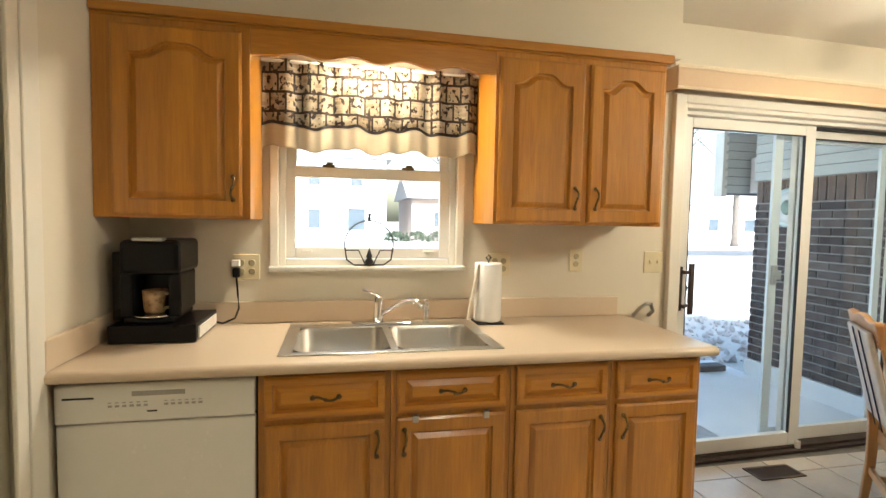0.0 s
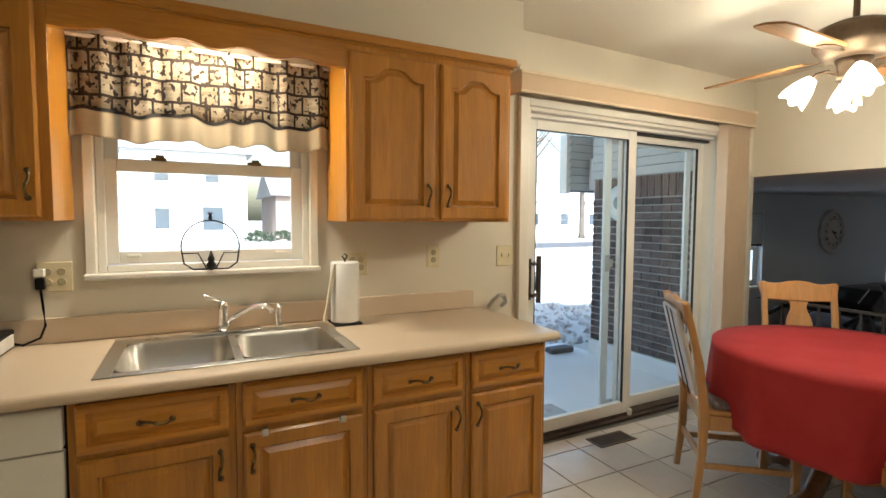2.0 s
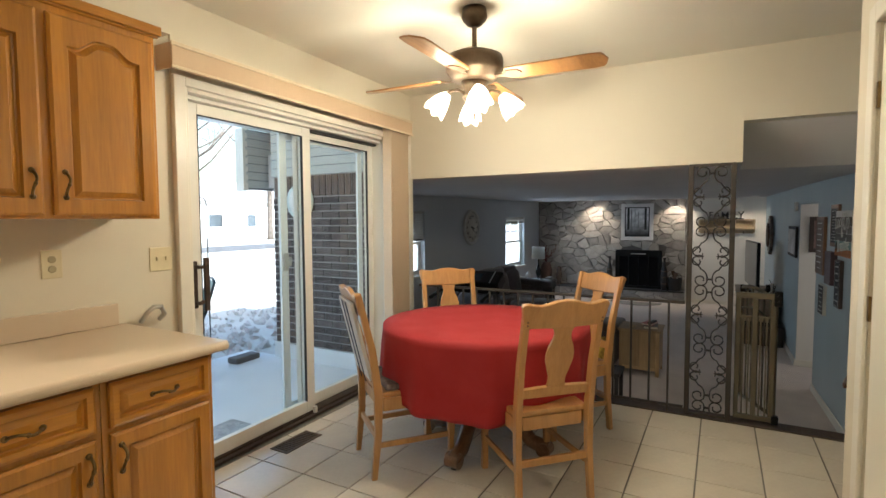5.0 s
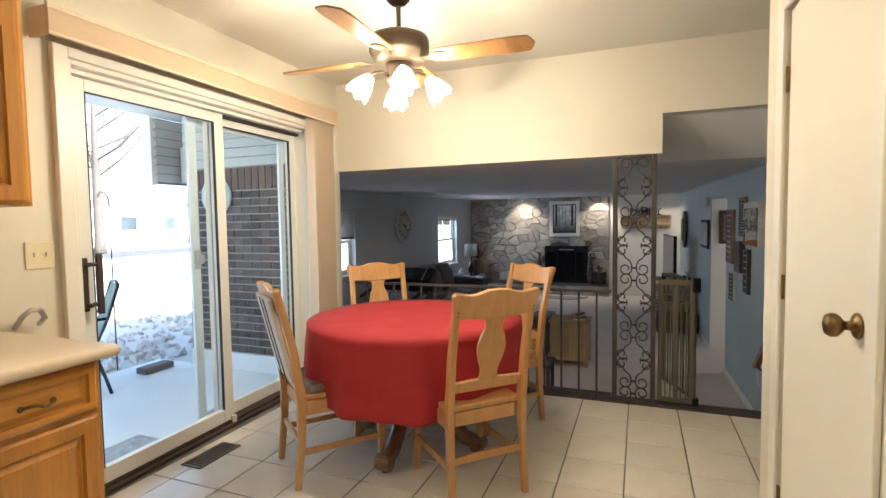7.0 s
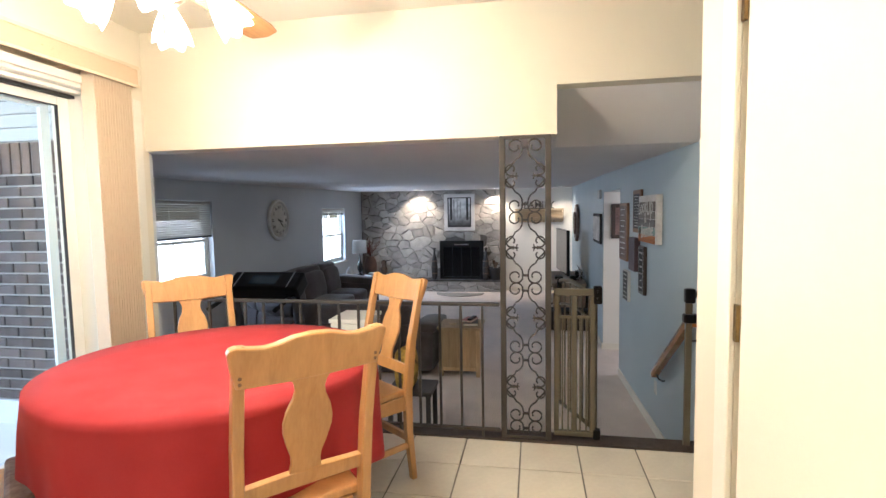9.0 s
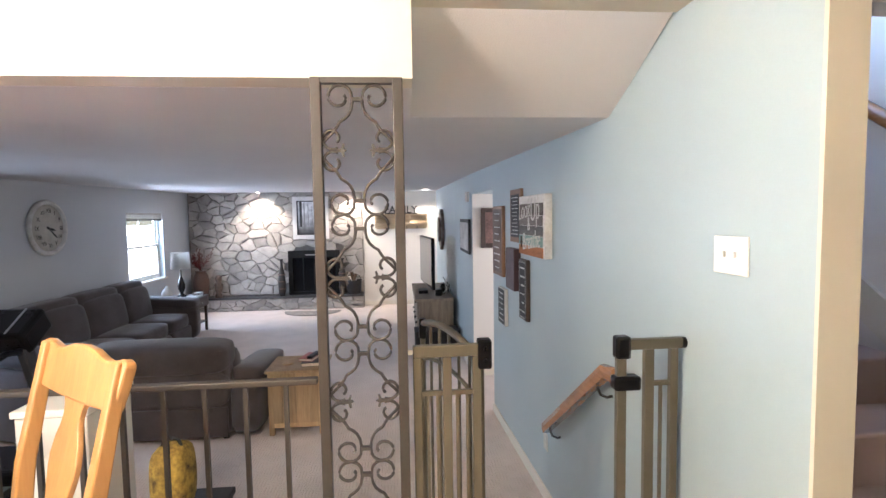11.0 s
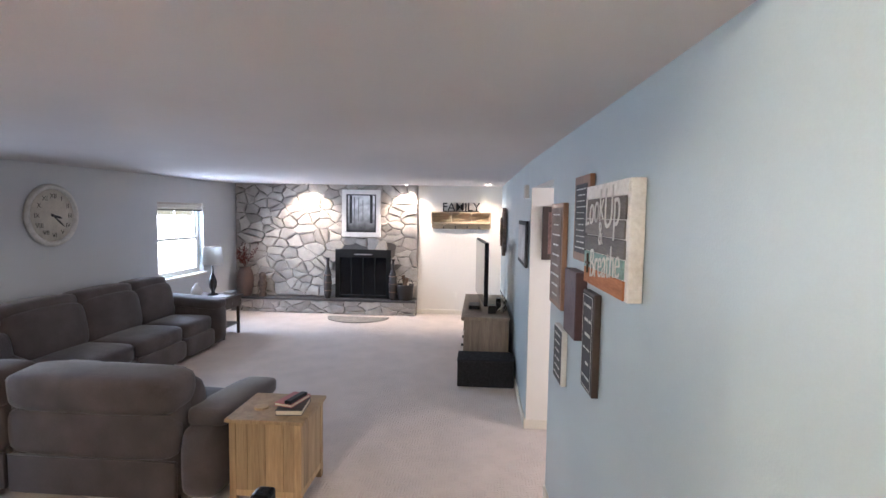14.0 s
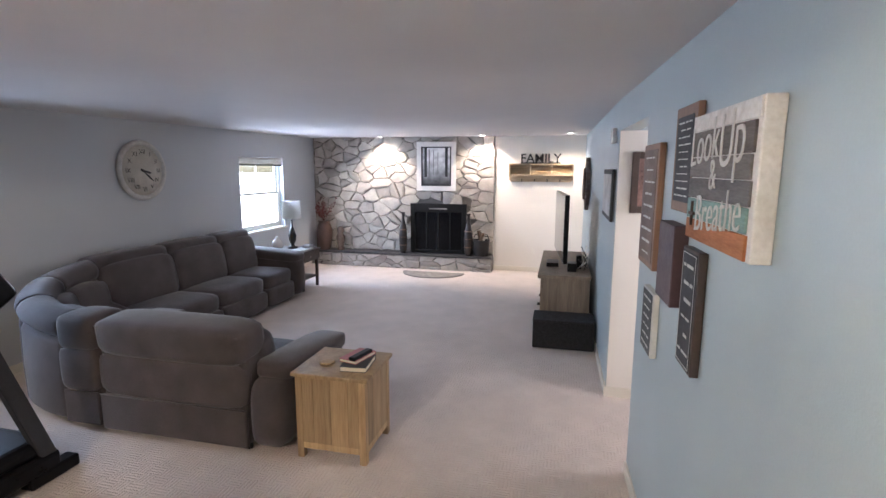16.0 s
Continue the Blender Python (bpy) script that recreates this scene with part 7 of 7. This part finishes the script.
treadmill()
bpy.data.objects["treadmill"].location += Vector((-0.13, 0.03, 0))
ybag = thing("yellow_bag", (4.62, 0.90, 0.10), "yellow and black patterned tote on a dark stand", "bag")
part("bag", cushion(0.15, 0.13, 0.26, 0, pose(4.62, 0.905, 0.10), 0.02), mat("yellow_print", (0.55, 0.36, 0.05), 0.8, vary=0.5, scale=16, color2=(0.05, 0.03, 0.02)), ybag)
part("strap", tube([(4.62, 0.86, 0.35), (4.60, 0.87, 0.40), (4.60, 0.92, 0.42), (4.62, 0.95, 0.35)], 0.007), mat("black_strap", (0.02, 0.02, 0.02), 0.7), ybag)
dst = thing("plant_stand", (4.62, 0.88, FF), "dark square wooden stand below the railing", "stand")
DSM = mat("dark_stand", (0.03, 0.025, 0.022), 0.5)
part("top", box(4.48, 4.76, 0.70, 1.02, 0.07, 0.10, 0.005), DSM, dst)
for x in (4.49, 4.72):
    for y in (0.71, 0.98):
        part("leg", box(x, x + 0.03, y, y + 0.03, FF + 0.001, 0.07, 0.003), DSM, dst)
wc = thing("white_cabinet", (4.62, 1.28, FF), "narrow white cabinet standing below the railing", "cabinet")
part("body", box(4.46, 4.78, 1.14, 1.40, FF + 0.002, 0.57, 0.006), ENAMEL, wc)
part("lid", box(4.45, 4.79, 1.13, 1.41, 0.572, 0.60, 0.006), ENAMEL, wc)


# ---- recessed lamps over the stone wall ----
def recessed_lamp(x, y, power, spot=110):
    FC = FZ(x)
    t = thing("recessed_light", (x, y, FC), "white recessed ceiling spotlight over the stone wall", "ceiling light", "recessed spotlights")
    part("trim_ring", lathe([(0.055, FC - 0.001), (0.085, FC - 0.001), (0.088, FC - 0.007), (0.06, FC - 0.010), (0.055, FC - 0.003)], (x, y, 0), 28), VINYL, t)
    part("lens", lathe([(0.05, FC - 0.006), (0.053, FC - 0.002), (0.01, FC - 0.0015)], (x, y, 0), 20), emit("spot_lens", (1.0, 0.9, 0.74), 6), t)
    lamp("spot_light", "SPOT", look((x, y, FC - 0.03), (x + 0.42, y, 0.6)), power, (1.0, 0.82, 0.58), 0.04, spot=spot)


recessed_lamp(12.90, 2.75, 13)
recessed_lamp(12.90, 0.88, 10.5)
recessed_lamp(12.55, -0.60, 7)

# ---- outside ----
GRASS = mat("pale_winter_lawn", (0.58, 0.57, 0.52), 0.95, vary=0.15, scale=1.5, fine=60, bump=0.3)
bm = prism([(-150, 2.6), (0.2, 2.6), (4.05, 2.6), (4.05, 4.0), (4.7, 4.0), (4.7, 4.42), (13.5, 4.42), (13.5, -40), (150, -40), (150, 300), (-150, 300)], 0.2, pose(0, 0, -0.36))
struct("ground", bm, GRASS, "pale winter lawn reaching the horizon")
struct("patio", box(0.2, 4.02, 2.585, 4.60, -0.3, -0.06, 0.01), CONC, "pale concrete patio slab outside the sliding door")
struct("road", box(-150, 150, 22, 27, -0.2, -0.15), mat("asphalt", (0.10, 0.10, 0.105), 0.9, vary=0.15, scale=2, bump=0.2), "grey road beyond the lawn")
struct("porch_ceiling", box(0.2, 6.0, 2.585, 4.45, 2.36, 2.44), mat("porch_white", (0.72, 0.74, 0.74), 0.6, vary=0.03), "white porch ceiling over the patio")
# backing coloured dark so the gaps between boards read as lap shadows
sid = struct("porch_gable", box(3.93, 6.0, 4.47, 4.55, 1.72, 2.36), mat("siding_gap_shade", (0.14, 0.15, 0.16), 0.7), "grey siding boards on the porch end")
SID = mat("grey_green_siding", (0.46, 0.50, 0.50), 0.6, vary=0.04)
for k in range(7):
    z = 1.735 + 0.088 * k
    part("siding_board", box(-1.03, 1.03, -0.008, 0.006, 0, 0.080, m=pose(4.96, 4.455, z, 8, 0, 0)), SID, sid)
part("corner_board", box(3.90, 3.96, 4.44, 4.56, 1.70, 2.36, 0.004), VINYL, sid)
rnd = random.Random(11)
bm = bmesh.new()
for k in range(900):
    x, y = rnd.uniform(1.0, 7.5), 4.68 + abs(rnd.gauss(0, 1.6))
    s = rnd.uniform(0.03, 0.085)
    M = Matrix.Translation((x, y, -0.155 + s * 0.25)) @ Euler((rnd.uniform(0, 6), rnd.uniform(0, 6), rnd.uniform(0, 6))).to_matrix().to_4x4() @ Matrix.Diagonal((s, s * 0.75, s * 0.5, 1))
    base = len(bm.verts)
    vs = [bm.verts.new(M @ Vector(p)) for p in ((1, 0, 0), (-1, 0, 0), (0, 1, 0), (0, -1, 0), (0, 0, 1), (0, 0, -1))]
    for a, b, c in ((0, 2, 4), (2, 1, 4), (1, 3, 4), (3, 0, 4), (2, 0, 5), (1, 2, 5), (3, 1, 5), (0, 3, 5)):
        bm.faces.new((vs[a], vs[b], vs[c]))
tagged(part("rock_bed", bm, mat("pale_river_rock", (0.60, 0.58, 0.55), 0.8, vary=0.3, scale=5, color2=(0.34, 0.32, 0.30))), "pale river rocks along the patio edge", "rocks", kind="stuff")
dm = thing("doormat", (2.25, 2.85, -0.06), "grey patterned doormat on the patio", "doormat")
part("mat", box(1.95, 2.6, 2.68, 3.05, -0.059, -0.047, 0.004), mat("mat_weave", (0.20, 0.21, 0.23), 0.95, vary=0.5, scale=25, color2=(0.45, 0.46, 0.47), bump=0.3), dm)
dsp = thing("downspout_block", (3.6, 4.25, -0.06), "dark splash block by the brick corner", "block")
part("block", box(3.55, 3.85, 4.2, 4.33, -0.059, 0.0, 0.01), mat("dark_block", (0.12, 0.11, 0.11), 0.8), dsp)


def patio_chair():
    c = thing("patio_chair", (3.2, 4.25, -0.06), "green mesh patio chair with dark metal frame", "chair")
    FR = mat("dark_green_metal", (0.03, 0.05, 0.05), 0.4, 0.5)
    ME = mat("green_mesh", (0.10, 0.17, 0.16), 0.7)
    M = pose(2.98, 4.40, -0.06, 0, 0, 150)
    pt = lambda *p: M @ Vector(p)
    for s in (-0.25, 0.25):
        part("side_frame", tube([pt(0.22, s, 0.0), pt(0.24, s, 0.40), pt(-0.20, s, 0.38), pt(-0.30, s, 0.62), pt(-0.38, s, 0.88)], 0.013), FR, c)
        part("back_leg", tube([pt(-0.18, s, 0.39), pt(-0.26, s, 0.15), pt(-0.30, s, 0.0)], 0.013), FR, c)
        part("armrest", tube([pt(-0.31, s, 0.62), pt(0.1, s, 0.60), pt(0.24, s, 0.55), pt(0.24, s, 0.40)], 0.012), FR, c)
    part("seat_mesh", box(-0.2, 0.22, -0.24, 0.24, 0.385, 0.395, m=M), ME, c)
    part("back_mesh", box(-0.005, 0.005, -0.24, 0.24, 0.0, 0.50, m=M @ pose(-0.22, 0, 0.40, 0, -19, 0)), ME, c)
    part("top_bar", tube([pt(-0.38, -0.25, 0.88), pt(-0.39, 0, 0.90), pt(-0.38, 0.25, 0.88)], 0.013), FR, c)


patio_chair()
pl = thing("shepherd_hook", (3.35, 5.0, -0.16), "thin black garden hook standing in the rock bed", "garden hook")
part("rod", tube([(3.78, 4.9, -0.2), (3.78, 4.9, 1.55), (3.76, 4.9, 1.62), (3.70, 4.9, 1.64), (3.67, 4.9, 1.58)], 0.006), MATTEB, pl)


def house(name, x, y, w, d, h, rh, wallm, roofm, label, wins, storeys=1):
    t = thing(name, (x, y, -0.16), label, "house")
    part("wall", box(x - w / 2, x + w / 2, y, y + d, -0.16, h), wallm, t)
    bm = prism([(-d / 2 - 0.5, 0), (d / 2 + 0.5, 0), (0, rh)], w + 0.8, Matrix(((0, 0, 1, x - w / 2 - 0.4), (1, 0, 0, y + d / 2), (0, 1, 0, h), (0, 0, 0, 1))))
    part("roof", bm, roofm, t)
    for wx, wz, ww, wh in wins:
        wn_ = part("window", ring(x + wx - ww / 2, x + wx + ww / 2, wz, wz + wh, 0.09, y - 0.06, y + 0.02), VINYL, t)
        part("pane", box(x + wx - ww / 2 + 0.09, x + wx + ww / 2 - 0.09, y - 0.03, y - 0.01, wz + 0.09, wz + wh - 0.09), mat("far_glass", (0.08, 0.10, 0.12), 0.1), wn_)
    return t


BRK = mat("far_brick", (0.42, 0.34, 0.31), 0.9, vary=0.15, scale=3)
SDW = mat("far_white_siding", (0.74, 0.76, 0.78), 0.8, vary=0.05, scale=2)
RF = mat("far_shingle", (0.34, 0.33, 0.33), 0.9, vary=0.15, scale=2)
house("house", -3.0, 36, 13, 8, 5.6, 1.8, SDW, RF, "white two-storey house across the road", ((-4.5, 0.6, 1.0, 1.5), (-1.5, 0.6, 1.0, 1.5), (1.5, 0.6, 1.0, 1.5), (4.4, 0.5, 1.4, 1.7), (-4.5, 3.6, 1.0, 1.4), (-1.5, 3.6, 1.0, 1.4), (1.5, 3.6, 1.0, 1.4), (4.4, 3.6, 1.0, 1.4)))
house("house", 13.0, 37, 15, 8, 3.0, 2.0, BRK, RF, "low brick ranch house across the road", ((-5.0, 0.8, 1.8, 1.3), (-1.0, 0.8, 1.2, 1.3), (3.0, 0.6, 2.4, 1.6), (6.0, 0.9, 1.0, 1.2)))
house("house", 34.0, 40, 14, 8, 3.2, 2.2, SDW, RF, "pale single-storey house far across the lawn", ((-4, 0.8, 1.6, 1.3), (0, 0.8, 1.2, 1.3), (4, 0.8, 1.6, 1.3)))


def bare_tree(x, y, h, seed, label):
    r = random.Random(seed)
    t = thing("tree", (x, y, -0.16), label, "tree", "bare winter trees")
    bk = mat("grey_bark", (0.15, 0.125, 0.105), 0.95, vary=0.3, scale=8, bump=0.4)
    part("trunk", lathe([(0.34, -0.2), (0.24, 0.3), (0.20, h * 0.4), (0.12, h * 0.75), (0.04, h)], (x, y, 0), 12), bk, t)
    bm = bmesh.new()
    for k in range(16):
        z0 = h * r.uniform(0.35, 0.9)
        a, ln = r.uniform(0, 6.28), h * r.uniform(0.22, 0.42)
        p0 = Vector((x, y, z0))
        d = Vector((math.cos(a), math.sin(a), r.uniform(0.4, 0.9))).normalized()
        p1, p2 = p0 + d * ln * 0.5, p0 + d * ln + Vector((0, 0, ln * 0.15))
        tube([p0, p1, p2], 0.045, 5, bm)
        for q in range(5):
            b0 = p0.lerp(p2, r.uniform(0.4, 0.95))
            e = Vector((r.uniform(-1, 1), r.uniform(-1, 1), r.uniform(0.1, 1))).normalized() * ln * 0.4
            tube([b0, b0 + e * 0.5, b0 + e], 0.015, 4, bm)
    part("limbs", bm, bk, t)


bare_tree(5.6, 24.0, 8.0, 1, "bare grey street tree on the lawn")
bare_tree(-6.0, 31.0, 9.0, 2, "bare grey tree before the white house")
bare_tree(18.0, 26.0, 9.0, 3, "bare grey tree by the far road")
bare_tree(30.0, 33.0, 10.0, 5, "tall bare tree by the pale house")


def shrub(x, y, s, seed):
    r = random.Random(seed)
    t = thing("shrub", (x, y, -0.16), "low clipped evergreen shrub before a house", "shrub", "evergreen shrubs")
    bm = bmesh.new()
    for k in range(260):
        a, b, q = r.uniform(0, 6.28), r.uniform(0, 1.5), r.uniform(0.6, 1.0)
        c = Vector((x + s * 1.2 * q * math.cos(a) * math.cos(b), y + s * q * math.sin(a) * math.cos(b), -0.1 + s * 0.9 * q * math.sin(b)))
        R = Matrix.Translation(c) @ Euler((r.uniform(0, 6), r.uniform(0, 6), r.uniform(0, 6))).to_matrix().to_4x4()
        vs = [bm.verts.new(R @ Vector(p)) for p in ((-0.12, 0, 0), (0, -0.06, 0.02), (0.14, 0, 0), (0, 0.06, 0.02))]
        bm.faces.new(vs)
    part("foliage", bm, mat("dark_evergreen", (0.05, 0.075, 0.04), 0.8, vary=0.3, scale=4), t)


for k in range(5):
    shrub(4.0 + 1.5 * k, 34.5 + 0.3 * (k % 2), 0.8, 20 + k)


# ---- pieces: kitchen floor tiles ----
floor_ob = bpy.data.objects["floor"]
TS, JX, JY = 0.312, 2.19, 0.085


def span(lo, hi, j):
    """Tile edges between two walls, with cut pieces at both ends."""
    k = math.ceil((lo - j) / TS)
    cuts = [lo]
    while j + k * TS < hi - 0.01:
        if j + k * TS > lo + 0.01:
            cuts.append(j + k * TS)
        k += 1
    return list(zip(cuts, cuts[1:] + [hi]))


tile_mesh = {}
for x0, x1 in span(-0.868, 4.058, JX):
    for y0, y1 in span(-2.178, 2.41, JY):
        if 1.57 < (x0 + x1) / 2 < 2.70 and (y0 + y1) / 2 < -0.6:
            continue
        w, d = round(x1 - x0 - 0.007, 4), round(y1 - y0 - 0.007, 4)
        if w < 0.01 or d < 0.01:
            continue
        if (w, d) not in tile_mesh:
            bm = box(-w / 2, w / 2, -d / 2, d / 2, -0.0075, 0.0, 0.0022, seg=1)
            me = bpy.data.meshes.new("tile")
            bm.to_mesh(me)
            bm.free()
            me.materials.append(TILE)
            tile_mesh[(w, d)] = me
        o = new("tile", tile_mesh[(w, d)])
        o.parent = floor_ob
        o.location = ((x0 + x1) / 2, (y0 + y1) / 2, 0.0)

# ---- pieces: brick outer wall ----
# same dark backing, its colour standing in for shade between the boards
SDF = bpy.data.materials["siding_gap_shade"]
brick_wall = struct("wall_brick", box(4.0, 4.098, 2.585, 4.10, 0.10, 2.36), mat("pale_mortar", (0.40, 0.39, 0.38), 0.95, vary=0.1, scale=20, bump=0.2), "dark brown brick outer wall beside the patio")
BRICK = mat("dark_brick", (0.125, 0.10, 0.095), 0.85, vary=0.25, scale=9, fine=90, bump=0.2, rand=0.35)
BRICK2 = mat("tan_brick", (0.14, 0.10, 0.085), 0.85, vary=0.2, scale=9, fine=90, bump=0.2, rand=0.25)
brick_mesh = {}


def brick(y0, y1, z0, z1, material):
    key = (round(y1 - y0, 3), round(z1 - z0, 3), material.name)
    if key not in brick_mesh:
        bm = box(-0.012, 0.0, -key[0] / 2, key[0] / 2, -key[1] / 2, key[1] / 2, 0.003, seg=1)
        me = bpy.data.meshes.new("brick")
        bm.to_mesh(me)
        bm.free()
        me.materials.append(material)
        brick_mesh[key] = me
    o = new("brick", brick_mesh[key])
    o.parent = brick_wall
    o.location = (4.0, (y0 + y1) / 2, (z0 + z1) / 2)


for c in range(21):
    z0 = 0.105 + 0.0722 * c
    y = 2.59 - (0.105 if c % 2 else 0)
    while y < 4.09:
        a, b = max(y, 2.59), min(y + 0.20, 4.10)
        if b - a > 0.03:
            brick(a, b, z0, z0 + 0.0595, BRICK)
        y += 0.21
for k in range(19):
    brick(2.60 + 0.0785 * k, 2.60 + 0.0785 * k + 0.068, 1.622, 1.822, BRICK2)
struct("brick_foundation", box(3.97, 4.098, 2.60, 4.115, -0.3, 0.098, 0.004), CONC, "pale concrete footing below the brick wall")
# shadow lines of the frieze come from this dark sheet behind its boards
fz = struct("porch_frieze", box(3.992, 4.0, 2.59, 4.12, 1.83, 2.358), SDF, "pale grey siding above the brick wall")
for k in range(6):
    part("siding_board", box(-0.006, 0.006, 2.59, 4.12, 0, 0.082, m=pose(3.988, 0, 1.834 + 0.087 * k, 0, 7, 0)), SID, fz)
wt = thing("outdoor_thermometer", (3.99, 3.71, 1.57), "round white outdoor thermometer on the brick wall", "thermometer")
M = pose(3.987, 3.71, 1.57, 0, -90, 0) @ Matrix.Diagonal((1.15, 1.15, 1, 1))
part("case", lathe([(0.15, 0.0), (0.155, 0.02), (0.14, 0.035), (0.12, 0.03)], m=M, seg=32), mat("pale_teal_case", (0.55, 0.66, 0.66), 0.4), wt)
part("dial", lathe([(0.12, 0.005), (0.12, 0.031), (0.05, 0.0315)], m=M, seg=32), mat("white_dial", (0.75, 0.75, 0.72), 0.4), wt)
part("inner_disc", lathe([(0.06, 0.0316), (0.06, 0.034), (0.02, 0.0342)], m=M, seg=24), mat("green_print", (0.25, 0.36, 0.28), 0.5, vary=0.3, scale=20), wt)

# ---- pieces: fieldstone chimney wall and hearth ----
STONE = mat("fieldstone", (0.46, 0.425, 0.38), 0.8, vary=0.2, scale=7, fine=60, bump=0.35, color2=(0.30, 0.275, 0.245), rand=0.28)
stone_wall = struct("wall_stone", box(13.225, 13.30, 0.70, 4.25, FF, 1.86), mat("grey_mortar", (0.17, 0.155, 0.14), 0.95, vary=0.15, scale=15, bump=0.3), "mortar bed of the fieldstone fireplace wall")
hearth_base = struct("hearth", box(12.985, 13.225, 0.70, 4.24, FF, -0.336), bpy.data.materials["grey_mortar"], "raised fieldstone hearth base")


def clip(poly, p, n):
    """The part of a polygon on the near side of the line through p with normal n."""
    out = []
    for i, a in enumerate(poly):
        b = poly[(i + 1) % len(poly)]
        da, db = (a - p).dot(n), (b - p).dot(n)
        if da <= 0:
            out.append(a)
        if da * db < 0:
            out.append(a.lerp(b, da / (da - db)))
    return out


def fieldstones(u0, u1, v0, v1, cw, chh, X, parent, seed, holes=()):
    r = random.Random(seed)
    seeds = []
    rows, cols = max(1, round((v1 - v0) / chh)), round((u1 - u0) / cw)
    for i in range(rows):
        for j in range(cols):
            if r.random() < 0.2:
                continue
            seeds.append(Vector((u0 + (j + 0.5 + r.uniform(-0.6, 0.6) + (0.5 if i % 2 else 0)) * (u1 - u0) / cols, v0 + (i + 0.5 + r.uniform(-0.55, 0.55)) * (v1 - v0) / rows)))
    k = cw / chh
    for a in seeds:
        if not (u0 - 0.05 < a.x < u1 + 0.05):
            continue
        poly = [Vector(q) for q in ((u0, v0), (u1, v0), (u1, v1), (u0, v1))]
        for b in seeds:
            if b is a or abs(b.x - a.x) > 4 * cw or abs(b.y - a.y) > 4 * chh:
                continue
            d = Vector(((b.x - a.x), (b.y - a.y) * k * k * 0.7))
            poly = clip(poly, (a + b) / 2, d)
            if len(poly) < 3:
                break
        if len(poly) < 3:
            continue
        c = sum(poly, Vector((0, 0))) / len(poly)
        if any(h[0] - 0.03 < c.x < h[1] + 0.03 and h[2] - 0.03 < c.y < h[3] + 0.03 for h in holes):
            continue
        # break straight edges, then pull in for the joint
        pts = []
        for i, p in enumerate(poly):
            q = poly[(i + 1) % len(poly)]
            pts.append(p)
            if (q - p).length > 0.09:
                n = Vector((-(q - p).y, (q - p).x)).normalized()
                pts.append(p.lerp(q, r.uniform(0.35, 0.65)) + n * r.uniform(-0.018, 0.018))
        ins = lambda p, m: p + (c - p).normalized() * min(m, (c - p).length * 0.8)
        bm = bmesh.new()
        depth, tilt = r.uniform(0.022, 0.05), Vector((r.uniform(-0.06, 0.06), r.uniform(-0.06, 0.06)))
        loops = []
        for m, w in ((0.004, 0.0), (0.007, 0.6), (0.017, 0.92), (0.05, 1.0)):
            loops.append([bm.verts.new((X - max(0.0, w * (depth + (p - c).dot(tilt)) + (r.uniform(-0.004, 0.004) if w > 0.5 else 0)), *ins(p, m))) for p in pts])
        n = len(pts)
        for A, B in zip(loops, loops[1:]):
            for i in range(n):
                bm.faces.new((A[i], B[i], B[(i + 1) % n], A[(i + 1) % n]))
        cv = bm.verts.new((X - depth - 0.003, *c))
        for i in range(n):
            bm.faces.new((loops[-1][i], cv, loops[-1][(i + 1) % n]))
        bmesh.ops.recalc_face_normals(bm, faces=bm.faces)
        part("stone", bm, STONE, parent)


fieldstones(0.70, 4.24, -0.29, 1.86, 0.235, 0.13, 13.2249, stone_wall, 7, holes=((1.19, 2.25, -0.29, 0.63),))
fieldstones(0.70, 4.24, FF, -0.336, 0.22, 0.09, 12.9849, hearth_base, 8)
